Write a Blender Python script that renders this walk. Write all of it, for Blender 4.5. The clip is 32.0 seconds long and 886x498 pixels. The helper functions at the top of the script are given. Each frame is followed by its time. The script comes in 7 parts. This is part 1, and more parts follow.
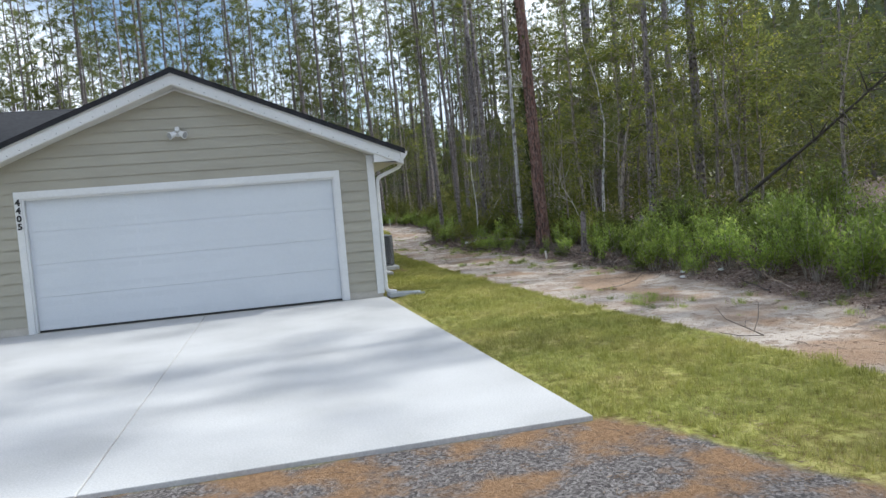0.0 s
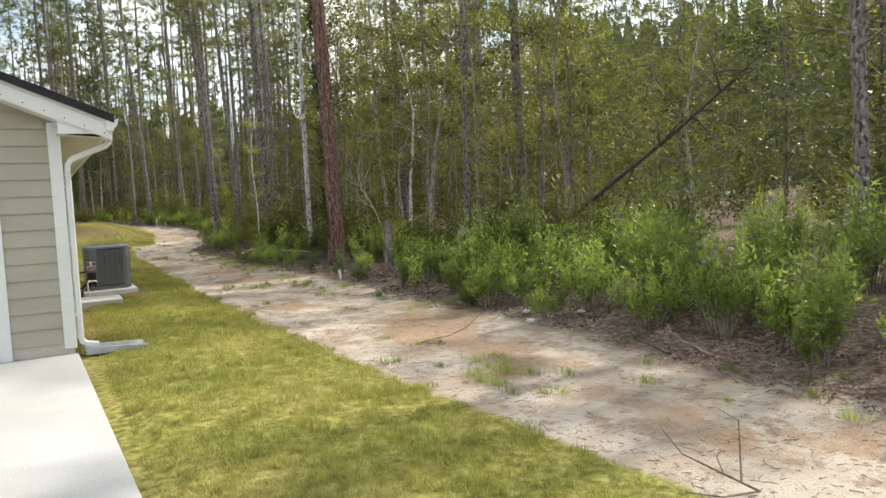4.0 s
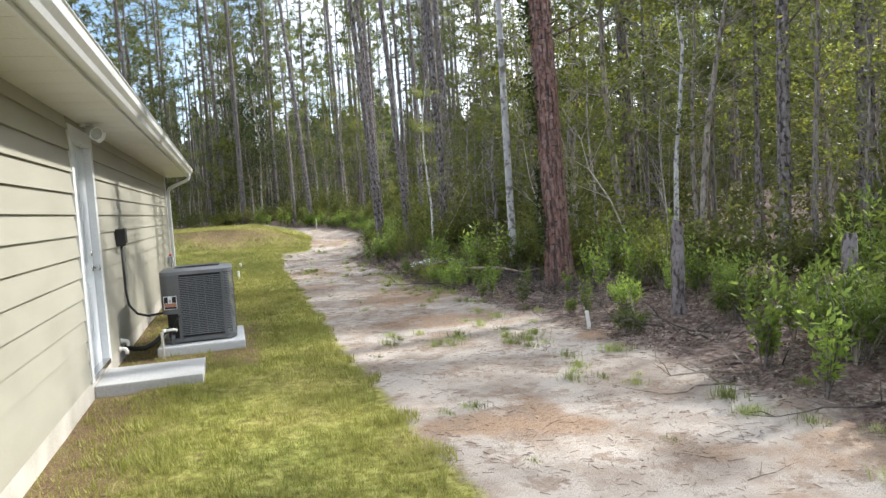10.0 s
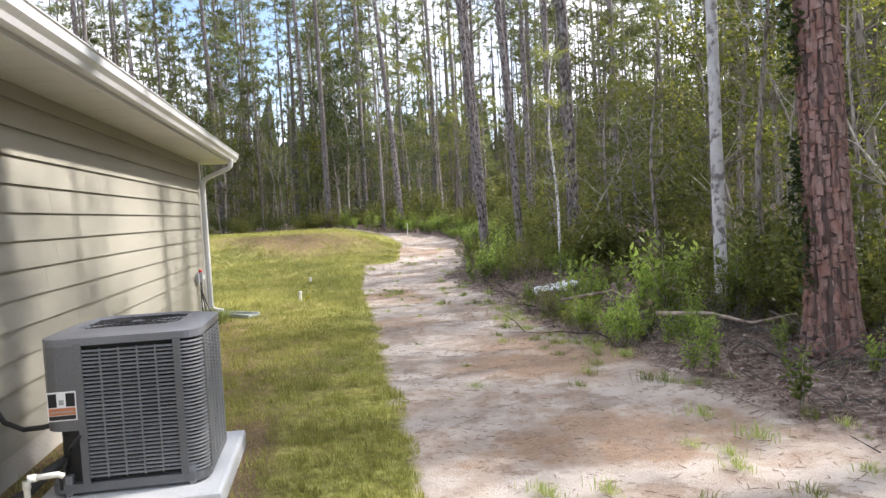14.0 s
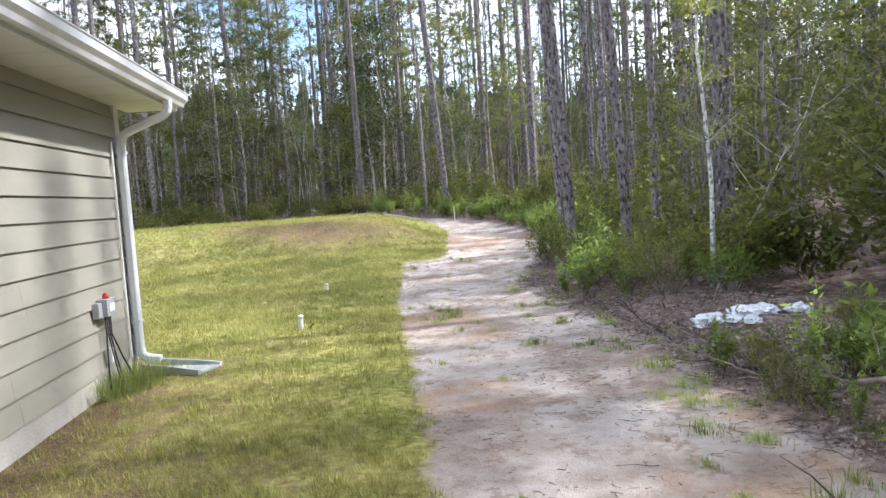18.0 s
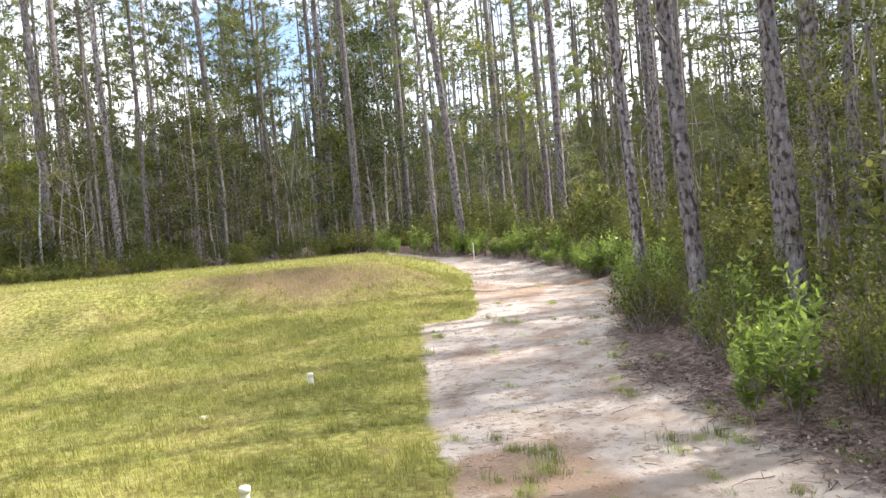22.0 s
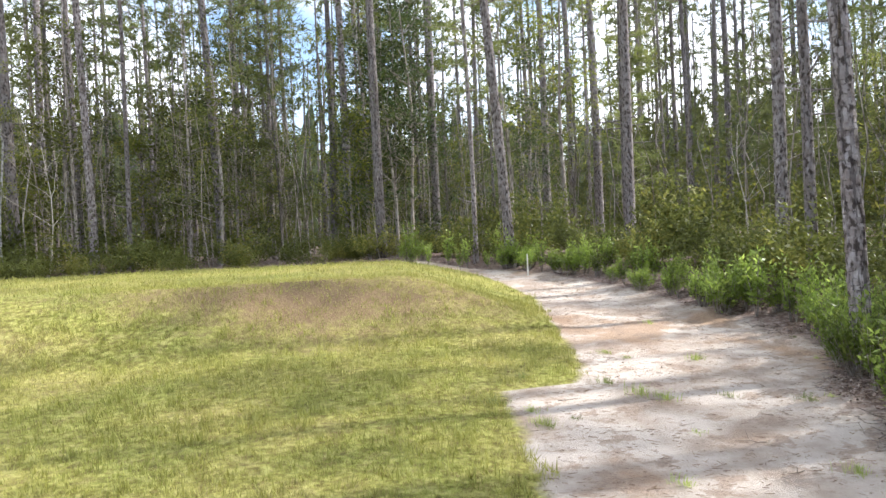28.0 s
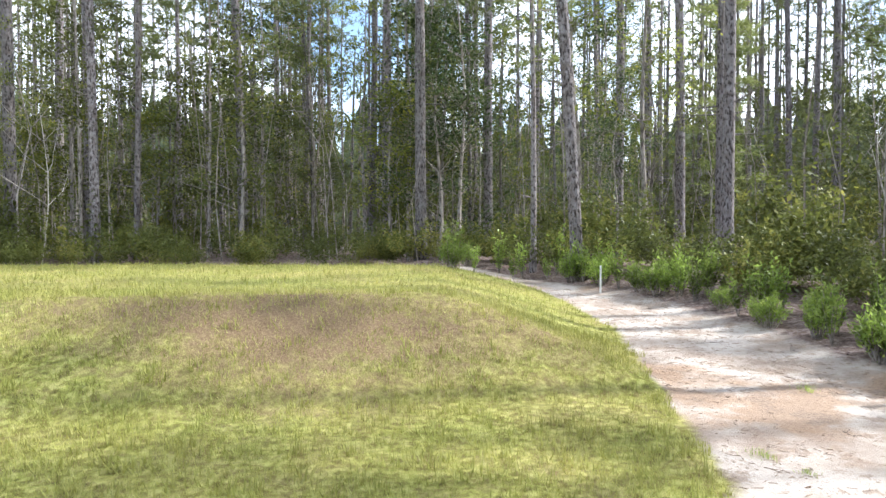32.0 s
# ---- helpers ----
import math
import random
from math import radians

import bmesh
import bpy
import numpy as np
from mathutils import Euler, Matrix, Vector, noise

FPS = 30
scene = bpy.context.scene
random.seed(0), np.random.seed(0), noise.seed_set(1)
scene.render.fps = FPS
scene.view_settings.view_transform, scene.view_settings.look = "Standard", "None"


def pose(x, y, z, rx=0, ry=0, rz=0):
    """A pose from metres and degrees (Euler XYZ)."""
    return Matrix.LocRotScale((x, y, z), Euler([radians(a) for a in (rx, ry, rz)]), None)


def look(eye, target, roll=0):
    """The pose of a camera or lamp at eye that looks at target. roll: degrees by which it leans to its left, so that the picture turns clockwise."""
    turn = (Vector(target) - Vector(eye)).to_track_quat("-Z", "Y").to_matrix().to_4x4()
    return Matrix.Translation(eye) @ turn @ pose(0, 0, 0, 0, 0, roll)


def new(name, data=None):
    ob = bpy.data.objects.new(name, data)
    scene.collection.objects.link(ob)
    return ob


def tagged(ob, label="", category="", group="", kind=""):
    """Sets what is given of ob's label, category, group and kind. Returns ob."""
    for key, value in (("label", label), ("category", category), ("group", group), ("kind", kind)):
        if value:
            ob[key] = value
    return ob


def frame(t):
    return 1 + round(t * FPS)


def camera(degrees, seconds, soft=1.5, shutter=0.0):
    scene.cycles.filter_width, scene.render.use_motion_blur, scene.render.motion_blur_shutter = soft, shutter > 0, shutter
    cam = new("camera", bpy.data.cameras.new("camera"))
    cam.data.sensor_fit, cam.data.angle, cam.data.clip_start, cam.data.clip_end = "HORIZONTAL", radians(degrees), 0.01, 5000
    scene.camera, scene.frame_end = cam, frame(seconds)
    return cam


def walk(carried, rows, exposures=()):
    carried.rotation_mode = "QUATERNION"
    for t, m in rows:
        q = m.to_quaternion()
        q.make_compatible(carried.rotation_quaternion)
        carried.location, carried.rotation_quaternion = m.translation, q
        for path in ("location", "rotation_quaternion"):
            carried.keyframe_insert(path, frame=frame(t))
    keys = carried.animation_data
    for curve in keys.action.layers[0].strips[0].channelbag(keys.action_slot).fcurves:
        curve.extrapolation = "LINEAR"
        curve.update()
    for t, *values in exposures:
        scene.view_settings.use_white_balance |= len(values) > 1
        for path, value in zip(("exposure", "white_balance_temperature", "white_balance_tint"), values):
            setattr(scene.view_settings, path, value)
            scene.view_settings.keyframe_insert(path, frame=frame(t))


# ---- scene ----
cam = camera(62.60, 32.0)
PATH = [
    (0, (-1.741, -12.603, 1.457), (-1.297, -10.656, 1.344), -4.74),
    (0.5, (-1.682, -12.151, 1.487), (-1.274, -10.198, 1.349), -5.12),
    (1, (-1.558, -11.691, 1.498), (-0.990, -9.780, 1.342), -5.02),
    (1.5, (-1.300, -11.186, 1.527), (-0.545, -9.341, 1.362), -4.28),
    (2, (-1.058, -10.747, 1.540), (-0.117, -8.991, 1.368), -3.38),
    (2.5, (-0.796, -10.291, 1.532), (0.307, -8.634, 1.341), -2.57),
    (4.5, (-0.104, -8.237, 1.481), (0.790, -6.454, 1.341), -2.28),
    (5, (0.017, -7.734, 1.441), (0.850, -5.922, 1.286), -1.68),
    (5.5, (0.075, -7.174, 1.431), (0.856, -5.340, 1.271), -1.37),
    (6, (0.108, -6.673, 1.440), (0.865, -4.830, 1.263), -1.03),
    (6.5, (0.204, -6.144, 1.444), (0.953, -4.299, 1.254), -0.64),
    (7, (0.244, -5.639, 1.422), (0.983, -3.791, 1.226), -0.36),
    (7.5, (0.417, -5.230, 1.396), (1.134, -3.374, 1.196), -0.46),
    (8, (0.583, -4.670, 1.415), (1.264, -2.800, 1.220), -0.87),
    (8.5, (0.725, -4.100, 1.441), (1.371, -2.217, 1.253), -1.71),
    (9, (0.878, -3.511, 1.433), (1.488, -1.614, 1.257), -2.45),
    (9.5, (0.985, -2.929, 1.451), (1.566, -1.021, 1.298), -3.27),
    (10, (1.213, -2.373, 1.428), (1.771, -0.457, 1.299), -3.74),
    (10.5, (1.360, -1.808, 1.409), (1.892, 0.117, 1.308), -3.74),
    (11, (1.495, -1.280, 1.413), (1.984, 0.658, 1.333), -3.61),
    (11.5, (1.608, -0.712, 1.409), (2.023, 1.244, 1.353), -3.53),
    (12, (1.680, -0.134, 1.426), (1.968, 1.845, 1.385), -3.66),
    (12.5, (1.731, 0.462, 1.422), (1.848, 2.458, 1.381), -3.64),
    (13, (1.772, 1.029, 1.394), (1.913, 3.023, 1.326), -3.12),
    (13.5, (1.863, 1.616, 1.370), (2.110, 3.598, 1.276), -3.16),
    (14, (1.880, 2.225, 1.381), (2.191, 4.198, 1.280), -3.10),
    (14.5, (1.957, 2.786, 1.366), (2.311, 4.751, 1.251), -2.70),
    (16.5, (2.147, 5.149, 1.347), (2.425, 7.126, 1.222), -4.20),
    (17, (2.185, 5.745, 1.325), (2.425, 7.726, 1.194), -4.20),
    (17.5, (2.152, 6.403, 1.338), (2.358, 8.388, 1.207), -4.18),
    (18, (2.178, 7.013, 1.329), (2.377, 8.998, 1.189), -3.83),
    (18.5, (2.201, 7.585, 1.321), (2.408, 9.569, 1.177), -3.59),
    (19, (2.201, 8.102, 1.342), (2.431, 10.084, 1.206), -3.44),
    (19.5, (2.206, 8.643, 1.328), (2.472, 10.621, 1.200), -3.38),
    (20, (2.135, 9.180, 1.338), (2.444, 11.154, 1.239), -3.66),
    (20.5, (2.145, 9.715, 1.342), (2.494, 11.683, 1.263), -4.22),
    (21, (2.090, 10.228, 1.364), (2.406, 12.201, 1.296), -4.75),
    (21.5, (2.074, 10.722, 1.414), (2.337, 12.704, 1.358), -4.93),
    (22, (2.118, 11.216, 1.416), (2.329, 13.204, 1.366), -5.03),
    (22.5, (2.145, 11.701, 1.398), (2.298, 13.694, 1.351), -5.29),
    (23, (2.162, 12.176, 1.373), (2.252, 14.173, 1.318), -5.54),
    (23.5, (2.152, 12.597, 1.400), (2.145, 14.596, 1.333), -6.06),
    (24, (2.108, 13.027, 1.434), (1.942, 15.019, 1.367), -6.57),
    (24.5, (2.072, 13.506, 1.417), (1.664, 15.463, 1.359), -6.86),
    (25, (1.964, 13.901, 1.395), (1.272, 15.778, 1.355), -6.66),
    (25.5, (1.839, 14.223, 1.403), (0.785, 15.923, 1.381), -6.73),
    (27.5, (1.777, 15.022, 1.483), (1.592, 17.012, 1.408), -2.54),
    (28, (1.715, 15.350, 1.503), (1.910, 17.340, 1.465), -2.64),
    (28.5, (1.689, 15.748, 1.524), (1.911, 17.736, 1.481), -1.91),
    (29, (1.746, 16.194, 1.532), (1.914, 18.186, 1.474), -1.21),
    (29.5, (1.759, 16.653, 1.527), (1.931, 18.644, 1.446), -0.27),
    (30, (1.823, 17.062, 1.531), (2.019, 19.050, 1.433), 0.19),
    (30.5, (1.926, 17.469, 1.563), (2.152, 19.454, 1.464), 0.21),
    (31, (1.936, 17.864, 1.584), (2.169, 19.849, 1.493), 0.10),
    (31.5, (1.962, 18.226, 1.584), (2.154, 20.215, 1.514), -0.08),
    (32, (2.043, 18.559, 1.541), (2.099, 20.558, 1.501), 0.00),
]
EXPOSURE = [(0, 0.12, 5850, 7), (1, -0.01, 5650, 6), (2, 0.12, 6250, 2), (5, 0.62, 6900, 6), (8.5, 0.64, 6650, 6), (10, 0.8, 6080, 8), (11, 0.86, 5930, 6), (12.5, 0.93, 6130, 9), (14.5, 1.03, 6180, 15), (18, 1.09, 5710, 14), (21, 1.16, 6310, 13), (24, 1.11, 6110, 12), (25, 0.95, 6610, 6), (28, 1.09, 6060, 11), (30, 1.14, 6010, 10), (31, 1.16, 5610, 4), (32, 1.21, 5780, 9)]
walk(cam, [(t, look(eye, target, roll)) for t, eye, target, roll in PATH], EXPOSURE)

# ---- world, sun, exposure ----
SUN_EL, SUN_AZ = radians(41), radians(82)      # azimuth clockwise from +y
world = bpy.data.worlds.new("sky")
scene.world = world
world.use_nodes = True
wn, wl = world.node_tree.nodes, world.node_tree.links
sky = wn.new("ShaderNodeTexSky")
sky.sky_type, sky.sun_disc = "NISHITA", False
sky.sun_elevation, sky.sun_rotation = SUN_EL, SUN_AZ
sky.air_density, sky.dust_density = 1.0, 1.5
wco, wno, wra, wmi = (wn.new(k) for k in ("ShaderNodeTexCoord", "ShaderNodeTexNoise", "ShaderNodeValToRGB", "ShaderNodeMix"))
wno.inputs["Scale"].default_value, wno.inputs["Detail"].default_value = 3.2, 7
wra.color_ramp.elements[0].position, wra.color_ramp.elements[1].position = 0.40, 0.60
wmi.data_type = "RGBA"
wmi.inputs["B"].default_value = (8.8, 8.9, 9.1, 1)
wl.new(wco.outputs["Generated"], wno.inputs["Vector"])
wl.new(wno.outputs["Fac"], wra.inputs["Fac"])
wl.new(wra.outputs["Color"], wmi.inputs["Factor"])
wl.new(sky.outputs["Color"], wmi.inputs["A"])
wl.new(wmi.outputs["Result"], wn["Background"].inputs["Color"])
wn["Background"].inputs["Strength"].default_value = 0.15
sun = new("sun", bpy.data.lights.new("sun", "SUN"))
sun.data.energy, sun.data.angle, sun.data.color = 4.3, radians(1.6), (1.0, 0.94, 0.84)
to_sun = Vector((math.sin(SUN_AZ) * math.cos(SUN_EL), math.cos(SUN_AZ) * math.cos(SUN_EL), math.sin(SUN_EL)))
sun.matrix_world = look(to_sun * 60, (0, 0, 0))

# ---- materials ----
def mat(name, colours, scale=6.0, rough=0.7, bump=0.2, fine=60.0, metal=0.0, stretch=(1, 1, 1), vary=0.0, through_light=0.0, wear=0.0):
    """Colour by a coarse noise over the given colours, a fine grain on top, bump from both. vary: change from object to object."""
    m = bpy.data.materials.new(name)
    m.use_nodes = True
    n, l = m.node_tree.nodes, m.node_tree.links
    b = n["Principled BSDF"]
    co, mp = n.new("ShaderNodeTexCoord"), n.new("ShaderNodeMapping")
    mp.inputs["Scale"].default_value = stretch
    l.new(co.outputs["Object"], mp.inputs["Vector"])
    big, small = n.new("ShaderNodeTexNoise"), n.new("ShaderNodeTexNoise")
    for node, s in ((big, scale), (small, fine)):
        node.inputs["Scale"].default_value, node.inputs["Detail"].default_value = s, 5
        l.new(mp.outputs["Vector"], node.inputs["Vector"])
    ramp = n.new("ShaderNodeValToRGB")
    e = ramp.color_ramp.elements
    while len(e) < len(colours):
        e.new(0.5)
    for k, c in enumerate(colours):
        e[k].position = 0.32 + 0.36 * k / max(1, len(colours) - 1)
        e[k].color = (*c, 1)
    l.new(big.outputs["Fac"], ramp.inputs["Fac"])
    grain = n.new("ShaderNodeMix")
    grain.data_type, grain.blend_type = "RGBA", "OVERLAY"
    grain.inputs["Factor"].default_value = 0.25 + wear
    l.new(ramp.outputs["Color"], grain.inputs["A"])
    l.new(small.outputs["Fac"], grain.inputs["B"])
    out = grain.outputs["Result"]
    if vary:
        info, hsv, rng = n.new("ShaderNodeObjectInfo"), n.new("ShaderNodeHueSaturation"), n.new("ShaderNodeMapRange")
        rng.inputs["To Min"].default_value, rng.inputs["To Max"].default_value = 1 - vary, 1 + vary
        l.new(info.outputs["Random"], rng.inputs["Value"])
        l.new(rng.outputs["Result"], hsv.inputs["Value"])
        l.new(out, hsv.inputs["Color"])
        out = hsv.outputs["Color"]
    l.new(out, b.inputs["Base Color"])
    b.inputs["Roughness"].default_value, b.inputs["Metallic"].default_value = rough, metal
    if bump:
        bp, add = n.new("ShaderNodeBump"), n.new("ShaderNodeMath")
        add.operation = "ADD"
        l.new(big.outputs["Fac"], add.inputs[0])
        l.new(small.outputs["Fac"], add.inputs[1])
        bp.inputs["Strength"].default_value, bp.inputs["Distance"].default_value = bump, 0.01
        l.new(add.outputs[0], bp.inputs["Height"])
        l.new(bp.outputs["Normal"], b.inputs["Normal"])
    return m


def leaf_mat(name, dark, light, yellow, gloss=0.45, glow=0.35, clump=0.9):
    """Foliage: a hue for each leaf, another for each plant, and light that comes through the blade."""
    m = bpy.data.materials.new(name)
    m.use_nodes = True
    n, l = m.node_tree.nodes, m.node_tree.links
    b, out = n["Principled BSDF"], n["Material Output"]
    geo, info, ramp, mixc = n.new("ShaderNodeNewGeometry"), n.new("ShaderNodeObjectInfo"), n.new("ShaderNodeValToRGB"), n.new("ShaderNodeHueSaturation")
    e = ramp.color_ramp.elements
    e.new(0.6)
    for k, (p, c) in enumerate(((0.0, dark), (0.62, light), (1.0, yellow))):
        e[k].position, e[k].color = p, (*c, 1)
    drift, co, blend = n.new("ShaderNodeTexNoise"), n.new("ShaderNodeTexCoord"), n.new("ShaderNodeMapRange")
    drift.inputs["Scale"].default_value, drift.inputs["Detail"].default_value = clump, 3
    l.new(co.outputs["Object"], drift.inputs["Vector"])
    blend.inputs["From Min"].default_value, blend.inputs["From Max"].default_value = 0.32, 0.68
    l.new(drift.outputs["Fac"], blend.inputs["Value"])
    both = n.new("ShaderNodeMix")
    both.inputs["Factor"].default_value = 0.42
    l.new(blend.outputs["Result"], both.inputs["A"])
    l.new(geo.outputs["Random Per Island"], both.inputs["B"])
    l.new(both.outputs["Result"], ramp.inputs["Fac"])
    rng = n.new("ShaderNodeMapRange")
    rng.inputs["To Min"].default_value, rng.inputs["To Max"].default_value = 0.55, 1.45
    l.new(info.outputs["Random"], rng.inputs["Value"])
    l.new(rng.outputs["Result"], mixc.inputs["Value"])
    l.new(ramp.outputs["Color"], mixc.inputs["Color"])
    l.new(mixc.outputs["Color"], b.inputs["Base Color"])
    b.inputs["Roughness"].default_value = gloss
    b.inputs["Specular IOR Level"].default_value = 0.3
    tr, mx = n.new("ShaderNodeBsdfTranslucent"), n.new("ShaderNodeMixShader")
    l.new(mixc.outputs["Color"], tr.inputs["Color"])
    mx.inputs["Fac"].default_value = glow
    l.new(b.outputs["BSDF"], mx.inputs[1])
    l.new(tr.outputs["BSDF"], mx.inputs[2])
    l.new(mx.outputs["Shader"], out.inputs["Surface"])
    return m


def bark_mat(name, plate, crack, lichen, sx=9.0, sz=2.2, furrow=1.0):
    """Rough bark: dark furrows that run up the stem and break off, plates of several tones, pale bloom on some."""
    m = bpy.data.materials.new(name)
    m.use_nodes = True
    n, l = m.node_tree.nodes, m.node_tree.links
    b = n["Principled BSDF"]
    co, geo = n.new("ShaderNodeTexCoord"), n.new("ShaderNodeNewGeometry")

    def layer(x, z, detail, rough=0.6):
        mp, no = n.new("ShaderNodeMapping"), n.new("ShaderNodeTexNoise")
        mp.inputs["Scale"].default_value = (x, x, z)
        l.new(co.outputs["Object"], mp.inputs["Vector"])
        no.inputs["Scale"].default_value, no.inputs["Detail"].default_value, no.inputs["Roughness"].default_value = 1.0, detail, rough
        l.new(mp.outputs["Vector"], no.inputs["Vector"])
        return no.outputs["Fac"]

    def mix(f, c0, c1):
        x = n.new("ShaderNodeMix")
        x.data_type = "RGBA"
        l.new(f, x.inputs["Factor"])
        for c, k in ((c0, "A"), (c1, "B")):
            if isinstance(c, tuple):
                x.inputs[k].default_value = (*c, 1)
            else:
                l.new(c, x.inputs[k])
        return x.outputs["Result"]

    def span(src, lo, hi, to0=0.0, to1=1.0):
        r = n.new("ShaderNodeMapRange")
        for k, v in (("From Min", lo), ("From Max", hi), ("To Min", to0), ("To Max", to1)):
            r.inputs[k].default_value = v
        l.new(src, r.inputs["Value"])
        return r.outputs["Result"]

    tone = span(layer(sx * 0.45, sz * 0.7, 6), 0.38, 0.64)
    groove = layer(sx, sz, 5, 0.55)
    col = mix(tone, plate, lichen)
    col = mix(span(geo.outputs["Random Per Island"], 0.0, 1.0, 0.0, 0.55), col, tuple(0.5 * (p + c) for p, c in zip(plate, crack)))
    col = mix(span(groove, 0.40, 0.50, 1.0 * furrow, 0.0), col, crack)
    info, hsv = n.new("ShaderNodeObjectInfo"), n.new("ShaderNodeHueSaturation")
    l.new(span(info.outputs["Random"], 0, 1, 0.7, 1.25), hsv.inputs["Value"])
    l.new(col, hsv.inputs["Color"])
    l.new(hsv.outputs["Color"], b.inputs["Base Color"])
    b.inputs["Roughness"].default_value = 0.9
    bp = n.new("ShaderNodeBump")
    bp.inputs["Strength"].default_value, bp.inputs["Distance"].default_value = 0.7, 0.02
    l.new(groove, bp.inputs["Height"])
    l.new(bp.outputs["Normal"], b.inputs["Normal"])
    return m


SIDING = mat("siding_paint", [(0.315, 0.297, 0.243), (0.338, 0.32, 0.263), (0.356, 0.339, 0.28)], 1.2, 0.55, 0.12, 90, stretch=(1, 1, 4), vary=0.02)
WHITE = mat("white_paint", [(0.62, 0.63, 0.64), (0.68, 0.685, 0.69)], 1.5, 0.45, 0.06, 50)
SOFFIT = mat("soffit_vinyl", [(0.60, 0.59, 0.56), (0.66, 0.65, 0.62)], 0.8, 0.5, 0.04, 60)
GUTTER = mat("gutter_metal", [(0.60, 0.61, 0.62), (0.68, 0.68, 0.68)], 1.0, 0.32, 0.04, 30)
DOOR_PAINT = mat("door_paint", [(0.56, 0.59, 0.63), (0.60, 0.63, 0.67)], 0.7, 0.38, 0.05, 120)
CONCRETE = mat("driveway_concrete", [(0.39, 0.385, 0.38), (0.45, 0.445, 0.44), (0.49, 0.485, 0.48)], 0.9, 0.8, 0.12, 70, wear=0.05)
FOUND = mat("foundation_concrete", [(0.40, 0.37, 0.32), (0.52, 0.49, 0.44)], 3.0, 0.9, 0.3, 60)
PADCON = mat("pad_plastic", [(0.50, 0.51, 0.52), (0.58, 0.59, 0.60)], 2.0, 0.7, 0.15, 60)
SHINGLE = mat("asphalt_shingle", [(0.010, 0.011, 0.014), (0.024, 0.024, 0.029)], 9.0, 0.9, 0.5, 220, vary=0.15)
RUBBER = mat("black_rubber", [(0.012, 0.012, 0.013), (0.025, 0.025, 0.025)], 8.0, 0.6, 0.1, 60)
AC_PAINT = mat("ac_grey_paint", [(0.10, 0.103, 0.108), (0.135, 0.137, 0.143)], 3.0, 0.42, 0.05, 80)
AC_SLAT = mat("ac_slat_paint", [(0.155, 0.16, 0.168), (0.20, 0.205, 0.213)], 3.0, 0.4, 0.03, 80)
AC_TOP = mat("ac_top_paint", [(0.15, 0.155, 0.17), (0.20, 0.205, 0.22)], 2.0, 0.38, 0.05, 80)
AC_DARK = mat("ac_inner_dark", [(0.006, 0.006, 0.007), (0.012, 0.012, 0.012)], 3.0, 0.7, 0.0, 60)
PVC = mat("white_pvc", [(0.72, 0.71, 0.66), (0.80, 0.79, 0.75)], 4.0, 0.4, 0.05, 60)
BRASS = mat("weathered_brass", [(0.30, 0.20, 0.08), (0.45, 0.32, 0.14)], 20.0, 0.4, 0.1, 90, metal=0.8)
STEEL = mat("brushed_nickel", [(0.55, 0.54, 0.52), (0.65, 0.64, 0.62)], 20.0, 0.25, 0.03, 120, metal=1.0)
GREYBOX = mat("grey_box_plastic", [(0.28, 0.29, 0.30), (0.36, 0.37, 0.38)], 5.0, 0.5, 0.05, 60)
RED = mat("red_lens", [(0.45, 0.01, 0.012), (0.55, 0.02, 0.02)], 5.0, 0.25, 0.0, 60)
LABELW = mat("label_white", [(0.75, 0.75, 0.74), (0.8, 0.8, 0.8)], 5.0, 0.5, 0.0, 60)
LABELO = mat("label_orange", [(0.42, 0.15, 0.06), (0.5, 0.2, 0.1)], 5.0, 0.5, 0.0, 60)
SPLASH = mat("splash_concrete", [(0.27, 0.29, 0.32), (0.38, 0.40, 0.43)], 5.0, 0.8, 0.25, 60)
SPLASHG = mat("splash_green", [(0.20, 0.235, 0.215), (0.40, 0.42, 0.40)], 5.0, 0.7, 0.2, 60)
BAG = mat("white_plastic_sheet", [(0.66, 0.68, 0.70), (0.82, 0.83, 0.84)], 6.0, 0.4, 0.3, 40)
TWIG = mat("dead_twig", [(0.10, 0.075, 0.06), (0.19, 0.15, 0.12), (0.30, 0.255, 0.215)], 12.0, 0.9, 0.4, 60, stretch=(1, 1, 0.2), vary=0.35)
DARKWOOD = mat("charred_wood", [(0.035, 0.03, 0.027), (0.09, 0.075, 0.065)], 14.0, 0.9, 0.6, 60, stretch=(1, 1, 0.3), vary=0.2)
PINE_BARK = bark_mat("pine_bark", (0.20, 0.165, 0.155), (0.05, 0.038, 0.034), (0.36, 0.335, 0.34), 24.0, 11.0)
RED_BARK = bark_mat("red_pine_bark", (0.29, 0.145, 0.11), (0.065, 0.042, 0.036), (0.40, 0.28, 0.25), 26.0, 9.0, 0.7)
DARK_BARK = bark_mat("bark_furrow", (0.10, 0.058, 0.046), (0.05, 0.032, 0.028), (0.15, 0.11, 0.10), 26.0, 7.0)
WHITE_BARK = bark_mat("pale_bark", (0.52, 0.505, 0.50), (0.17, 0.15, 0.14), (0.72, 0.71, 0.71), 11.0, 9.0, 0.95)
PALE_TWIG_BARK = bark_mat("pale_twig_bark", (0.42, 0.38, 0.33), (0.2, 0.17, 0.14), (0.55, 0.52, 0.47), 26.0, 7.0, 0.7)
THIN_BARK = bark_mat("sapling_bark", (0.25, 0.21, 0.18), (0.11, 0.09, 0.075), (0.42, 0.38, 0.34), 26.0, 7.0)
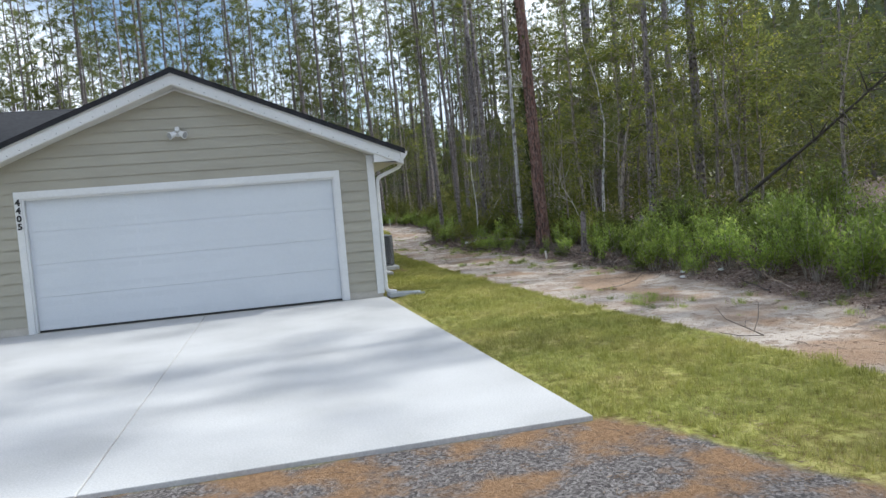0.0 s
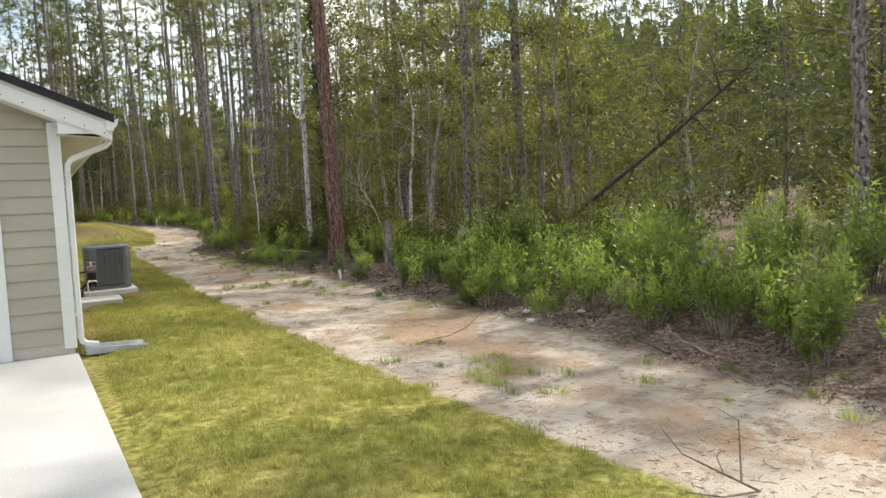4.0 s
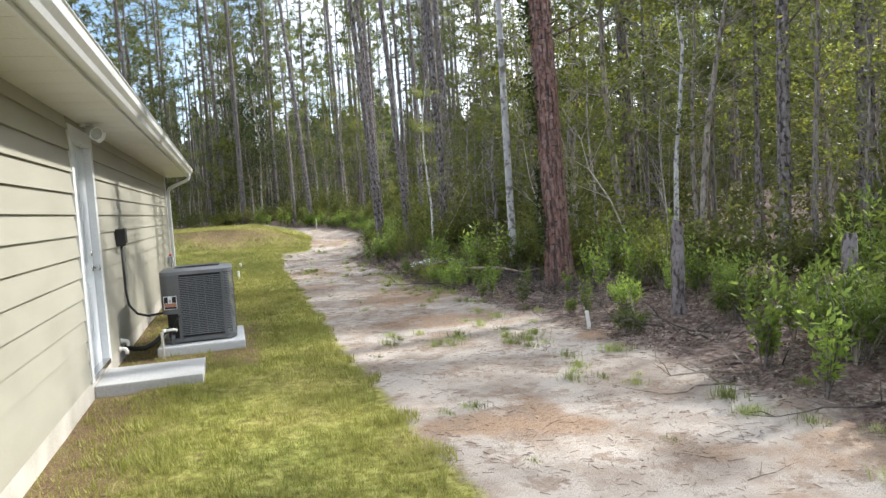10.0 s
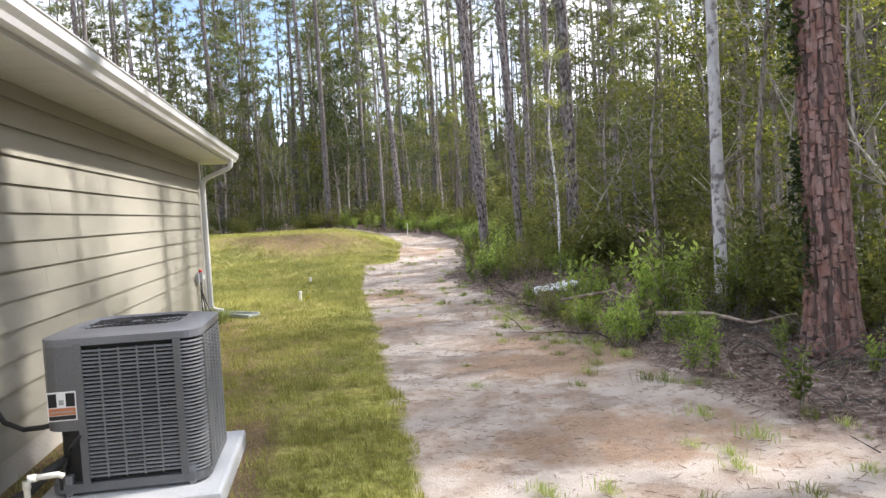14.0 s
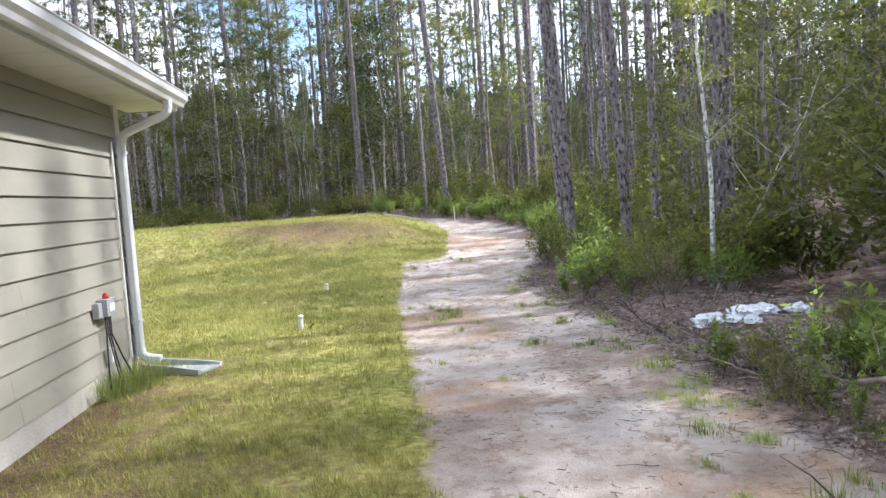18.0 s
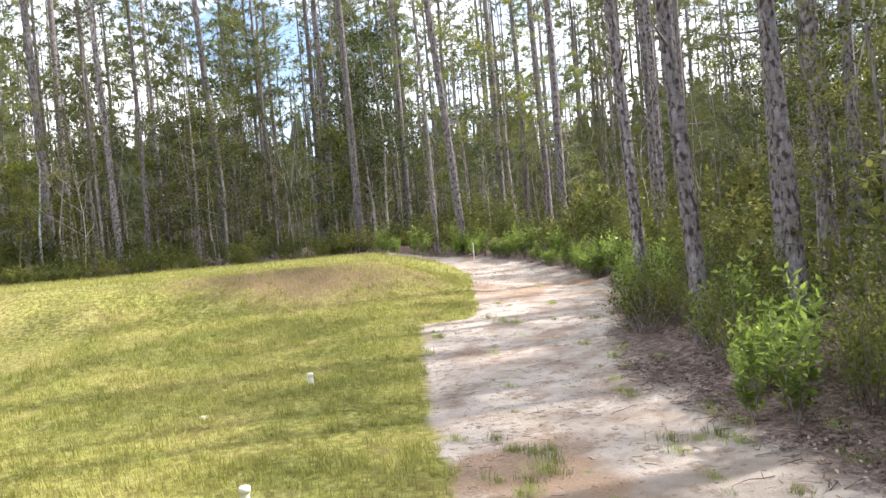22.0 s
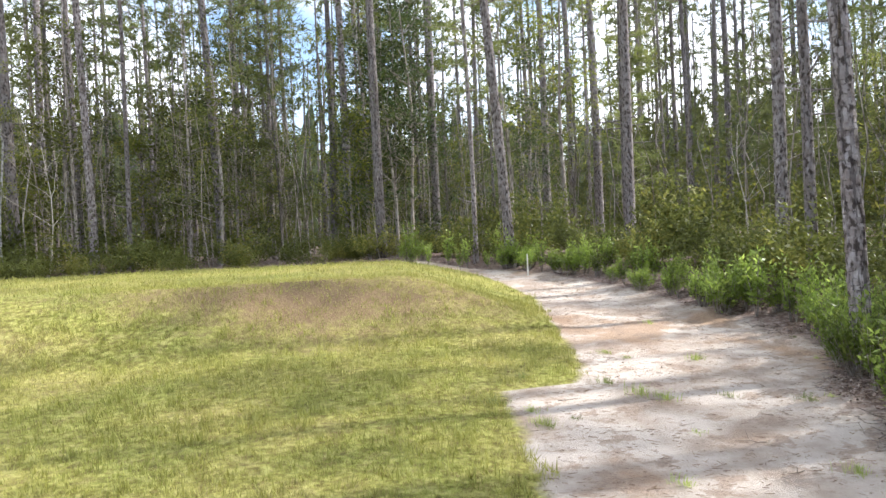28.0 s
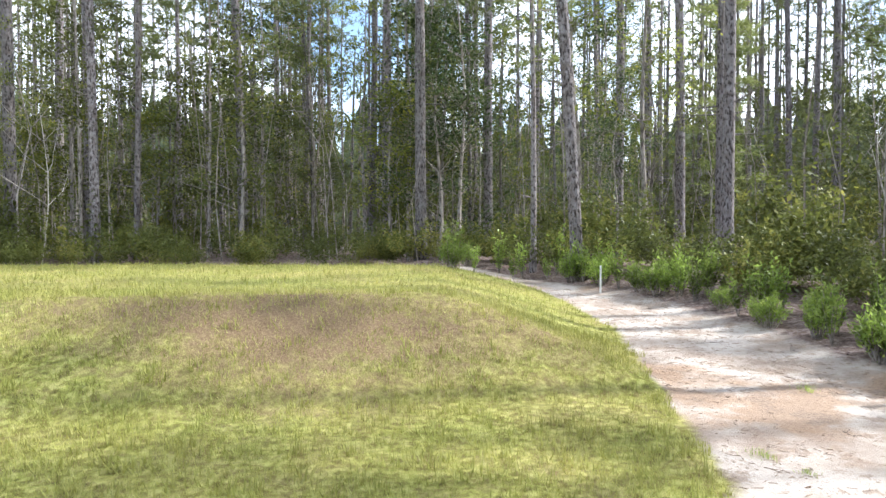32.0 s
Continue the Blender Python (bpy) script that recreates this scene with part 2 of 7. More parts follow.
NEEDLE = leaf_mat("pine_needles", (0.085, 0.105, 0.035), (0.19, 0.215, 0.07), (0.32, 0.31, 0.115), 0.5, 0.55, 0.5)
LEAF = leaf_mat("broad_leaves", (0.055, 0.068, 0.016), (0.20, 0.225, 0.044), (0.48, 0.43, 0.075), 0.4, 0.65, 1.3)
UNDER = leaf_mat("undergrowth_leaves", (0.04, 0.05, 0.015), (0.135, 0.15, 0.036), (0.31, 0.285, 0.07), 0.5, 0.5, 0.7)
DEEP = leaf_mat("dark_leaves", (0.022, 0.036, 0.012), (0.055, 0.082, 0.024), (0.13, 0.145, 0.04), 0.45, 0.4)
BUSH = leaf_mat("shrub_leaves", (0.10, 0.14, 0.03), (0.26, 0.345, 0.07), (0.48, 0.52, 0.13), 0.4, 0.6, 4.0)
FERN = leaf_mat("weed_blades", (0.20, 0.25, 0.07), (0.34, 0.39, 0.12), (0.54, 0.50, 0.22), 0.5, 0.5)


def grass_colour(n, l, vec):
    """Lawn colour over the ground: green, yellow-green and straw in drifts a metre or two wide, with finer flecks."""
    a, b, ra, rb, mx = n.new("ShaderNodeTexNoise"), n.new("ShaderNodeTexNoise"), n.new("ShaderNodeValToRGB"), n.new("ShaderNodeValToRGB"), n.new("ShaderNodeMix")
    a.inputs["Scale"].default_value, a.inputs["Detail"].default_value = 0.8, 7
    b.inputs["Scale"].default_value, b.inputs["Detail"].default_value = 14.0, 7
    for t in (a, b):
        l.new(vec, t.inputs["Vector"])
    for r, cols in ((ra, ((0.36, (0.215, 0.24, 0.05)), (0.5, (0.295, 0.29, 0.066)), (0.64, (0.40, 0.35, 0.12)))),
                    (rb, ((0.38, (0.115, 0.085, 0.04)), (0.48, (0.26, 0.262, 0.062)), (0.60, (0.50, 0.47, 0.18))))):
        r.color_ramp.elements.new(0.5)
        for k, (p, c) in enumerate(cols):
            r.color_ramp.elements[k].position, r.color_ramp.elements[k].color = p, (*c, 1)
    l.new(a.outputs["Fac"], ra.inputs["Fac"])
    l.new(b.outputs["Fac"], rb.inputs["Fac"])
    mx.data_type = "RGBA"
    mx.inputs["Factor"].default_value = 0.45
    l.new(ra.outputs["Color"], mx.inputs["A"])
    l.new(rb.outputs["Color"], mx.inputs["B"])
    return mx.outputs["Result"]


def ground_mat():
    """Lawn, sand, forest litter and road gravel on one sheet. Attributes give metres inside each; noise frays the borders."""
    m = bpy.data.materials.new("ground_cover")
    m.use_nodes = True
    n, l = m.node_tree.nodes, m.node_tree.links
    b = n["Principled BSDF"]
    co = n.new("ShaderNodeTexCoord")
    vec = co.outputs["Object"]

    def noise_node(s, d=5, rough=0.55):
        t = n.new("ShaderNodeTexNoise")
        t.inputs["Scale"].default_value, t.inputs["Detail"].default_value, t.inputs["Roughness"].default_value = s, d, rough
        l.new(vec, t.inputs["Vector"])
        return t.outputs["Fac"]

    def ramp(src, *stops):
        r = n.new("ShaderNodeValToRGB")
        while len(r.color_ramp.elements) < len(stops):
            r.color_ramp.elements.new(0.5)
        for k, (p, c) in enumerate(stops):
            r.color_ramp.elements[k].position, r.color_ramp.elements[k].color = p, (*c, 1)
        l.new(src, r.inputs["Fac"])
        return r.outputs["Color"]

    def mix(f, a, c):
        x = n.new("ShaderNodeMix")
        x.data_type = "RGBA"
        l.new(f, x.inputs["Factor"])
        for s, k in ((a, "A"), (c, "B")):
            l.new(s, x.inputs[k])
        return x.outputs["Result"]

    def edge(name, amount, scale, width):
        """0 to 1 across the border of a zone, with the border pushed about by noise."""
        at = n.new("ShaderNodeAttribute")
        at.attribute_name = name
        ma, mr = n.new("ShaderNodeMath"), n.new("ShaderNodeMapRange")
        ma.operation = "MULTIPLY_ADD"
        l.new(noise_node(scale, 6, 0.65), ma.inputs[0])
        ma.inputs[1].default_value = amount
        l.new(at.outputs["Fac"], ma.inputs[2])
        mr.inputs["From Min"].default_value, mr.inputs["From Max"].default_value = amount * 0.5 - width, amount * 0.5 + width
        l.new(ma.outputs[0], mr.inputs["Value"])
        return mr.outputs["Result"]

    fine = noise_node(38, 6, 0.7)
    sand = ramp(noise_node(1.3, 9, 0.66), (0.36, (0.30, 0.233, 0.186)), (0.47, (0.415, 0.347, 0.29)), (0.58, (0.525, 0.46, 0.40)))
    sand = mix(ramp(noise_node(0.36, 7, 0.62), (0.53, (0, 0, 0)), (0.585, (0.8, 0.8, 0.8))), sand, ramp(fine, (0.3, (0.25, 0.15, 0.09)), (0.7, (0.42, 0.29, 0.19))))
    sand = mix(ramp(noise_node(3.1, 9, 0.72), (0.54, (0, 0, 0)), (0.585, (0.75, 0.75, 0.75))), sand, ramp(fine, (0.3, (0.20, 0.14, 0.105)), (0.7, (0.38, 0.29, 0.22))))
    sand = mix(ramp(noise_node(17, 9, 0.78), (0.59, (0, 0, 0)), (0.64, (0.9, 0.9, 0.9))), sand, ramp(fine, (0.3, (0.10, 0.065, 0.045)), (0.7, (0.27, 0.19, 0.13))))
    litter = ramp(noise_node(13, 9, 0.75), (0.36, (0.06, 0.04, 0.033)), (0.49, (0.17, 0.12, 0.10)), (0.63, (0.36, 0.295, 0.26)))
    vo = n.new("ShaderNodeTexVoronoi")
    vo.inputs["Scale"].default_value = 64
    l.new(vec, vo.inputs["Vector"])
    stones = ramp(vo.outputs["Color"], (0.1, (0.06, 0.054, 0.052)), (0.5, (0.135, 0.12, 0.115)), (0.9, (0.27, 0.25, 0.24)))
    gravel = mix(ramp(noise_node(1.6, 7, 0.65), (0.47, (0, 0, 0)), (0.58, (1, 1, 1))), stones, ramp(fine, (0.3, (0.15, 0.085, 0.045)), (0.7, (0.33, 0.21, 0.12))))
    soil = n.new("ShaderNodeMix")
    soil.data_type, soil.blend_type = "RGBA", "MULTIPLY"
    soil.inputs["Factor"].default_value = 1.0
    l.new(grass_colour(n, l, vec), soil.inputs["A"])
    l.new(ramp(noise_node(16, 6, 0.7), (0.38, (0.55, 0.50, 0.46)), (0.54, (1, 1, 1))), soil.inputs["B"])
    lawn = soil.outputs["Result"]
    dry = ramp(noise_node(46, 7, 0.75), (0.36, (0.09, 0.056, 0.032)), (0.5, (0.185, 0.125, 0.07)), (0.64, (0.30, 0.23, 0.125)))
    lawn = mix(edge("dry", 2.2, 5.5, 0.55), lawn, dry)
    base = mix(edge("sand", 0.34, 2.4, 0.05), lawn, sand)
    base = mix(edge("litter", 0.9, 1.7, 0.14), base, litter)
    base = mix(edge("gravel", 0.3, 2.2, 0.06), base, gravel)
    l.new(base, b.inputs["Base Color"])
    b.inputs["Roughness"].default_value = 0.95
    b.inputs["Specular IOR Level"].default_value = 0.15
    bp, add = n.new("ShaderNodeBump"), n.new("ShaderNodeMath")
    add.operation = "ADD"
    l.new(noise_node(7, 8, 0.7), add.inputs[0])
    l.new(fine, add.inputs[1])
    bp.inputs["Strength"].default_value, bp.inputs["Distance"].default_value = 0.7, 0.035
    l.new(add.outputs[0], bp.inputs["Height"])
    l.new(bp.outputs["Normal"], b.inputs["Normal"])
    return m


def blade_mat():
    m = leaf_mat("grass_blades", (0.155, 0.155, 0.042), (0.31, 0.325, 0.077), (0.59, 0.53, 0.22), 0.55, 0.4)
    n, l = m.node_tree.nodes, m.node_tree.links
    co, mx = n.new("ShaderNodeTexCoord"), n.new("ShaderNodeMix")
    mx.data_type = "RGBA"
    mx.inputs["Factor"].default_value = 0.4
    hsv = n["Hue/Saturation/Value"]
    l.new(grass_colour(n, l, co.outputs["Object"]), mx.inputs["A"])
    l.new(n["Color Ramp"].outputs["Color"], mx.inputs["B"])
    l.new(mx.outputs["Result"], hsv.inputs["Color"])
    hsv.inputs["Value"].default_value = 1.0
    for k in list(hsv.inputs["Value"].links):
        l.remove(k)
    hsv.inputs["Value"].default_value = 1.15
    return m


GROUND, BLADE = ground_mat(), blade_mat()

# ---- building helpers ----
def mesh_from(bm, name, material):
    me = bpy.data.meshes.new(name)
    bm.to_mesh(me)
    bm.free()
    me.materials.append(material)
    return me


def smooth_mesh(me):
    me.polygons.foreach_set("use_smooth", [True] * len(me.polygons))
    return me


def part(name, bm, material, parent=None, label="", smooth=False):
    me = mesh_from(bm, name, material)
    if smooth:
        smooth_mesh(me)
    ob = new(name, me)
    ob.parent = parent
    if label:
        ob["label"] = label
    return ob


def shared(name, me, parent, m=None):
    ob = new(name, me)
    ob.parent = parent
    if m is not None:
        ob.matrix_basis = m
    return ob


def thing(name, label, category, at=(0, 0, 0), group="", kind="", turn=0):
    ob = new(name)
    ob.matrix_basis = pose(*at, 0, 0, turn)
    ob.empty_display_size = 0.1
    return tagged(ob, label, category, group, kind)


def arrays(name, verts, faces, material):
    me = bpy.data.meshes.new(name)
    me.from_pydata(verts, [], faces)
    me.materials.append(material)
    return me


def islands(name, corners, material):
    """Many separate triangles or quads: an array of pieces, corners and coordinates."""
    n, k = corners.shape[:2]
    me = bpy.data.meshes.new(name)
    me.vertices.add(n * k)
    me.loops.add(n * k)
    me.polygons.add(n)
    me.vertices.foreach_set("co", corners.astype(np.float32).ravel())
    me.loops.foreach_set("vertex_index", np.arange(n * k, dtype=np.int32))
    me.polygons.foreach_set("loop_start", np.arange(0, n * k, k, dtype=np.int32))
    me.update(calc_edges=True)
    me.materials.append(material)
    return me


def unit(v):
    return v / (np.linalg.norm(v, axis=1)[:, None] + 1e-9)


def blades_round(centres, axes, per, size, width, rs):
    """Brushes of needles: thin triangles that fan out from each centre along its axis."""
    c, ax = np.repeat(centres, per, 0), np.repeat(axes, per, 0)
    n = len(c)
    u = unit(rs.normal(0, 0.75, (n, 3)) + ax)
    v = unit(np.cross(u, rs.normal(0, 1, (n, 3))))
    c = c + ax * rs.uniform(-0.5, 0.3, (n, 1)) * size
    L = size * rs.uniform(0.6, 1.2, (n, 1))
    return np.stack([c - v * width, c + v * width, c + u * L - np.array([0, 0, 0.15]) * L], 1)


def leaves_round(centres, per, size, spread, rs, slim=0.28, flat=0.5):
    """Leaves as pointed quads scattered round each centre."""
    c = np.repeat(centres, per, 0)
    n = len(c)
    c = c + rs.normal(0, 1, (n, 3)) * (spread, spread, spread * flat)
    u = unit(rs.normal(0, 1, (n, 3)) * (1, 1, 0.6))
    v = unit(np.cross(u, rs.normal(0, 0.6, (n, 3)) + (0, 0, 1)))
    L = size * rs.uniform(0.6, 1.3, (n, 1))
    return np.stack([c - u * L * 0.5, c + v * L * slim, c + u * L * 0.5, c - v * L * slim], 1)


def box(bm, x0, x1, y0, y1, z0, z1, bevel=0.0):
    r = bmesh.ops.create_cube(bm, size=1.0, matrix=Matrix.LocRotScale(((x0 + x1) / 2, (y0 + y1) / 2, (z0 + z1) / 2), None, (x1 - x0, y1 - y0, z1 - z0)))
    if bevel:
        es = list({e for v in r["verts"] for e in v.link_edges})
        bmesh.ops.bevel(bm, geom=es, offset=bevel, segments=2, profile=0.6, affect="EDGES", clamp_overlap=True)
    return bm


def boxes(*rows, bevel=0.0):
    bm = bmesh.new()
    for r in rows:
        box(bm, *r, bevel=bevel)
    return bm


def prism(points, depth_axis, a, b):
    """A flat outline drawn in two axes, drawn out along the third from a to b."""
    bm = bmesh.new()
    k = "xyz".index(depth_axis)

    def full(p, d):
        q = list(p)
        q.insert(k, d)
        return q
    lo = [bm.verts.new(full(p, a)) for p in points]
    hi = [bm.verts.new(full(p, b)) for p in points]
    bm.faces.new(lo)
    bm.faces.new(hi[::-1])
    for i in range(len(points)):
        j = (i + 1) % len(points)
        bm.faces.new((lo[j], lo[i], hi[i], hi[j]))
    bmesh.ops.recalc_face_normals(bm, faces=bm.faces)
    return bm


def tube(bm, points, radii, sides=8, caps=True):
    """A round bar along points, with a radius at each."""
    rings, up = [], Vector((0, 0, 1))
    pts = [Vector(p) for p in points]
    for i, p in enumerate(pts):
        d = (pts[min(i + 1, len(pts) - 1)] - pts[max(i - 1, 0)]).normalized()
        a = d.cross(up if abs(d.z) < 0.9 else Vector((1, 0, 0))).normalized()
        c = d.cross(a).normalized()
        r = radii[i] if isinstance(radii, (list, tuple)) else radii
        rings.append([bm.verts.new(p + r * (math.cos(t) * a + math.sin(t) * c)) for t in (2 * math.pi * k / sides for k in range(sides))])
    for r0, r1 in zip(rings, rings[1:]):
        for k in range(sides):
            bm.faces.new((r0[k], r0[(k + 1) % sides], r1[(k + 1) % sides], r1[k]))
    if caps:
        bm.faces.new(rings[0][::-1])
        bm.faces.new(rings[-1])
    return bm


def rect_tube(bm, points, w, d, side=(0, 1, 0)):
    """A bar of rectangular section, w across side and d the other way."""
    pts, s = [Vector(p) for p in points], Vector(side)
    rings = []
    for i, p in enumerate(pts):
        t = (pts[min(i + 1, len(pts) - 1)] - pts[max(i - 1, 0)]).normalized()
        q = t.cross(s).normalized()
        c = 0.012
        rings.append([bm.verts.new(p + s * u + q * v) for u, v in ((-w / 2 + c, -d / 2), (w / 2 - c, -d / 2), (w / 2, -d / 2 + c), (w / 2, d / 2 - c),
                                                                   (w / 2 - c, d / 2), (-w / 2 + c, d / 2), (-w / 2, d / 2 - c), (-w / 2, -d / 2 + c))])
    for r0, r1 in zip(rings, rings[1:]):
        for k in range(8):
            bm.faces.new((r0[k], r0[(k + 1) % 8], r1[(k + 1) % 8], r1[k]))
    bm.faces.new(rings[0][::-1])
    bm.faces.new(rings[-1])
    bmesh.ops.recalc_face_normals(bm, faces=bm.faces)
    return bm


def lerp(x, table):
    return float(np.interp(x, [t[0] for t in table], [t[1] for t in table]))

# ---- ground: lawn with the raised drain field, sandy track, forest floor, road gravel ----
LAWN_EDGE = [(-30, 2.9), (-9, 2.70), (-6, 2.58), (-3, 2.38), (0, 2.32), (6, 2.28), (12, 2.44), (17, 2.52), (20, 2.72), (21.9, 2.86), (21.96, 3.56), (22.6, 3.80), (23.7, 3.95), (25, 4.08), (27.6, 4.44),
             (29.5, 4.3), (31, 4.05), (33, 3.0), (34.6, 1.0), (35.4, -4), (60, -40)]
WOOD_EDGE = [(-30, 4.6), (-9, 4.3), (-6.5, 4.35), (-4, 4.65), (-1, 4.85), (1.8, 4.62), (4.7, 4.88), (6.5, 4.72), (10, 4.45), (14, 4.5), (17.5, 4.4), (19, 4.85), (21, 5.45), (22.6, 6.6), (24, 6.4), (26, 6.25),
             (28.2, 5.92), (29.6, 5.6), (31.4, 4.9), (33, 3.6), (34.6, 1.6), (35.6, -3.5), (60, -40)]


def bank(x, y):
    """Height of the raised drain field: a flat top with sloping sides."""
    front = 25.5 + 0.25 * math.sin(x * 0.5) + 0.10 * max(0.0, x)
    d = min(y - front, 33.4 - y, 2.5 - x, x + 11.5)
    t = min(1.0, max(0.0, (d + 1.75) / 2.0))
    return 0.28 * t * t * (3 - 2 * t) + 0.72 * t


def rise(y):
    """The land climbs gently beyond the house."""
    t = min(15.0, max(0.0, y - 18.9))
    return 0.055 * (t - 0.6 * (1 - math.exp(-t / 0.6)))


def height(x, y):
    n1 = noise.noise((x * 0.35, y * 0.35, 3.1))
    n2 = noise.noise((x * 1.7, y * 1.7, 7.7))
    wood = x - lerp(y, WOOD_EDGE)
    z = -0.035 + 0.02 * n1 + 0.006 * n2 + rise(y)
    if -1.0 < x - lerp(y, LAWN_EDGE) and wood < 0.5:
        z -= 0.03 * min(1.0, x - lerp(y, LAWN_EDGE) + 1.0)
    if wood > -0.5:
        k = min(1.0, max(0.0, (wood + 0.5) / 1.6))
        z += k * (0.13 + 0.14 * n1 + 0.05 * n2 + 0.05 * noise.noise((x * 3.3, y * 3.3, 1.2)))
    if -7 < x < 0.35 and -9 < y < 15:
        z -= 0.02
    if y < -8.0 and x < 0.6:
        z += 0.015
    return z + bank(x, y) * (0.97 - rise(y))


def zone(x, y):
    """Metres inside sand, litter, gravel and dry grass, kept to two either way."""
    sand = x - lerp(y, LAWN_EDGE)
    litter = x - lerp(y, WOOD_EDGE)
    if y > 33:
        litter = max(litter, y - 35.2)
    if x < -19:
        litter = max(litter, 26 - 1.0 * (x + 45) if x < -26 else -2)
    gravel = min(-8.12 - y, 0.30 + 0.42 * (-8.12 - y) - x)
    dry = max(0.62 - x - 0.07 * abs(y - 10.5) * (1 if y < 10.5 else 3), 0.38 - x) if -0.2 < x < 2 and 0 < y < 14.3 else -0.5
    dry = max(dry, 1.0 - abs(x - 0.9) * 0.36 - abs(y - 25.3) * 0.8, -2)
    dry = max(dry, 0.62 - abs(x - 0.7) * 0.5 - abs(y - 9.4) * 0.17)
    if 0 <= x < 1.4 and 1.0 < y < 13:
        dry = max(dry, 1.1 - 1.9 * x, 0.9 - 2.2 * max(abs(x - 0.85) - 0.5, 0) - 1.2 * max(abs(y - 6.4) - 0.7, 0))
    return [min(2.0, max(-2.0, v)) for v in (sand, litter, gravel, dry)]


def steps(*spans):
    out = []
    for a, b, s in spans:
        out += list(np.arange(a, b, s))
    return [float(v) for v in out] + [float(spans[-1][1])]


GX = steps((-900, -60, 120), (-60, -20, 5), (-20, -6, 0.7), (-6, -1, 0.3), (-1, 7.6, 0.1), (7.6, 14, 0.4), (14, 60, 4), (60, 900, 120))
GY = steps((-900, -60, 120), (-60, -16, 4), (-16, -9.5, 0.4), (-9.5, 28, 0.11), (28, 42, 0.35), (42, 80, 4), (80, 900, 120))


def build_ground():
    nx, ny = len(GX), len(GY)
    verts = np.array([(x, y, height(x, y)) for y in GY for x in GX])
    zones = np.array([zone(x, y) for y in GY for x in GX])
    quads = np.array([(j * nx + i, j * nx + i + 1, (j + 1) * nx + i + 1, (j + 1) * nx + i) for j in range(ny - 1) for i in range(nx - 1)])
    mid = zones[quads].mean(1)
    kind = np.where(mid[:, 2] > 0, 2, np.where(mid[:, 1] > 0, 3, np.where(mid[:, 0] > 0, 1, 0)))
    for k, (name, label) in enumerate((("lawn", "patchy green and yellow mown lawn with a raised bank"), ("sand_track", "pale sandy track with brown clay patches"),
                                       ("road_edge", "grey gravel road edge with brown pine straw"), ("ground", "brown forest floor of leaf litter and twigs"))):
        q = quads[kind == k]
        used, inv = np.unique(q, return_inverse=True)
        me = arrays(name, verts[used].tolist(), inv.reshape(q.shape).tolist(), GROUND)
        smooth_mesh(me)
        for c, key in enumerate(("sand", "litter", "gravel", "dry")):
            me.attributes.new(key, "FLOAT", "POINT").data.foreach_set("value", zones[used, c].astype(np.float32))
        tagged(new(name, me), label, "ground", kind="structure")


build_ground()

# driveway with its joints: four slabs, a saw-cut line between them
drive = tagged(new("driveway"), "white concrete driveway with one long saw-cut joint", "driveway", kind="structure")
for x0, x1, y0, y1 in ((-6.5, -2.985, -8.15, -0.03), (-2.975, 0.05, -8.15, -0.03)):
    slab = bmesh.new()
    box(slab, x0, x1, y0, y1, -0.14, 0.0, bevel=0.008)
    if x1 > 0:
        for v in slab.verts:
            if v.co.x > -1:
                v.co.x += 0.17 * min(1.0, max(0.0, (-v.co.y) / 8.15)) - 0.02
    part("slab", slab, CONCRETE, drive)
part("joint_filler", boxes((-2.986, -2.974, -8.14, -0.04, -0.12, -0.012)), FOUND, drive)
tagged(part("patio_slab", boxes((-9.0, -4.15, 14.25, 17.85, -0.12, 0.05), bevel=0.01), CONCRETE), "pale concrete patio slab behind the house", "patio", kind="structure")

# ---- house: garage wing with front gable, side wall, main wing behind ----
W0, LEN_Y = -6.22, 13.85                    # left side of the garage wing, length of the side wall
RIDGE_X, RIDGE_Z, EAVE_X, EAVE_Z = -3.11, 4.0, 0.50, 2.50
SOF = 2.33
SLOPE = (RIDGE_Z - EAVE_Z) / (EAVE_X - RIDGE_X)
house = thing("house", "single-storey house with beige lap siding, white trim and dark shingle roof", "house")


def under_roof(x):
    """Height of the wall's top under the gable's soffit."""
    return 3.72 - 0.389 * abs(x - RIDGE_X)


GD = (-5.54, -0.68, 2.13)                   # garage door opening: left, right, head
ED = (4.34, 5.21, 0.13, 2.17)               # side door opening: near, far, sill, head
front = part("front_wall", prism([(W0, 0), (GD[0], 0), (GD[0], GD[2]), (GD[1], GD[2]), (GD[1], 0), (0, 0), (0, under_roof(0)), (RIDGE_X, 3.72), (W0, under_roof(W0))], "y", 0.012, 0.16), FOUND, house,
             "beige lap siding under a gable")
side = part("side_wall", prism([(0.16, 0), (ED[0], 0), (ED[0], ED[3]), (ED[1], ED[3]), (ED[1], 0), (LEN_Y, 0), (LEN_Y, SOF), (0.16, SOF)], "x", -0.16, -0.012), FOUND, house, "long wall of beige lap siding")
part("left_wall", boxes((W0, W0 + 0.15, 0.16, 3.0, 0, SOF)), SIDING, house)
part("rear_wall", prism([(W0, 0), (-0.16, 0), (-0.16, SOF), (RIDGE_X, 3.6), (W0, SOF)], "y", LEN_Y - 0.15, LEN_Y), SIDING, house)
part("garage_floor", boxes((W0 + 0.15, -0.16, 0.0, LEN_Y - 0.15, -0.1, -0.004)), FOUND, house)
part("main_wing_wall", boxes((-19, W0, 3.0, 3.15, 0, 2.6), (-19, -18.85, 3.15, LEN_Y, 0, 2.6), (-18.85, W0, LEN_Y - 0.15, LEN_Y, 0, 2.6)), SIDING, house)
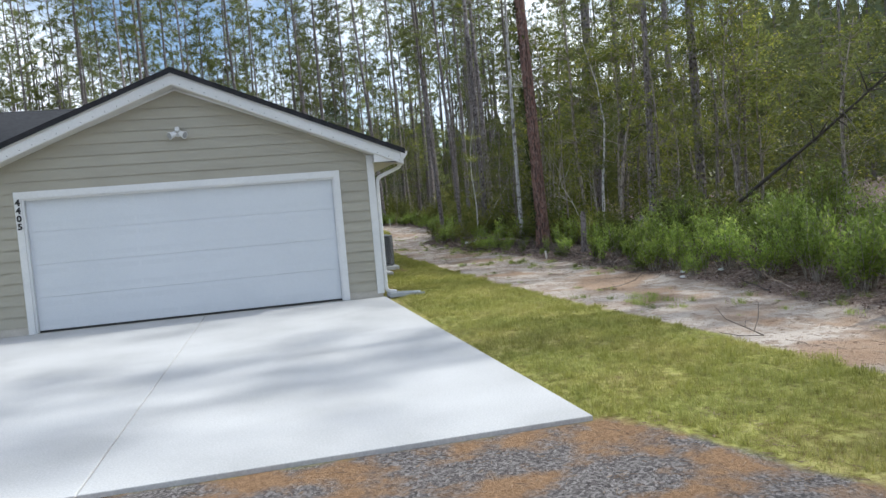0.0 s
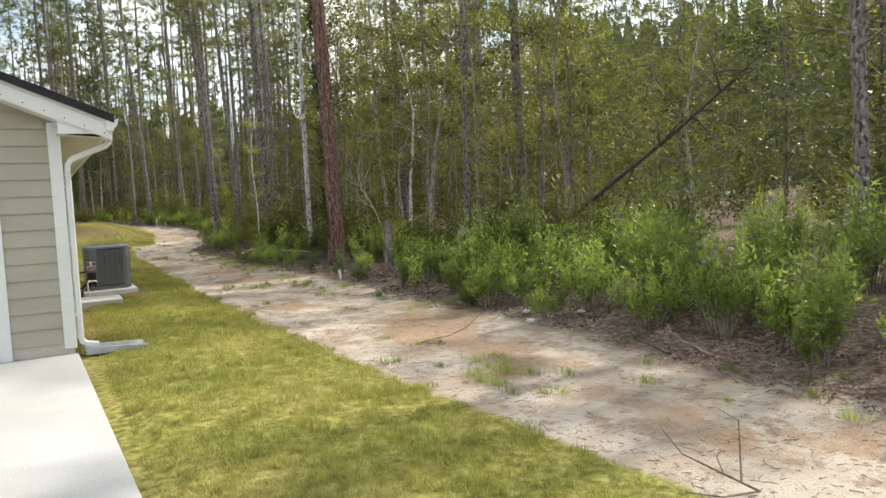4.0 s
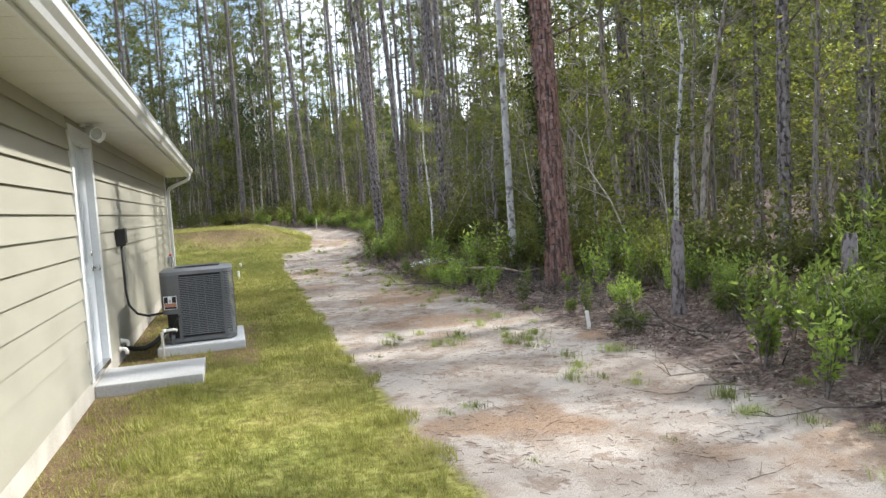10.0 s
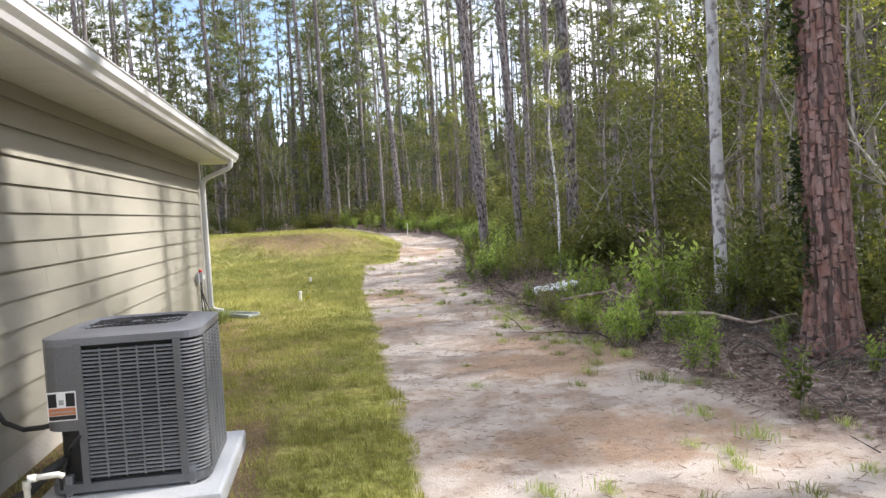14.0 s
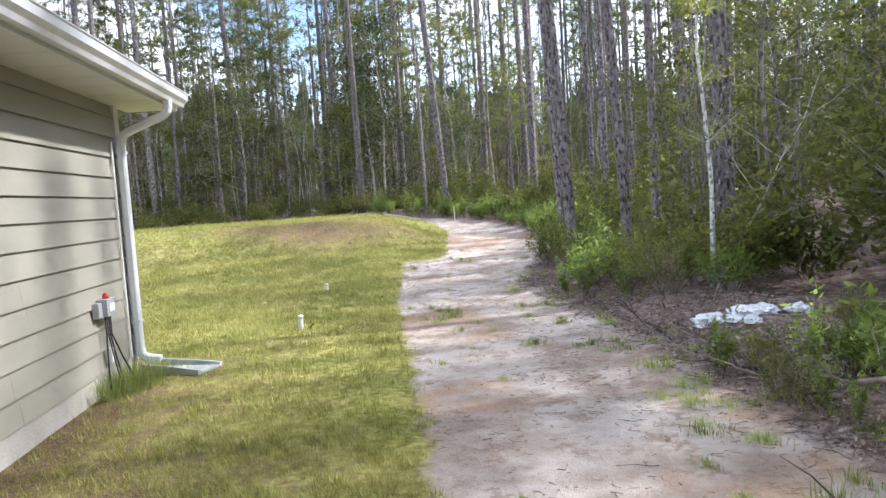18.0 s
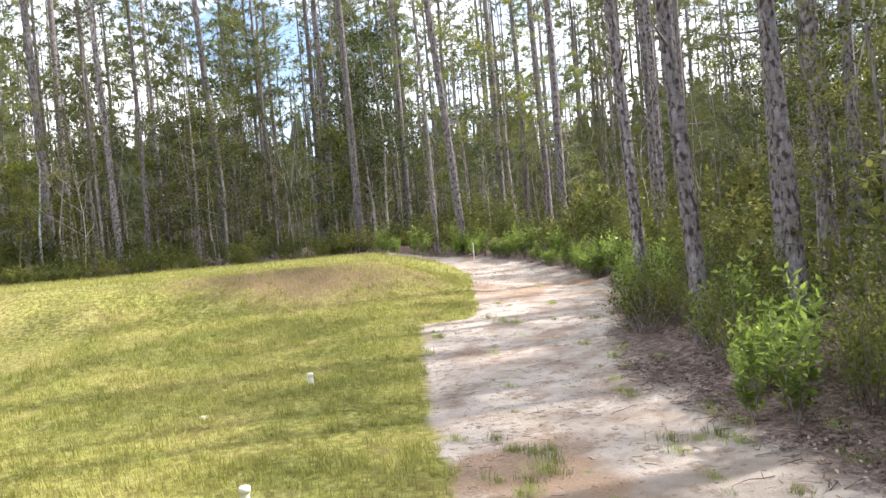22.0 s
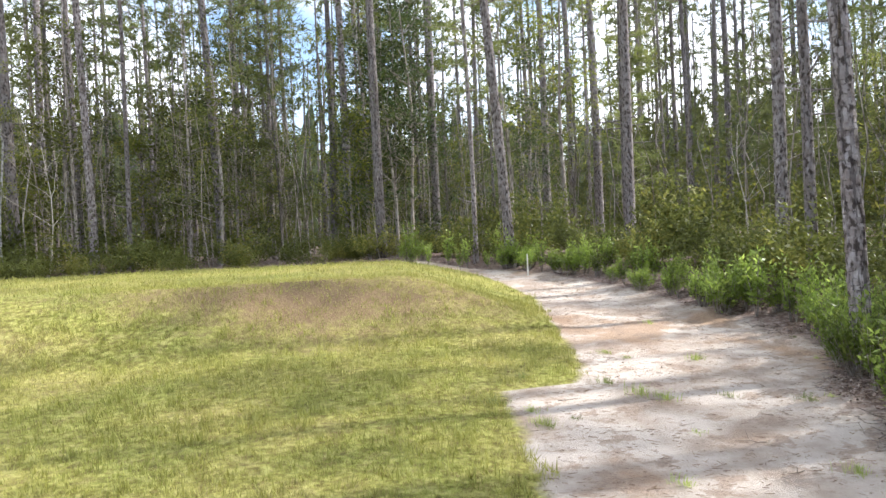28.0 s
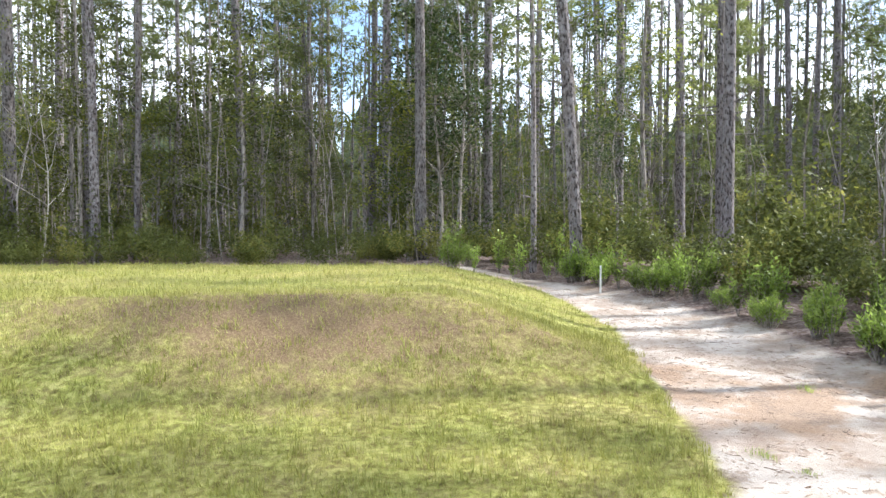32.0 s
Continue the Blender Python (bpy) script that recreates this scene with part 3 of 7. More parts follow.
# main wing roof, ridge along x
part("main_roof", prism([(2.55, 2.42), (8.6, 4.76), (14.65, 2.42), (14.65, 2.54), (8.6, 4.88), (2.55, 2.54)], "x", -19.4, -4.4), SHINGLE, house, "dark asphalt shingle roof")


def board(u0, u1, z0, z1, top0=None, top1=None):
    """A lapped board: thick at its lower edge, thin at the top. u runs along the wall, v points out of it."""
    t0, t1 = u0 if top0 is None else top0, u1 if top1 is None else top1
    bm = bmesh.new()
    low = [(u0, 0.019, z0), (u1, 0.019, z0), (u1, 0.028, z0), (u0, 0.028, z0)]
    hi = [(t0, 0.0, z1), (t1, 0.0, z1), (t1, 0.008, z1), (t0, 0.008, z1)]
    a, b = [bm.verts.new(p) for p in low], [bm.verts.new(p) for p in hi]
    for k in range(4):
        j = (k + 1) % 4
        bm.faces.new((a[k], a[j], b[j], b[k]))
    bm.faces.new(a[::-1])
    bm.faces.new(b)
    return bm


def put_board(wall, bm, facing):
    """facing 'front': u along +x, out to -y. 'side': u along +y, out to +x."""
    for v in bm.verts:
        u, o, z = v.co
        v.co = (u, 0.012 - o, z) if facing == "front" else (o - 0.012, u, z)
    bmesh.ops.recalc_face_normals(bm, faces=bm.faces)
    return part("siding_board", bm, SIDING, wall)


LAP, Z0 = 0.175, 0.12
rnd = random.Random(5)
for k in range(22):
    z0 = Z0 + k * LAP
    z1 = z0 + LAP + 0.012
    if z1 < under_roof(0):
        spans = [(W0, GD[0] - 0.1), (GD[1] + 0.1, -0.085)] if z0 < GD[2] + 0.1 - LAP * 0.5 else [(W0, -3.4 + rnd.uniform(-1, 1)), None]
        if spans[1] is None:
            spans[1] = (spans[0][1] + 0.002, -0.085)
        for a, b in spans:
            put_board(front, board(a, b, z0, z1), "front")
    else:
        reach = [max(0.02, (3.72 - z) / 0.389) for z in (z0, z1)]
        if z0 < 3.70:
            lo, hi = min(reach[0], 3.02), min(reach[1], 3.02)
            put_board(front, board(RIDGE_X - lo, RIDGE_X + lo, z0, min(z1, 3.715), RIDGE_X - hi, RIDGE_X + hi), "front")
for k in range(13):
    z0 = Z0 + k * LAP
    z1 = min(z0 + LAP + 0.012, SOF)
    cuts = [0.085, ED[0] - 0.085]
    put_board(side, board(cuts[0], cuts[1], z0, z1), "side")
    c = sorted([ED[1] + 0.085, ED[1] + 0.085 + rnd.uniform(2.0, 3.6), ED[1] + 0.085 + rnd.uniform(5.2, 6.6), LEN_Y - 0.085])
    for a, b in zip(c, c[1:]):
        put_board(side, board(a, b - 0.002, z0, z1), "side")

# corner boards, door trims
part("corner_board", boxes((-0.095, 0.026, -0.026, 0.004, 0.06, 2.46), (0.004, 0.026, 0.004, 0.095, 0.06, SOF), bevel=0.003), WHITE, house, "white corner board")
part("corner_board", boxes((-0.004, 0.026, LEN_Y - 0.095, LEN_Y + 0.02, 0.06, SOF), bevel=0.003), WHITE, house, "white corner board")
part("garage_trim", boxes((GD[0] - 0.10, GD[0], -0.030, 0.0, 0.0, GD[2] + 0.11), (GD[1], GD[1] + 0.10, -0.030, 0.0, 0.0, GD[2] + 0.11), (GD[0], GD[1], -0.030, 0.0, GD[2], GD[2] + 0.11),
                          (GD[0], GD[0] + 0.03, 0.0, 0.10, 0.0, GD[2] - 0.03), (GD[1] - 0.03, GD[1], 0.0, 0.10, 0.0, GD[2] - 0.03), (GD[0], GD[1], 0.0, 0.10, GD[2] - 0.03, GD[2])), WHITE, house, "white garage door trim")
gdoor = part("garage_door", boxes((GD[0] + 0.03, GD[1] - 0.03, 0.105, 0.13, 0.02, GD[2])), DOOR_PAINT, house, "white sectional garage door, closed")
for k in range(4):
    z0 = 0.035 + k * 0.522
    bm = boxes((GD[0] + 0.032, GD[1] - 0.032, 0.080, 0.104, z0, z0 + 0.5195), bevel=0.0025)
    part("door_section", bm, DOOR_PAINT, gdoor)
emboss = mesh_from(boxes((0, 0.48, 0.0785, 0.081, 0, 0.08), bevel=0.001), "door_panel", DOOR_PAINT)
for k in range(4):
    for j in (0, 2):
        for i in range(9):
            shared("door_panel", emboss, gdoor, Matrix.Translation((GD[0] + 0.06 + i * 0.53, 0, 0.105 + k * 0.522 + j * 0.15)))
part("bottom_seal", boxes((GD[0] + 0.03, GD[1] - 0.03, 0.085, 0.115, 0.0, 0.032)), RUBBER, gdoor, "black rubber seal")

# side door with six panels
edoor = part("side_door", boxes((-0.085, -0.045, ED[0] + 0.022, ED[1] - 0.022, ED[2] + 0.012, ED[3] - 0.022), bevel=0.002), DOOR_PAINT, house, "white six-panel side door, closed")
PX = -0.045
for zz0, zz1 in ((0.27, 0.80), (0.95, 1.60), (1.70, 1.98)):
    for yy in (ED[0] + 0.12, ED[0] + 0.475):
        part("door_panel", boxes((PX - 0.001, PX + 0.004, yy, yy + 0.275, zz0 + 0.1, zz1 + 0.1), (PX, PX + 0.010, yy + 0.04, yy + 0.235, zz0 + 0.14, zz1 + 0.06), bevel=0.0035), DOOR_PAINT, edoor)
dl = bmesh.new()
for z, r in ((1.02, 0.028),):
    tube(dl, [(PX - 0.004, ED[1] - 0.09, z), (PX + 0.010, ED[1] - 0.09, z)], [r + 0.004, r], 16)
tube(dl, [(PX + 0.01, ED[1] - 0.09, 1.02), (PX + 0.03, ED[1] - 0.09, 1.02), (PX + 0.045, ED[1] - 0.09, 1.02), (PX + 0.065, ED[1] - 0.09, 1.02), (PX + 0.072, ED[1] - 0.09, 1.02)], [0.012, 0.012, 0.027, 0.027, 0.016], 16)
part("door_knob", dl, STEEL, edoor, "brushed metal knob", True)
part("deadbolt", tube(bmesh.new(), [(PX - 0.004, ED[1] - 0.09, 1.16), (PX + 0.010, ED[1] - 0.09, 1.16), (PX + 0.016, ED[1] - 0.09, 1.16)], [0.030, 0.026, 0.012], 16), STEEL, edoor, "brushed metal deadbolt", True)
part("door_trim", boxes((-0.085, 0.022, ED[0] - 0.085, ED[0] + 0.02, 0.10, SOF - 0.06), (-0.085, 0.022, ED[1] - 0.02, ED[1] + 0.085, 0.10, SOF - 0.06),
                        (-0.085, 0.022, ED[0] + 0.02, ED[1] - 0.02, ED[3] - 0.02, SOF - 0.06), bevel=0.003), WHITE, house, "white door trim")
part("threshold", boxes((-0.09, 0.03, ED[0] + 0.02, ED[1] - 0.02, 0.10, ED[2] + 0.012), bevel=0.004), STEEL, house, "metal threshold")
part("frieze_head", boxes((-0.012, 0.006, ED[0] - 0.085, ED[1] + 0.085, SOF - 0.06, SOF)), SIDING, house)
part("foundation", boxes((-0.16, 0.002, 0.0, ED[0] - 0.085, -0.15, 0.13), (-0.16, 0.002, ED[1] + 0.085, LEN_Y, -0.15, 0.13), (-0.16, 0.002, ED[0] - 0.085, ED[1] + 0.085, -0.15, 0.098)), FOUND, house, "rough concrete slab edge")
part("front_foundation", boxes((GD[1] + 0.1, 0.002, -0.004, 0.0, -0.15, 0.13)), FOUND, house)
part("front_foundation", boxes((W0, GD[0] - 0.1, -0.004, 0.0, -0.15, 0.13)), FOUND, house)

# roof of the garage wing: deck, shingle courses, rake boards, fascia, soffit, gutter
Y0, Y1 = -0.34, LEN_Y + 0.40
roof = part("roof", prism([(RIDGE_X - (EAVE_X - RIDGE_X), EAVE_Z - 0.03), (RIDGE_X, RIDGE_Z - 0.03), (EAVE_X, EAVE_Z - 0.03), (EAVE_X, EAVE_Z - 0.09), (RIDGE_X, RIDGE_Z - 0.09),
                            (RIDGE_X - (EAVE_X - RIDGE_X), EAVE_Z - 0.09)], "y", Y0, Y1), WHITE, house, "shallow gable roof of black shingles")
for s in (1, -1):
    for k in range(27):
        d0, d1 = k * 0.142, k * 0.142 + 0.16
        c = math.cos(math.atan(SLOPE))
        xa, xb = RIDGE_X + s * (EAVE_X + 0.03 - RIDGE_X - d0 * c), RIDGE_X + s * max(0.0, EAVE_X + 0.03 - RIDGE_X - d1 * c)
        za, zb = RIDGE_Z - SLOPE * abs(xa - RIDGE_X), RIDGE_Z - SLOPE * abs(xb - RIDGE_X)
        if abs(xa - RIDGE_X) < 0.08:
            continue
        part("shingle_course", prism([(xa, za - 0.028), (xa, za + 0.014), (xb, zb + 0.002), (xb, zb - 0.028)], "y", Y0 - 0.025, Y1 + 0.02), SHINGLE, roof)
part("ridge_cap", prism([(RIDGE_X - 0.15, RIDGE_Z - 0.045), (RIDGE_X, RIDGE_Z + 0.022), (RIDGE_X + 0.15, RIDGE_Z - 0.045), (RIDGE_X, RIDGE_Z + 0.0)], "y", Y0 - 0.026, Y1 + 0.021), SHINGLE, roof)
for s in (1, -1):
    ex = RIDGE_X + s * (EAVE_X - RIDGE_X)
    part("rake_board", prism([(RIDGE_X, RIDGE_Z - 0.092), (ex, EAVE_Z - 0.092), (ex, EAVE_Z - 0.235), (RIDGE_X, RIDGE_Z - 0.235)], "y", Y0 + 0.012, Y0 + 0.035), WHITE, house, "white rake board")
    part("drip_edge", prism([(RIDGE_X, RIDGE_Z + 0.012), (ex + s * 0.03, EAVE_Z + 0.012), (ex + s * 0.03, EAVE_Z - 0.075), (RIDGE_X, RIDGE_Z - 0.075)], "y", Y0 - 0.04, Y0 - 0.027), SHINGLE, roof, "black drip edge")
    part("rake_frieze", prism([(RIDGE_X, 3.735), (RIDGE_X + s * 3.11, 3.735 - 0.389 * 3.11), (RIDGE_X + s * 3.11, 3.735 - 0.389 * 3.11 - 0.03), (RIDGE_X, 3.705)], "y", -0.035, -0.0132), WHITE, house)
    part("rake_soffit", prism([(RIDGE_X, RIDGE_Z - 0.238), (ex, EAVE_Z - 0.238), (ex, EAVE_Z - 0.252), (RIDGE_X, RIDGE_Z - 0.252)], "y", Y0 + 0.012, 0.012), SOFFIT, house)
    nails = bmesh.new()
    for k in range(20):
        x = RIDGE_X + s * (0.12 + k * 0.18)
        z = RIDGE_Z - 0.205 - SLOPE * abs(x - RIDGE_X)
        box(nails, x - 0.006, x + 0.006, Y0 + 0.009, Y0 + 0.0125, z - 0.006, z + 0.006)
    tagged(part("nail_rows", nails, RUBBER, house), kind="stuff")
part("eave_return", prism([(0.0, EAVE_Z - 0.02), (0.45, EAVE_Z - 0.22), (0.45, SOF - 0.012), (0.0, SOF - 0.012)], "y", Y0 + 0.036, Y0 + 0.055), WHITE, house)
part("fascia", boxes((0.43, 0.45, Y0 + 0.056, Y1, SOF - 0.012, EAVE_Z - 0.095)), WHITE, house, "white fascia board")
part("soffit", boxes((-0.01, 0.43, 0.03, Y1, SOF, SOF + 0.014), (-0.01, 0.43, Y0 + 0.056, 0.03, SOF - 0.010, SOF + 0.002)), SOFFIT, house, "cream vinyl soffit")
seams = bmesh.new()
for k in range(36):
    box(seams, 0.03, 0.42, 0.35 + k * 0.4, 0.352 + k * 0.4, SOF - 0.002, SOF + 0.002)
tagged(part("soffit_seaming", seams, SOFFIT, house), kind="stuff")
part("left_soffit", boxes((W0 - 0.45, W0, Y0 + 0.06, 3.0, SOF, SOF + 0.014)), SOFFIT, house)
prof = [(0.452, 2.455), (0.452, 2.345), (0.515, 2.345), (0.530, 2.375), (0.560, 2.405), (0.566, 2.455), (0.575, 2.462), (0.575, 2.468), (0.560, 2.468), (0.556, 2.45), (0.522, 2.384), (0.508, 2.353), (0.46, 2.353), (0.46, 2.455)]
part("gutter", prism(prof, "y", Y0 - 0.02, LEN_Y + 0.38), GUTTER, house, "white metal gutter")
for y in (Y0 - 0.026, LEN_Y + 0.38):
    part("gutter_cap", prism(prof[:7], "y", y, y + 0.006), GUTTER, house)


def downspout(y):
    """From the gutter in to the wall, down, and a kick out at the foot."""
    bm = bmesh.new()
    pts = [(0.50, y, 2.35), (0.50, y, 2.29), (0.487, y, 2.25), (0.455, y, 2.22), (0.16, y, 2.10), (0.10, y, 2.065), (0.072, y, 2.01), (0.068, y, 1.95), (0.068, y, 0.30), (0.068, y, 0.16), (0.085, y, 0.105), (0.13, y, 0.075), (0.24, y, 0.055)]
    rect_tube(bm, pts, 0.085, 0.065)
    d = part("downspout", bm, GUTTER, house, "white rectangular downspout")
    for z in (1.9, 0.4):
        part("strap", boxes((0.028, 0.105, y - 0.05, y + 0.05, z, z + 0.025)), GUTTER, d)


downspout(0.055)
downspout(LEN_Y - 0.12)
part("conduit_line", tube(bmesh.new(), [(0.03, LEN_Y - 0.25, 0.1), (0.03, LEN_Y - 0.25, 2.0)], 0.010, 8), PVC, house)


def floodlight(at, turn, wall=True):
    f = thing("floodlight", "white twin-head security floodlight with a motion sensor", "floodlight", at, "floodlights", turn=turn)
    bm = bmesh.new()
    tube(bm, [(0, 0, 0), (0, -0.025, 0)] if wall else [(0, 0, 0), (0, 0, -0.025)], [0.062, 0.055], 20)
    part("base", bm, WHITE, f, smooth=False)
    c = Vector((0, -0.05, 0)) if wall else Vector((0, 0, -0.05))
    for s in (-1, 1):
        bm = bmesh.new()
        d = Vector((s * 0.75, -0.6, -0.35)).normalized()
        tube(bm, [c * 0.4, c + d * 0.03], 0.014, 8)
        p = c + d * 0.04
        tube(bm, [p + d * q for q in (0.0, 0.02, 0.09, 0.12, 0.123)], [0.022, 0.042, 0.052, 0.062, 0.058], 18)
        h = part("lamp_head", bm, WHITE, f, smooth=False)
        lens = bmesh.new()
        tube(lens, [p + d * 0.1232, p + d * 0.126], [0.052, 0.046], 18)
        part("lens", lens, GREYBOX, h)
    bm = bmesh.new()
    box(bm, -0.035, 0.035, -0.10, -0.03, 0.02 if wall else -0.10, 0.09 if wall else -0.03, bevel=0.012)
    part("sensor", bm, WHITE, f)
    return f


floodlight((-3.12, -0.013, 3.02), 0)
floodlight((0.07, 4.80, SOF - 0.002), 90, wall=False)

# house number on the trim: 4 4 0 5, downwards
number = thing("house_number", "black metal house number 4405 set downwards on white trim", "house number", (GD[0] - 0.05, -0.031, 0))
for k, ch in enumerate("4405"):
    cu = bpy.data.curves.new("digit", "FONT")
    cu.body, cu.size, cu.extrude, cu.align_x, cu.offset = ch, 0.135, 0.004, "CENTER", 0.006
    tmp = new("digit", cu)
    me = bpy.data.meshes.new_from_object(tmp.evaluated_get(bpy.context.evaluated_depsgraph_get()))
    bpy.data.objects.remove(tmp)
    me.materials.append(RUBBER)
    d = new("digit", me)
    d.parent, d.matrix_basis = number, pose(0, -0.003, 2.03 - k * 0.125, 90, 0, 0)

# ---- things by the wall ----
step = tagged(part("door_step", boxes((0.006, 0.89, 4.38, 5.16, -0.08, 0.05), bevel=0.012), CONCRETE), "plain white concrete step slab at the side door", "step")
pad = tagged(part("equipment_pad", boxes((0.38, 1.29, 5.88, 6.98, -0.10, 0.065), bevel=0.02), PADCON), "light grey moulded pad under the air conditioner", "pad")

AX, AY, AW, AZ, AH = 0.44, 6.04, 0.77, 0.068, 0.80
ac = thing("air_conditioner", "dark grey louvred outdoor air conditioning unit with top fan", "air conditioner", (AX, AY, AZ))


def rounded(w, r, n=6):
    pts = []
    for cx, cy, a0 in ((w - r, r, -90), (w - r, w - r, 0), (r, w - r, 90), (r, r, 180)):
        for k in range(n + 1):
            a = radians(a0 + 90 * k / n)
            pts.append((cx + r * math.cos(a), cy + r * math.sin(a)))
    return pts


def inset(pts, w, d):
    return [(w / 2 + (x - w / 2) * (1 - 2 * d / w), w / 2 + (y - w / 2) * (1 - 2 * d / w)) for x, y in pts]


RR = rounded(AW, 0.10)
part("coil", prism(inset(RR, AW, 0.045), "z", 0.05, AH - 0.04), AC_DARK, ac)
part("base_pan", prism(RR, "z", 0.015, 0.06), AC_PAINT, ac)
for x, y in ((0.08, 0.03), (AW - 0.1, 0.03), (0.08, AW - 0.06), (AW - 0.1, AW - 0.06)):
    part("foot", boxes((x, x + 0.035, y - 0.025, y + 0.03, -0.002, 0.10), bevel=0.006), AC_TOP, ac)


def louvre(name, pts, z0, z1, rows, bars, frame_w=0.0):
    """Slats with open gaps between them that follow an outline of the shell, and upright ribs."""
    bm = bmesh.new()
    h = (z1 - z0) / rows
    for k in range(rows):
        z = z0 + k * h
        for (xa, ya), (xb, yb) in zip(pts, pts[1:]):
            nx, ny = yb - ya, xa - xb
            q = math.hypot(nx, ny)
            nx, ny = nx / q, ny / q
            v = [[bm.verts.new((x - nx * d, y - ny * d, zz)) for x, y in ((xa, ya), (xb, yb))] for d, zz in ((0.010, z + h * 0.22), (0.0, z + h * 0.30), (0.002, z + h * 0.62), (0.012, z + h * 0.78))]
            for lo, hi in zip(v, v[1:]):
                bm.faces.new((lo[0], lo[1], hi[1], hi[0]))
    for x, y in bars:
        tube(bm, [(x, y, z0), (x, y, z1)], 0.005, 6)
    return part(name, bm, AC_SLAT, ac, "louvred metal guard")


n = 7
louvre("front_louvre", [(0.20, 0.002), (AW - 0.13, 0.002)], 0.08, AH - 0.07, 33, [(0.20 + 0.088 * k, 0.004) for k in range(1, 5)])
louvre("corner_louvre", RR[0:n], 0.06, AH - 0.06, 36, [])
louvre("right_louvre", [RR[n - 1], (AW, AW / 2), RR[n]], 0.06, AH - 0.06, 36, [(AW - 0.004, 0.12 + 0.1 * k) for k in range(6)])
louvre("rear_louvre", RR[n:3 * n], 0.06, AH - 0.06, 36, [])
for x in (0.185, AW - 0.115):
    part("corner_post", boxes((x - 0.018, x + 0.018, -0.004, 0.012, 0.05, AH - 0.04), bevel=0.003), AC_PAINT, ac)
part("corner_post", boxes((AW - 0.012, AW + 0.004, 0.10, 0.13, 0.05, AH - 0.04), bevel=0.003), AC_PAINT, ac)
sp = bmesh.new()
pts = RR[3 * n:] + [(0.17, 0.0)]
outl = [(0.0, 0.30)] + pts
for z0, z1 in ((0.33, AH - 0.05),):
    for (xa, ya), (xb, yb) in zip(outl, outl[1:]):
        sp.faces.new([sp.verts.new(p) for p in ((xa, ya, z0), (xb, yb, z0), (xb, yb, z1), (xa, ya, z1))])
bmesh.ops.remove_doubles(sp, verts=sp.verts, dist=0.0005)
bmesh.ops.solidify(sp, geom=sp.faces[:], thickness=0.006)
panel = part("service_panel", sp, AC_PAINT, ac, "flat dark service panel")
part("rating_label", boxes((0.03, 0.165, -0.0045, -0.0015, 0.385, 0.53)), LABELW, panel, "orange and white rating label")
part("label_field", boxes((0.036, 0.075, -0.0065, -0.0047, 0.455, 0.522), (0.118, 0.160, -0.0065, -0.0047, 0.455, 0.522), (0.036, 0.160, -0.0065, -0.0047, 0.391, 0.412)), AC_DARK, panel)
part("label_band", boxes((0.036, 0.160, -0.0065, -0.0047, 0.414, 0.450)), LABELO, panel)
part("label_mark", boxes((0.085, 0.108, -0.0065, -0.0047, 0.465, 0.490), (0.045, 0.15, -0.0085, -0.0067, 0.428, 0.433)), GREYBOX, panel)
top = prism(RR, "z", AH - 0.05, AH - 0.012)
part("top_rim", top, AC_TOP, ac, "rounded grey top cover")
lid = bmesh.new()
for ra, rb, za, zb in ((AW * 0.62, AW * 0.36, AH - 0.012, AH + 0.012),):
    ring0 = [lid.verts.new((x, y, za)) for x, y in inset(RR, AW, 0.004)]
    m = len(ring0)
    ring1, ring2 = [], []
    for x, y in RR:
        a = math.atan2(y - AW / 2, x - AW / 2)
        ring1.append(lid.verts.new((AW / 2 + 0.315 * math.cos(a), AW / 2 + 0.315 * math.sin(a), AH + 0.016)))
        ring2.append(lid.verts.new((AW / 2 + 0.295 * math.cos(a), AW / 2 + 0.295 * math.sin(a), AH - 0.03)))
    for k in range(m):
        j = (k + 1) % m
        lid.faces.new((ring0[k], ring0[j], ring1[j], ring1[k]))
        lid.faces.new((ring1[k], ring1[j], ring2[j], ring2[k]))
part("top_cover", lid, AC_TOP, ac, "", True)
gr = bmesh.new()
for k in range(9):
    r = 0.06 + k * 0.029
    tube(gr, [(AW / 2 + r * math.cos(t), AW / 2 + r * math.sin(t), AH + 0.010 - 0.01 * (k / 9)) for t in (2 * math.pi * i / 28 for i in range(29))], 0.0022, 4, caps=False)
for k in range(10):
    a = 2 * math.pi * k / 10
    tube(gr, [(AW / 2 + 0.04 * math.cos(a), AW / 2 + 0.04 * math.sin(a), AH + 0.008), (AW / 2 + 0.30 * math.cos(a), AW / 2 + 0.30 * math.sin(a), AH + 0.002)], 0.003, 4)
part("fan_guard", gr, AC_DARK, ac, "black wire fan guard")
fan = bmesh.new()
tube(fan, [(AW / 2, AW / 2, AH - 0.14), (AW / 2, AW / 2, AH - 0.02)], 0.07, 18)
for k in range(3):
    a = radians(120 * k)
    v = [fan.verts.new((AW / 2 + r * math.cos(a + t), AW / 2 + r * math.sin(a + t), AH - 0.06 + z)) for r, t, z in ((0.06, 0, 0), (0.27, -0.2, 0), (0.27, 0.75, -0.06), (0.06, 0.9, -0.04))]
    fan.faces.new(v)
part("fan", fan, AC_DARK, ac)

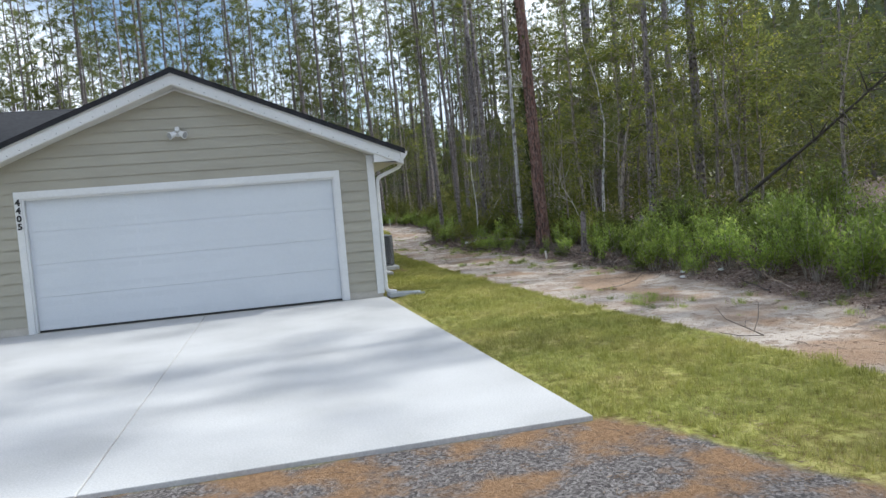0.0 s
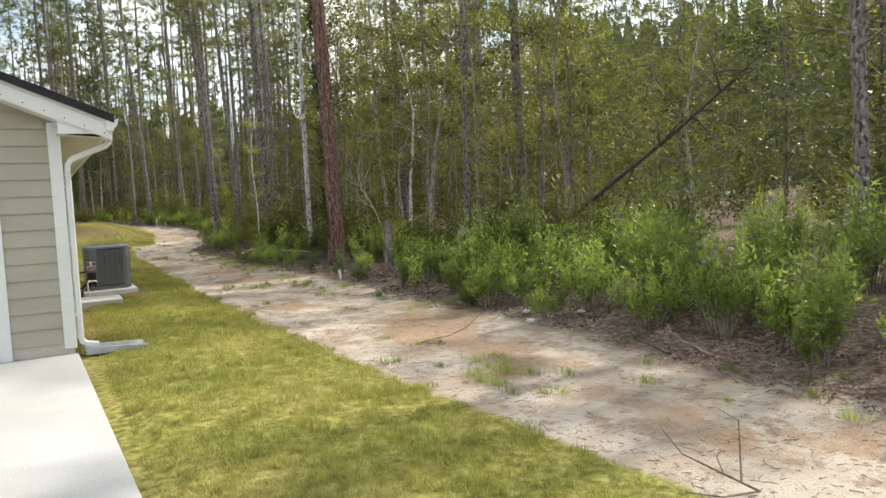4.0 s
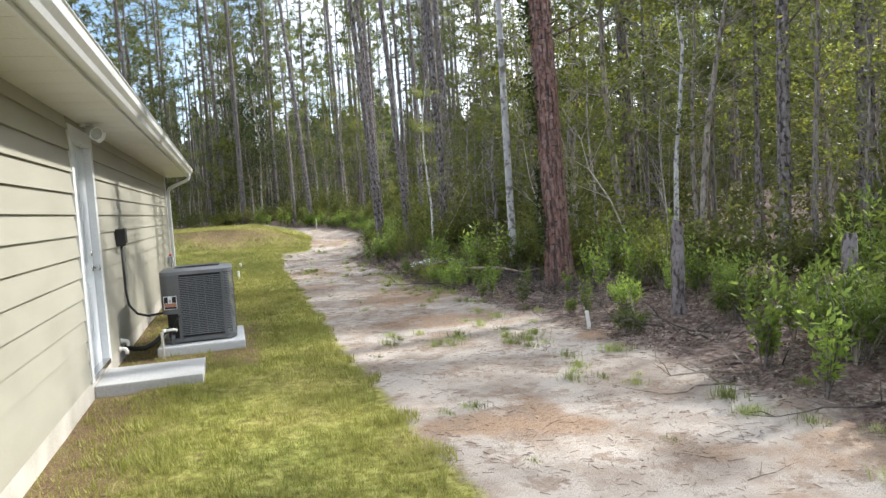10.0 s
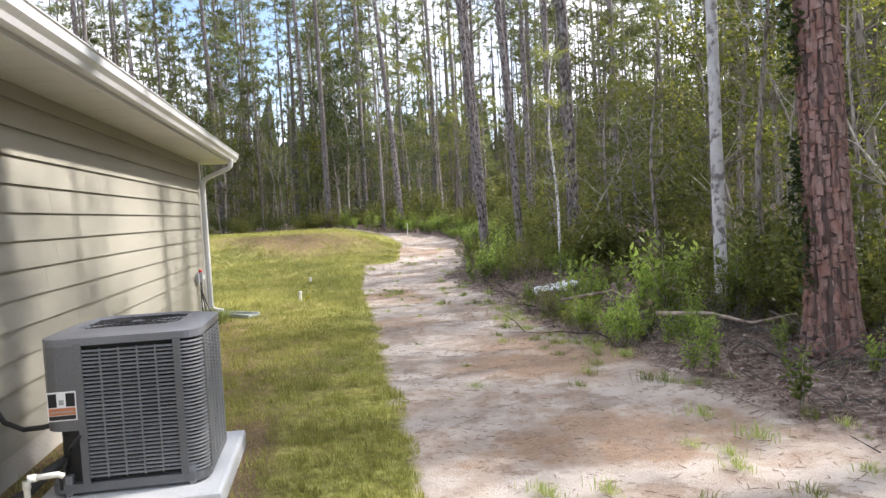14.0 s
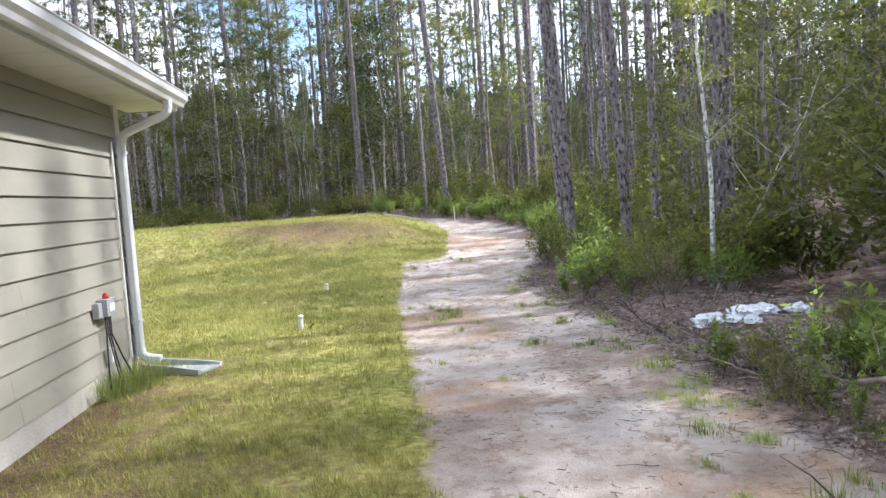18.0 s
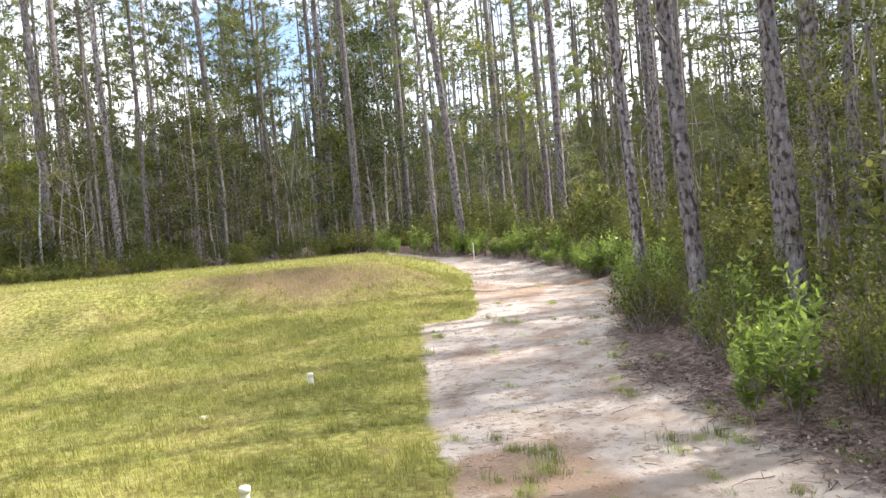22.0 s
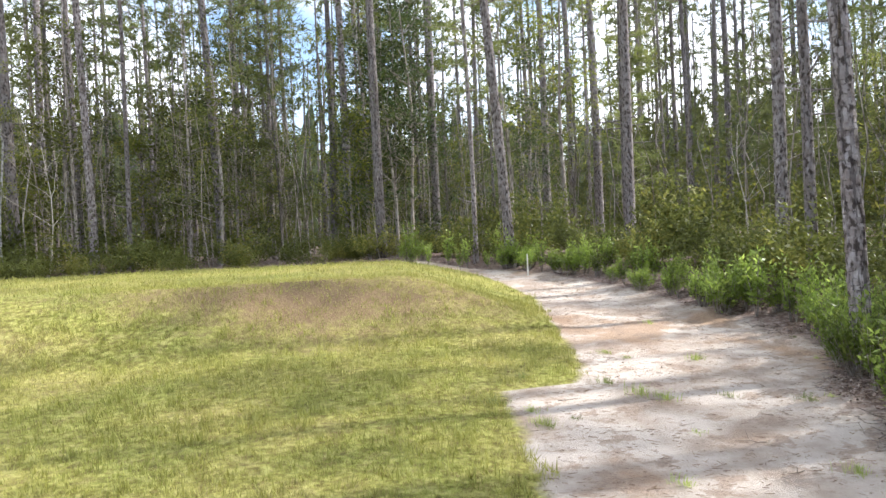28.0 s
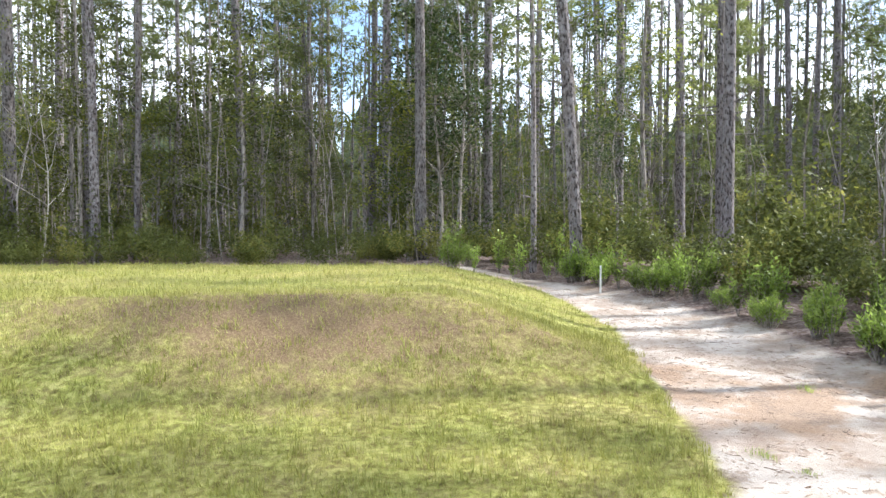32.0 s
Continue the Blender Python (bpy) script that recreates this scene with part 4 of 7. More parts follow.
# refrigerant hose from wall to unit
hose = thing("refrigerant_hose", "black insulated hose curving from the ground to the air conditioner", "hose")
part("hose", tube(bmesh.new(), [(0.02, 6.25, 0.06), (0.12, 6.15, 0.05), (0.25, 6.05, 0.06), (0.36, 6.02, 0.12), (0.44, 6.06, 0.2), (0.52, 6.10, 0.24)], 0.026, 10), RUBBER, hose, "", True)
part("cable", tube(bmesh.new(), [(0.62, 6.012, 0.38), (0.58, 5.995, 0.33), (0.55, 5.99, 0.26), (0.52, 5.995, 0.18), (0.515, 6.01, 0.12)], 0.009, 8), RUBBER, hose, "", True)

dis = thing("disconnect_box", "black electrical disconnect box on siding with a flexible whip", "electrical box", (0.013, 6.39, 1.17))
part("box", boxes((0, 0.085, -0.07, 0.075, 0, 0.19), bevel=0.006), RUBBER, dis)
part("cover", boxes((0.085, 0.102, -0.074, 0.079, 0.03, 0.198), bevel=0.004), RUBBER, dis)
pts = [(0.045, 0.0, 0.0), (0.045, -0.01, -0.25), (0.05, -0.03, -0.50), (0.075, -0.06, -0.66), (0.16, -0.12, -0.755), (0.28, -0.20, -0.78), (0.40, -0.27, -0.76), (0.50, -0.30, -0.74)]
part("whip", tube(bmesh.new(), pts, 0.0135, 10), RUBBER, dis, "black flexible conduit", True)

spig = thing("hose_spigot", "brass garden hose spigot on a beige mounting block", "spigot", (0.012, 0.98, 0.58))
spig.scale = (0.75, 0.75, 0.75)
part("mount", boxes((0, 0.018, -0.055, 0.055, -0.10, 0.07), bevel=0.004), SIDING, spig)
bm = bmesh.new()
tube(bm, [(0.018, 0, 0), (0.03, 0, 0), (0.06, 0, 0), (0.085, 0, -0.01), (0.105, 0, -0.045)], [0.026, 0.014, 0.016, 0.016, 0.018], 12)
tube(bm, [(0.06, 0, 0.0), (0.085, 0, 0.04)], 0.009, 8)
part("valve", bm, BRASS, spig, "", True)
bm = bmesh.new()
tube(bm, [(0.085 + 0.028 * math.cos(t) * 0.6, 0.028 * math.sin(t), 0.045 - 0.02 * math.cos(t)) for t in (2 * math.pi * k / 14 for k in range(15))], 0.006, 6, caps=False)
part("handle", bm, RUBBER, spig)

for y, z in ((5.86, 0.11), (6.02, 0.17)):
    d = thing("drain_outlet", "short white plastic drain elbow on the wall", "pipe", (0.0, y, z), "drain elbows")
    part("elbow", tube(bmesh.new(), [(-0.01, 0, 0), (0.05, 0, 0), (0.075, 0, -0.008), (0.085, 0, -0.03), (0.085, 0, -0.06)], 0.021, 12), PVC, d, "", True)
    part("collar", tube(bmesh.new(), [(0.008, 0, 0), (0.03, 0, 0)], 0.029, 12), PVC, d, "", True)
cond = thing("condensate_pipe", "bent white plastic drain pipe beside the air conditioner", "pipe", (0.45, 5.78, 0.0))
part("riser", tube(bmesh.new(), [(0, 0, -0.06), (0, 0, 0.22), (0.0, 0, 0.24)], 0.014, 12), PVC, cond, "", True)
part("elbow", tube(bmesh.new(), [(0, 0, 0.215), (0, 0, 0.25), (0.012, 0, 0.262), (0.045, 0, 0.264)], 0.018, 12), PVC, cond, "", True)
part("arm", tube(bmesh.new(), [(0.04, 0, 0.264), (0.13, 0.02, 0.264), (0.15, 0.03, 0.25)], 0.014, 12), PVC, cond, "", True)

alarm = thing("septic_alarm_box", "grey septic alarm box with red light and hanging cables", "control box", (0.013, 13.02, 0.57))
part("box", boxes((0, 0.09, -0.09, 0.08, 0, 0.14), bevel=0.008), GREYBOX, alarm)
part("side_box", boxes((0, 0.05, -0.17, -0.092, 0.0, 0.12), bevel=0.005), GREYBOX, alarm)
part("latch", boxes((0.09, 0.098, -0.06, 0.05, 0.04, 0.10), bevel=0.002), LABELW, alarm)
bm = bmesh.new()
tube(bm, [(0.05, 0.0, 0.138), (0.05, 0.0, 0.16), (0.05, 0.0, 0.178), (0.05, 0.0, 0.185)], [0.024, 0.024, 0.018, 0.006], 14)
part("beacon", bm, RED, alarm, "red alarm light", True)
for k, (dy, r, dx) in enumerate(((-0.05, 0.007, 0.05), (-0.01, 0.006, 0.11), (0.03, 0.007, 0.08), (0.06, 0.007, 0.15))):
    part("cable", tube(bmesh.new(), [(0.05, dy, 0.0), (0.05, dy, -0.15), (0.04 + dx * 0.4, dy * 2.0, -0.36), (0.03 + dx, dy * 3.2, -0.62)], r, 8), RUBBER, alarm, "", True)
part("junction", boxes((0.02, 0.06, 0.0, 0.05, -0.38, -0.26), bevel=0.008), LABELW, alarm)


def splash(at, turn, material, label):
    """A trough: wide at the outer end, with low walls."""
    bm = bmesh.new()
    L, w0, w1, h = 0.62, 0.13, 0.17, 0.075
    prof = lambda x, w, t: [(x, -w, 0), (x, -w, t), (x, -w + 0.03, t), (x, -w + 0.045, 0.02), (x, w - 0.045, 0.02), (x, w - 0.03, t), (x, w, t), (x, w, 0)]
    rings = [[bm.verts.new(p) for p in prof(*a)] for a in ((0, w0, h), (0.03, w0, h), (L * 0.6, w1 * 0.9, h * 0.8), (L, w1, h * 0.55))]
    for a, b in zip(rings, rings[1:]):
        for k in range(7):
            bm.faces.new((a[k], a[k + 1], b[k + 1], b[k]))
        bm.faces.new((a[7], a[0], b[0], b[7]))
    bm.faces.new(rings[0][::-1])
    bm.faces.new(rings[-1])
    bmesh.ops.recalc_face_normals(bm, faces=bm.faces)
    s = part("splash_block", bm, material)
    s.matrix_basis = pose(*at, 0, 0, turn)
    tagged(s, label, "splash block")


splash((0.10, 0.06, -0.03), 3, SPLASH, "grey splash block under the front downspout")
splash((0.16, 13.70, -0.03), -24, SPLASHG, "weathered greenish splash block under the rear downspout")

for x, y, h, lean in ((1.34, 15.26, 0.15, 4), (1.45, 18.75, 0.10, -3), (-2.6, 19.02, 0.2, 3), ):
    p = thing("pipe_stub", "short white plastic pipe standing in the lawn", "pipe", (x, y, height(x, y) - 0.08), "pipe stubs in the lawn")
    bm = tube(bmesh.new(), [(0, 0, 0), (lean * 0.002, 0, h + 0.08)], 0.028, 14, caps=False)
    tube(bm, [(lean * 0.002, 0, h + 0.08), (0, 0, 0.0)], 0.023, 14, caps=False)
    part("pipe", bm, PVC, p, "", True)
    part("cap", tube(bmesh.new(), [(lean * 0.002, 0, h + 0.055), (lean * 0.002, 0, h + 0.085), (lean * 0.002, 0, h + 0.09)], [0.032, 0.032, 0.026], 14), PVC, p, "", True)
flag = thing("warning_tag", "yellow and black plastic tag tilted beside a pipe stub", "tag", (1.42, 15.2, height(1.42, 15.2)))
YELLOW = mat("yellow_plastic", [(0.62, 0.50, 0.03), (0.72, 0.60, 0.06)], 20.0, 0.4, 0.05, 60)
bm = boxes((-0.018, 0.018, -0.002, 0.002, 0.0, 0.13), bevel=0.001)
for v in bm.verts:
    v.co = Matrix.Rotation(radians(48), 3, "Y") @ v.co
part("strip", bm, YELLOW, flag)
bm = boxes((-0.006, 0.006, -0.004, 0.004, 0.03, 0.10), bevel=0.001)
for v in bm.verts:
    v.co = Matrix.Rotation(radians(48), 3, "Y") @ v.co
part("stripe", bm, RUBBER, flag)
cap = thing("cleanout_cap", "small yellowed cleanout cap low in the grass", "cap", (0.6, 17.7, height(0.6, 17.7) - 0.02))
part("cap", tube(bmesh.new(), [(0, 0, 0), (0, 0, 0.04), (0, 0, 0.045)], [0.04, 0.04, 0.03], 14), mat("yellowed_plastic", [(0.55, 0.55, 0.32), (0.62, 0.62, 0.40)], 20.0, 0.5, 0.05, 60), cap, "", True)
stake = thing("marker_stake", "white painted marker stake at the edge of the woods", "stake", (4.86, 4.68, height(4.86, 4.68) - 0.05))
bm = boxes((-0.020, 0.020, -0.01, 0.01, 0, 0.26), bevel=0.003)
for v in bm.verts:
    v.co.x -= v.co.z * 0.12
part("post", bm, PVC, stake)
far_stake = thing("marker_stake", "thin white marker stake at the end of the track", "stake", (4.98, 30.5, height(4.98, 30.5) - 0.05))
part("post", boxes((-0.014, 0.014, -0.008, 0.008, 0, 0.5), bevel=0.002), PVC, far_stake)


def crumple(name, at, sx, sy, sz, seed, label):
    """A crumpled sheet: a lumpy low heap with folds."""
    bm = bmesh.new()
    bmesh.ops.create_icosphere(bm, subdivisions=4, radius=1.0)
    for v in bm.verts:
        q = v.co.copy()
        f = 1 + 0.45 * noise.noise(q * 2.1 + Vector((seed, 0, 0))) + 0.7 * abs(noise.noise(q * 3.3 + Vector((0, seed, 0)))) - 0.35 * abs(noise.noise(q * 7.1 + Vector((0, 0, seed)))) + 0.1 * noise.noise(q * 13)
        v.co = Vector((q.x * sx * f, q.y * sy * f, max(-0.05, q.z) * sz * f))
    ob = part(name, bm, BAG)
    ob.matrix_basis = pose(*at, 0, 0, seed * 40)
    return tagged(ob, label, "rubbish", "dumped plastic")


for k, (x, y, sx, sy, sz) in enumerate(((5.22, 13.3, 0.10, 0.07, 0.04), (5.5, 13.28, 0.09, 0.10, 0.05), (5.72, 13.3, 0.08, 0.07, 0.05), (5.25, 12.95, 0.07, 0.06, 0.03), (5.12, 13.15, 0.17, 0.13, 0.10), (5.38, 13.05, 0.11, 0.14, 0.09), (5.62, 13.12, 0.14, 0.11, 0.08), (5.86, 12.98, 0.12, 0.09, 0.07), (5.35, 12.82, 0.08, 0.07, 0.06))):
    crumple("plastic_sheet", (x, y, height(x, y) + 0.01), sx * 0.82, sy * 0.82, sz * 0.8, k + 1.3, "crumpled white plastic sheet dumped on leaf litter")
for k, (x, y) in enumerate(((4.80, -1.70), (5.30, -2.05), (5.1, -1.2), (5.2, 8.9))):
    crumple("litter_scrap", (x, y, height(x, y)), 0.05, 0.035, 0.03, k + 7.1, "small scrap of white rubbish on the ground")
tagged(bpy.data.objects["litter_scrap"], "pale scrap of rubbish among dry twigs", "rubbish")

# ---- trees ----
def trunk_mesh(name, h, r0, r1, material, sides=12, rings=14, wob=0.12, seed=0, plates=0.0, flare=0.35, limbs=0, limb_from=0.5):
    """A tapered stem that wanders a little, with a flared foot, stubs of dead limbs and, up close, plates of bark."""
    rg = random.Random(seed)
    verts, faces = [], []
    ph = rg.uniform(0, 9)
    zs = [h * (i / rings) ** (1.5 if plates else 1.15) for i in range(rings + 1)]
    for i, z in enumerate(zs):
        t = z / h
        r = (r0 + (r1 - r0) * t) * (1 + flare * math.exp(-z / (r0 * 2.2)))
        cx, cy = wob * math.sin(z * 0.23 + ph) * t, wob * math.cos(z * 0.19 + ph * 2) * t
        for k in range(sides):
            a = 2 * math.pi * k / sides
            rr = r * (1 + 0.05 * noise.noise((math.cos(a) * 1.5, math.sin(a) * 1.5, z * 0.6 + seed)))
            if plates:
                c = noise.cell(Vector((a * r0 * 9 + 0.5 * noise.noise((a * 2, z * 2, seed)), z * 2.6, seed)))
                rr += plates * (c - 0.5) + plates * 0.6 * noise.noise((math.cos(a) * 9 * r0 * 4, math.sin(a) * 9 * r0 * 4, z * 5))
            verts.append((cx + rr * math.cos(a), cy + rr * math.sin(a), z - 0.15 * (i == 0)))
    for i in range(rings):
        for k in range(sides):
            j = (k + 1) % sides
            faces.append((i * sides + k, i * sides + j, (i + 1) * sides + j, (i + 1) * sides + k))
    bm = bmesh.new()
    for k in range(limbs):
        z = h * rg.uniform(limb_from * 0.3, limb_from)
        a, L = rg.uniform(0, 6.28), rg.uniform(0.2, 1.3)
        t = z / h
        c = Vector((wob * math.sin(z * 0.23 + ph) * t, wob * math.cos(z * 0.19 + ph * 2) * t, z))
        d = Vector((math.cos(a), math.sin(a), rg.uniform(-0.1, 0.5)))
        tube(bm, [c, c + d * L * 0.5 + Vector((0, 0, -0.02)), c + d * L], [0.022, 0.014, 0.004], 5, caps=False)
    for v in bm.verts:
        v.index = len(verts)
        verts.append(tuple(v.co))
    faces += [tuple(v.index for v in f.verts) for f in bm.faces]
    bm.free()
    return smooth_mesh(arrays(name, verts, faces, material))


def bark_plates(name, h, r0, r1, top, material, wob, seed, flare, columns, length, proud):
    """Oblong flakes of bark, laid up the stem in uneven columns, each thicker in the middle and loose at its lower end."""
    ph = random.Random(seed).uniform(0, 9)
    rg = random.Random(seed + 1)
    verts, faces = [], []

    def on_stem(a, z, out):
        t = z / h
        r = (r0 + (r1 - r0) * t) * (1 + flare * math.exp(-z / (r0 * 2.2))) + out
        return (wob * math.sin(z * 0.23 + ph) * t + r * math.cos(a), wob * math.cos(z * 0.19 + ph * 2) * t + r * math.sin(a), z)
    for c in range(columns):
        z = rg.uniform(-0.1, 0.1)
        step = 2 * math.pi / columns
        while z < top:
            L = length * rg.choice((0.4, 0.7, 1.0, 1.0, 1.6)) * rg.uniform(0.8, 1.2)
            sway = 0.9 * step * noise.noise((c * 3.7, z * 1.6, seed))
            a0, a1 = c * step + sway + rg.uniform(-0.14, 0.12) * step, (c + 1) * step + sway - rg.uniform(-0.14, 0.12) * step
            if rg.random() < 0.25:
                a1 -= 0.3 * step
            e = proud * rg.uniform(0.5, 1.3)
            j = lambda: rg.uniform(-0.16, 0.16)
            ring = [(a0 + j() * step, z + j() * L), (a1 + j() * step, z + j() * L), (a1 + j() * step, z + L * (0.5 + j())), (a1 + j() * step, z + L + j() * L), (a0 + j() * step, z + L + j() * L), (a0 + j() * step, z + L * (0.5 + j()))]
            ma, mz = 0.5 * (a0 + a1), z + 0.5 * L
            i = len(verts)
            verts += [on_stem(a, q, -0.006) for a, q in ring]
            verts += [on_stem(ma + (a - ma) * 0.8, mz + (q - mz) * 0.88, e * (1.3 if q < mz else 0.8)) for a, q in ring]
            faces += [(i + k, i + (k + 1) % 6, i + 6 + (k + 1) % 6, i + 6 + k) for k in range(6)]
            faces.append(tuple(range(i + 6, i + 12)))
            z += L * 0.97
    return arrays(name, verts, faces, material)


def needle_crown(name, h, lo, spread, seed, boughs=38, tufts=9, blades=14, size=0.30):
    """Pine crown: boughs that rise from the stem's upper part, each with brushes of long needles."""
    rs = np.random.RandomState(seed)
    centres, axes, wood = [], [], bmesh.new()
    for b in range(boughs):
        z = h * (lo + (0.99 - lo) * ((b + rs.rand()) / boughs) ** 0.9)
        t = (z / h - lo) / (1 - lo)
        L = spread * (0.55 + 0.9 * t if t < 0.4 else 1.22 - 0.85 * t) * rs.uniform(0.6, 1.2)
        a = rs.uniform(0, 6.283)
        d = np.array([math.cos(a), math.sin(a), rs.uniform(-0.05, 0.5)])
        root = np.array([0, 0, z])
        tube(wood, [tuple(root + d * L * q + np.array([0, 0, -0.14 * L * q * q])) for q in (0, 0.5, 1.0)], [0.026, 0.016, 0.005], 3, caps=False)
        for k in range(tufts):
            q = rs.uniform(0.35, 1.08)
            side = rs.normal(0, 0.17 * L, 3) * (1, 1, 0.5)
            centres.append(root + d * L * q + (0, 0, -0.14 * L * q * q) + side)
            axes.append(d * 0.7 + side / (0.2 * L) * 0.4 + (0, 0, 0.35))
    me = islands(name, blades_round(np.array(centres), np.array(axes), blades, size, size * 0.046, rs), NEEDLE)
    extra = bmesh.new()
    extra.from_mesh(me)
    k = len(extra.faces)
    twigs = bpy.data.meshes.new("twigs")
    wood.to_mesh(twigs)
    wood.free()
    extra.from_mesh(twigs)
    extra.to_mesh(me)
    extra.free()
    bpy.data.meshes.remove(twigs)
    me.materials.append(THIN_BARK)
    me.polygons.foreach_set("material_index", [0] * k + [1] * (len(me.polygons) - k))
    return me


def leaf_cloud(name, seed, clusters, per, size, material, spread=0.35, flat=0.7, up=0.0, slim=0.27):
    """Leaves in clusters round given centres: pointed quads, each its own island."""
    rg = np.random.RandomState(seed)
    n = len(clusters) * per
    c = np.repeat(np.array(clusters, float), per, 0) + rg.normal(0, spread, (n, 3)) * (1, 1, flat)
    u = rg.normal(0, 1, (n, 3)) * (1, 1, 0.6) + (0, 0, up)
    u /= np.linalg.norm(u, axis=1)[:, None]
    v = np.cross(u, rg.normal(0, 1, (n, 3)) * 0.5 + (0, 0, 1.0))
    v /= np.linalg.norm(v, axis=1)[:, None] + 1e-6
    L = size * rg.uniform(0.6, 1.3, (n, 1))
    w = L * slim
    return islands(name, np.stack([c, c + u * L * 0.45 + v * w, c + u * L, c + u * L * 0.45 - v * w], 1), material)


def sapling_parts(h, seed, clusters, per, size, material, bark, crown_from=0.3, spread=0.36, reach=0.26):
    """An understorey tree: a thin crooked stem with side shoots, and leaves gathered round their ends."""
    rg = random.Random(seed)
    bm = bmesh.new()
    ph = rg.uniform(0, 6)
    stem = [Vector((0.12 * h * 0.3 * math.sin(1.7 * t * 3 + ph) * t, 0.12 * h * 0.3 * math.cos(2.1 * t * 3 + ph) * t, h * t)) for t in (0, 0.15, 0.3, 0.45, 0.6, 0.8, 1.0)]
    tube(bm, [stem[0] - Vector((0, 0, 0.2))] + stem[1:], [0.013 * h ** 0.75 * (1 - 0.85 * t) + 0.004 for t in (0, 0.15, 0.3, 0.45, 0.6, 0.8, 1.0)], 6, caps=False)
    ends = []
    for k in range(clusters):
        t = rg.uniform(crown_from, 1.0)
        i = min(5, int(t * 6))
        base = stem[i].lerp(stem[i + 1], 0.5)
        a, L = rg.uniform(0, 6.28), h * reach * rg.uniform(0.35, 1.1) * (1.2 - 0.7 * t)
        end = base + Vector((math.cos(a) * L, math.sin(a) * L, L * rg.uniform(0.2, 1.1)))
        tube(bm, [base, base.lerp(end, 0.55) + Vector((0, 0, 0.05 * L)), end], [0.008, 0.005, 0.002], 4, caps=False)
        ends += [end, base.lerp(end, 0.6)]
    stem_me = smooth_mesh(mesh_from(bm, "stem", bark))
    return stem_me, leaf_cloud("crown", seed, ends, per, size, material, spread, 0.45)


PINES = []
for k, (h, r, lo, sp, mt) in enumerate(((23, 0.135, 0.44, 2.3, PINE_BARK), (20, 0.105, 0.38, 2.0, PINE_BARK), (25, 0.155, 0.48, 2.6, PINE_BARK), (17, 0.08, 0.30, 1.7, PINE_BARK), (21, 0.095, 0.36, 2.0, PINE_BARK))):
    crown = needle_crown("crown", h, lo, sp, 11 + k)
    PINES.append((trunk_mesh("trunk", h, r, 0.03, mt, 10, 16, 0.2, k + 1, limbs=9, limb_from=lo), crown, h))

tree_rng = random.Random(3)


def pine(x, y, kind, lean=(0, 0), scale=1.0, label="tall straight pine with grey flaking bark and high crown", trunk=None):
    t = thing("pine_tree", label, "tree", (x, y, height(x, y)), "pine trees")
    t.matrix_basis = pose(x, y, height(x, y), lean[0], lean[1], tree_rng.uniform(0, 360)) if not any(lean) else Matrix.Translation((x, y, height(x, y))) @ Euler((radians(lean[0]), radians(lean[1]), 0)).to_matrix().to_4x4()
    t.scale = (scale, scale, scale)
    tm, cm, h = PINES[kind]
    shared("trunk", trunk or tm, t)
    shared("crown", cm, t)
    return t


YOUNG = []
for k, (h, r, lo, sp) in enumerate(((9.0, 0.045, 0.22, 1.5), (6.5, 0.035, 0.18, 1.25), (11.5, 0.055, 0.30, 1.6))):
    YOUNG.append((trunk_mesh("trunk", h, r, 0.01, PINE_BARK, 7, 9, 0.25, 80 + k), needle_crown("crown", h, lo, sp, 31 + k, boughs=30, tufts=9, blades=14, size=0.27)))


def young_pine(x, y, kind, scale=1.0):
    t = thing("young_pine", "young pine with soft light green needles under the tall pines", "tree", group="young pines")
    t.matrix_basis = Matrix.Translation((x, y, height(x, y))) @ Euler((0, 0, tree_rng.uniform(0, 6.28))).to_matrix().to_4x4()
    t.scale = (scale, scale, scale)
    shared("trunk", YOUNG[kind][0], t)
    shared("crown", YOUNG[kind][1], t)


SAPS = []
for k, (h, cl, per, size, mt, bk, cf, sp) in enumerate(((5.5, 40, 26, 0.075, LEAF, THIN_BARK, 0.3, 0.15), (7.5, 46, 28, 0.085, LEAF, THIN_BARK, 0.34, 0.18), (3.6, 28, 26, 0.055, LEAF, THIN_BARK, 0.2, 0.11),
                                                        (6.5, 60, 34, 0.085, DEEP, THIN_BARK, 0.12, 0.20), (9.0, 46, 25, 0.09, LEAF, WHITE_BARK, 0.42, 0.19), (4.5, 40, 30, 0.065, DEEP, THIN_BARK, 0.1, 0.15))):
    SAPS.append(sapling_parts(h, 40 + k, cl, per, size, mt, bk, cf, sp, reach=0.13 if bk is WHITE_BARK else 0.26))


def sapling(x, y, kind, scale=1.0, label="slender young broadleaf tree with small green leaves", lean=0):
    t = thing("young_tree", label, "tree", group="understorey trees")
    t.matrix_basis = Matrix.Translation((x, y, height(x, y))) @ Euler((radians(lean), 0, tree_rng.uniform(0, 6.28))).to_matrix().to_4x4()
    t.scale = (scale, scale, scale * tree_rng.uniform(0.9, 1.1))
    shared("stem", SAPS[kind][0], t)
    shared("crown", SAPS[kind][1], t)
    return t


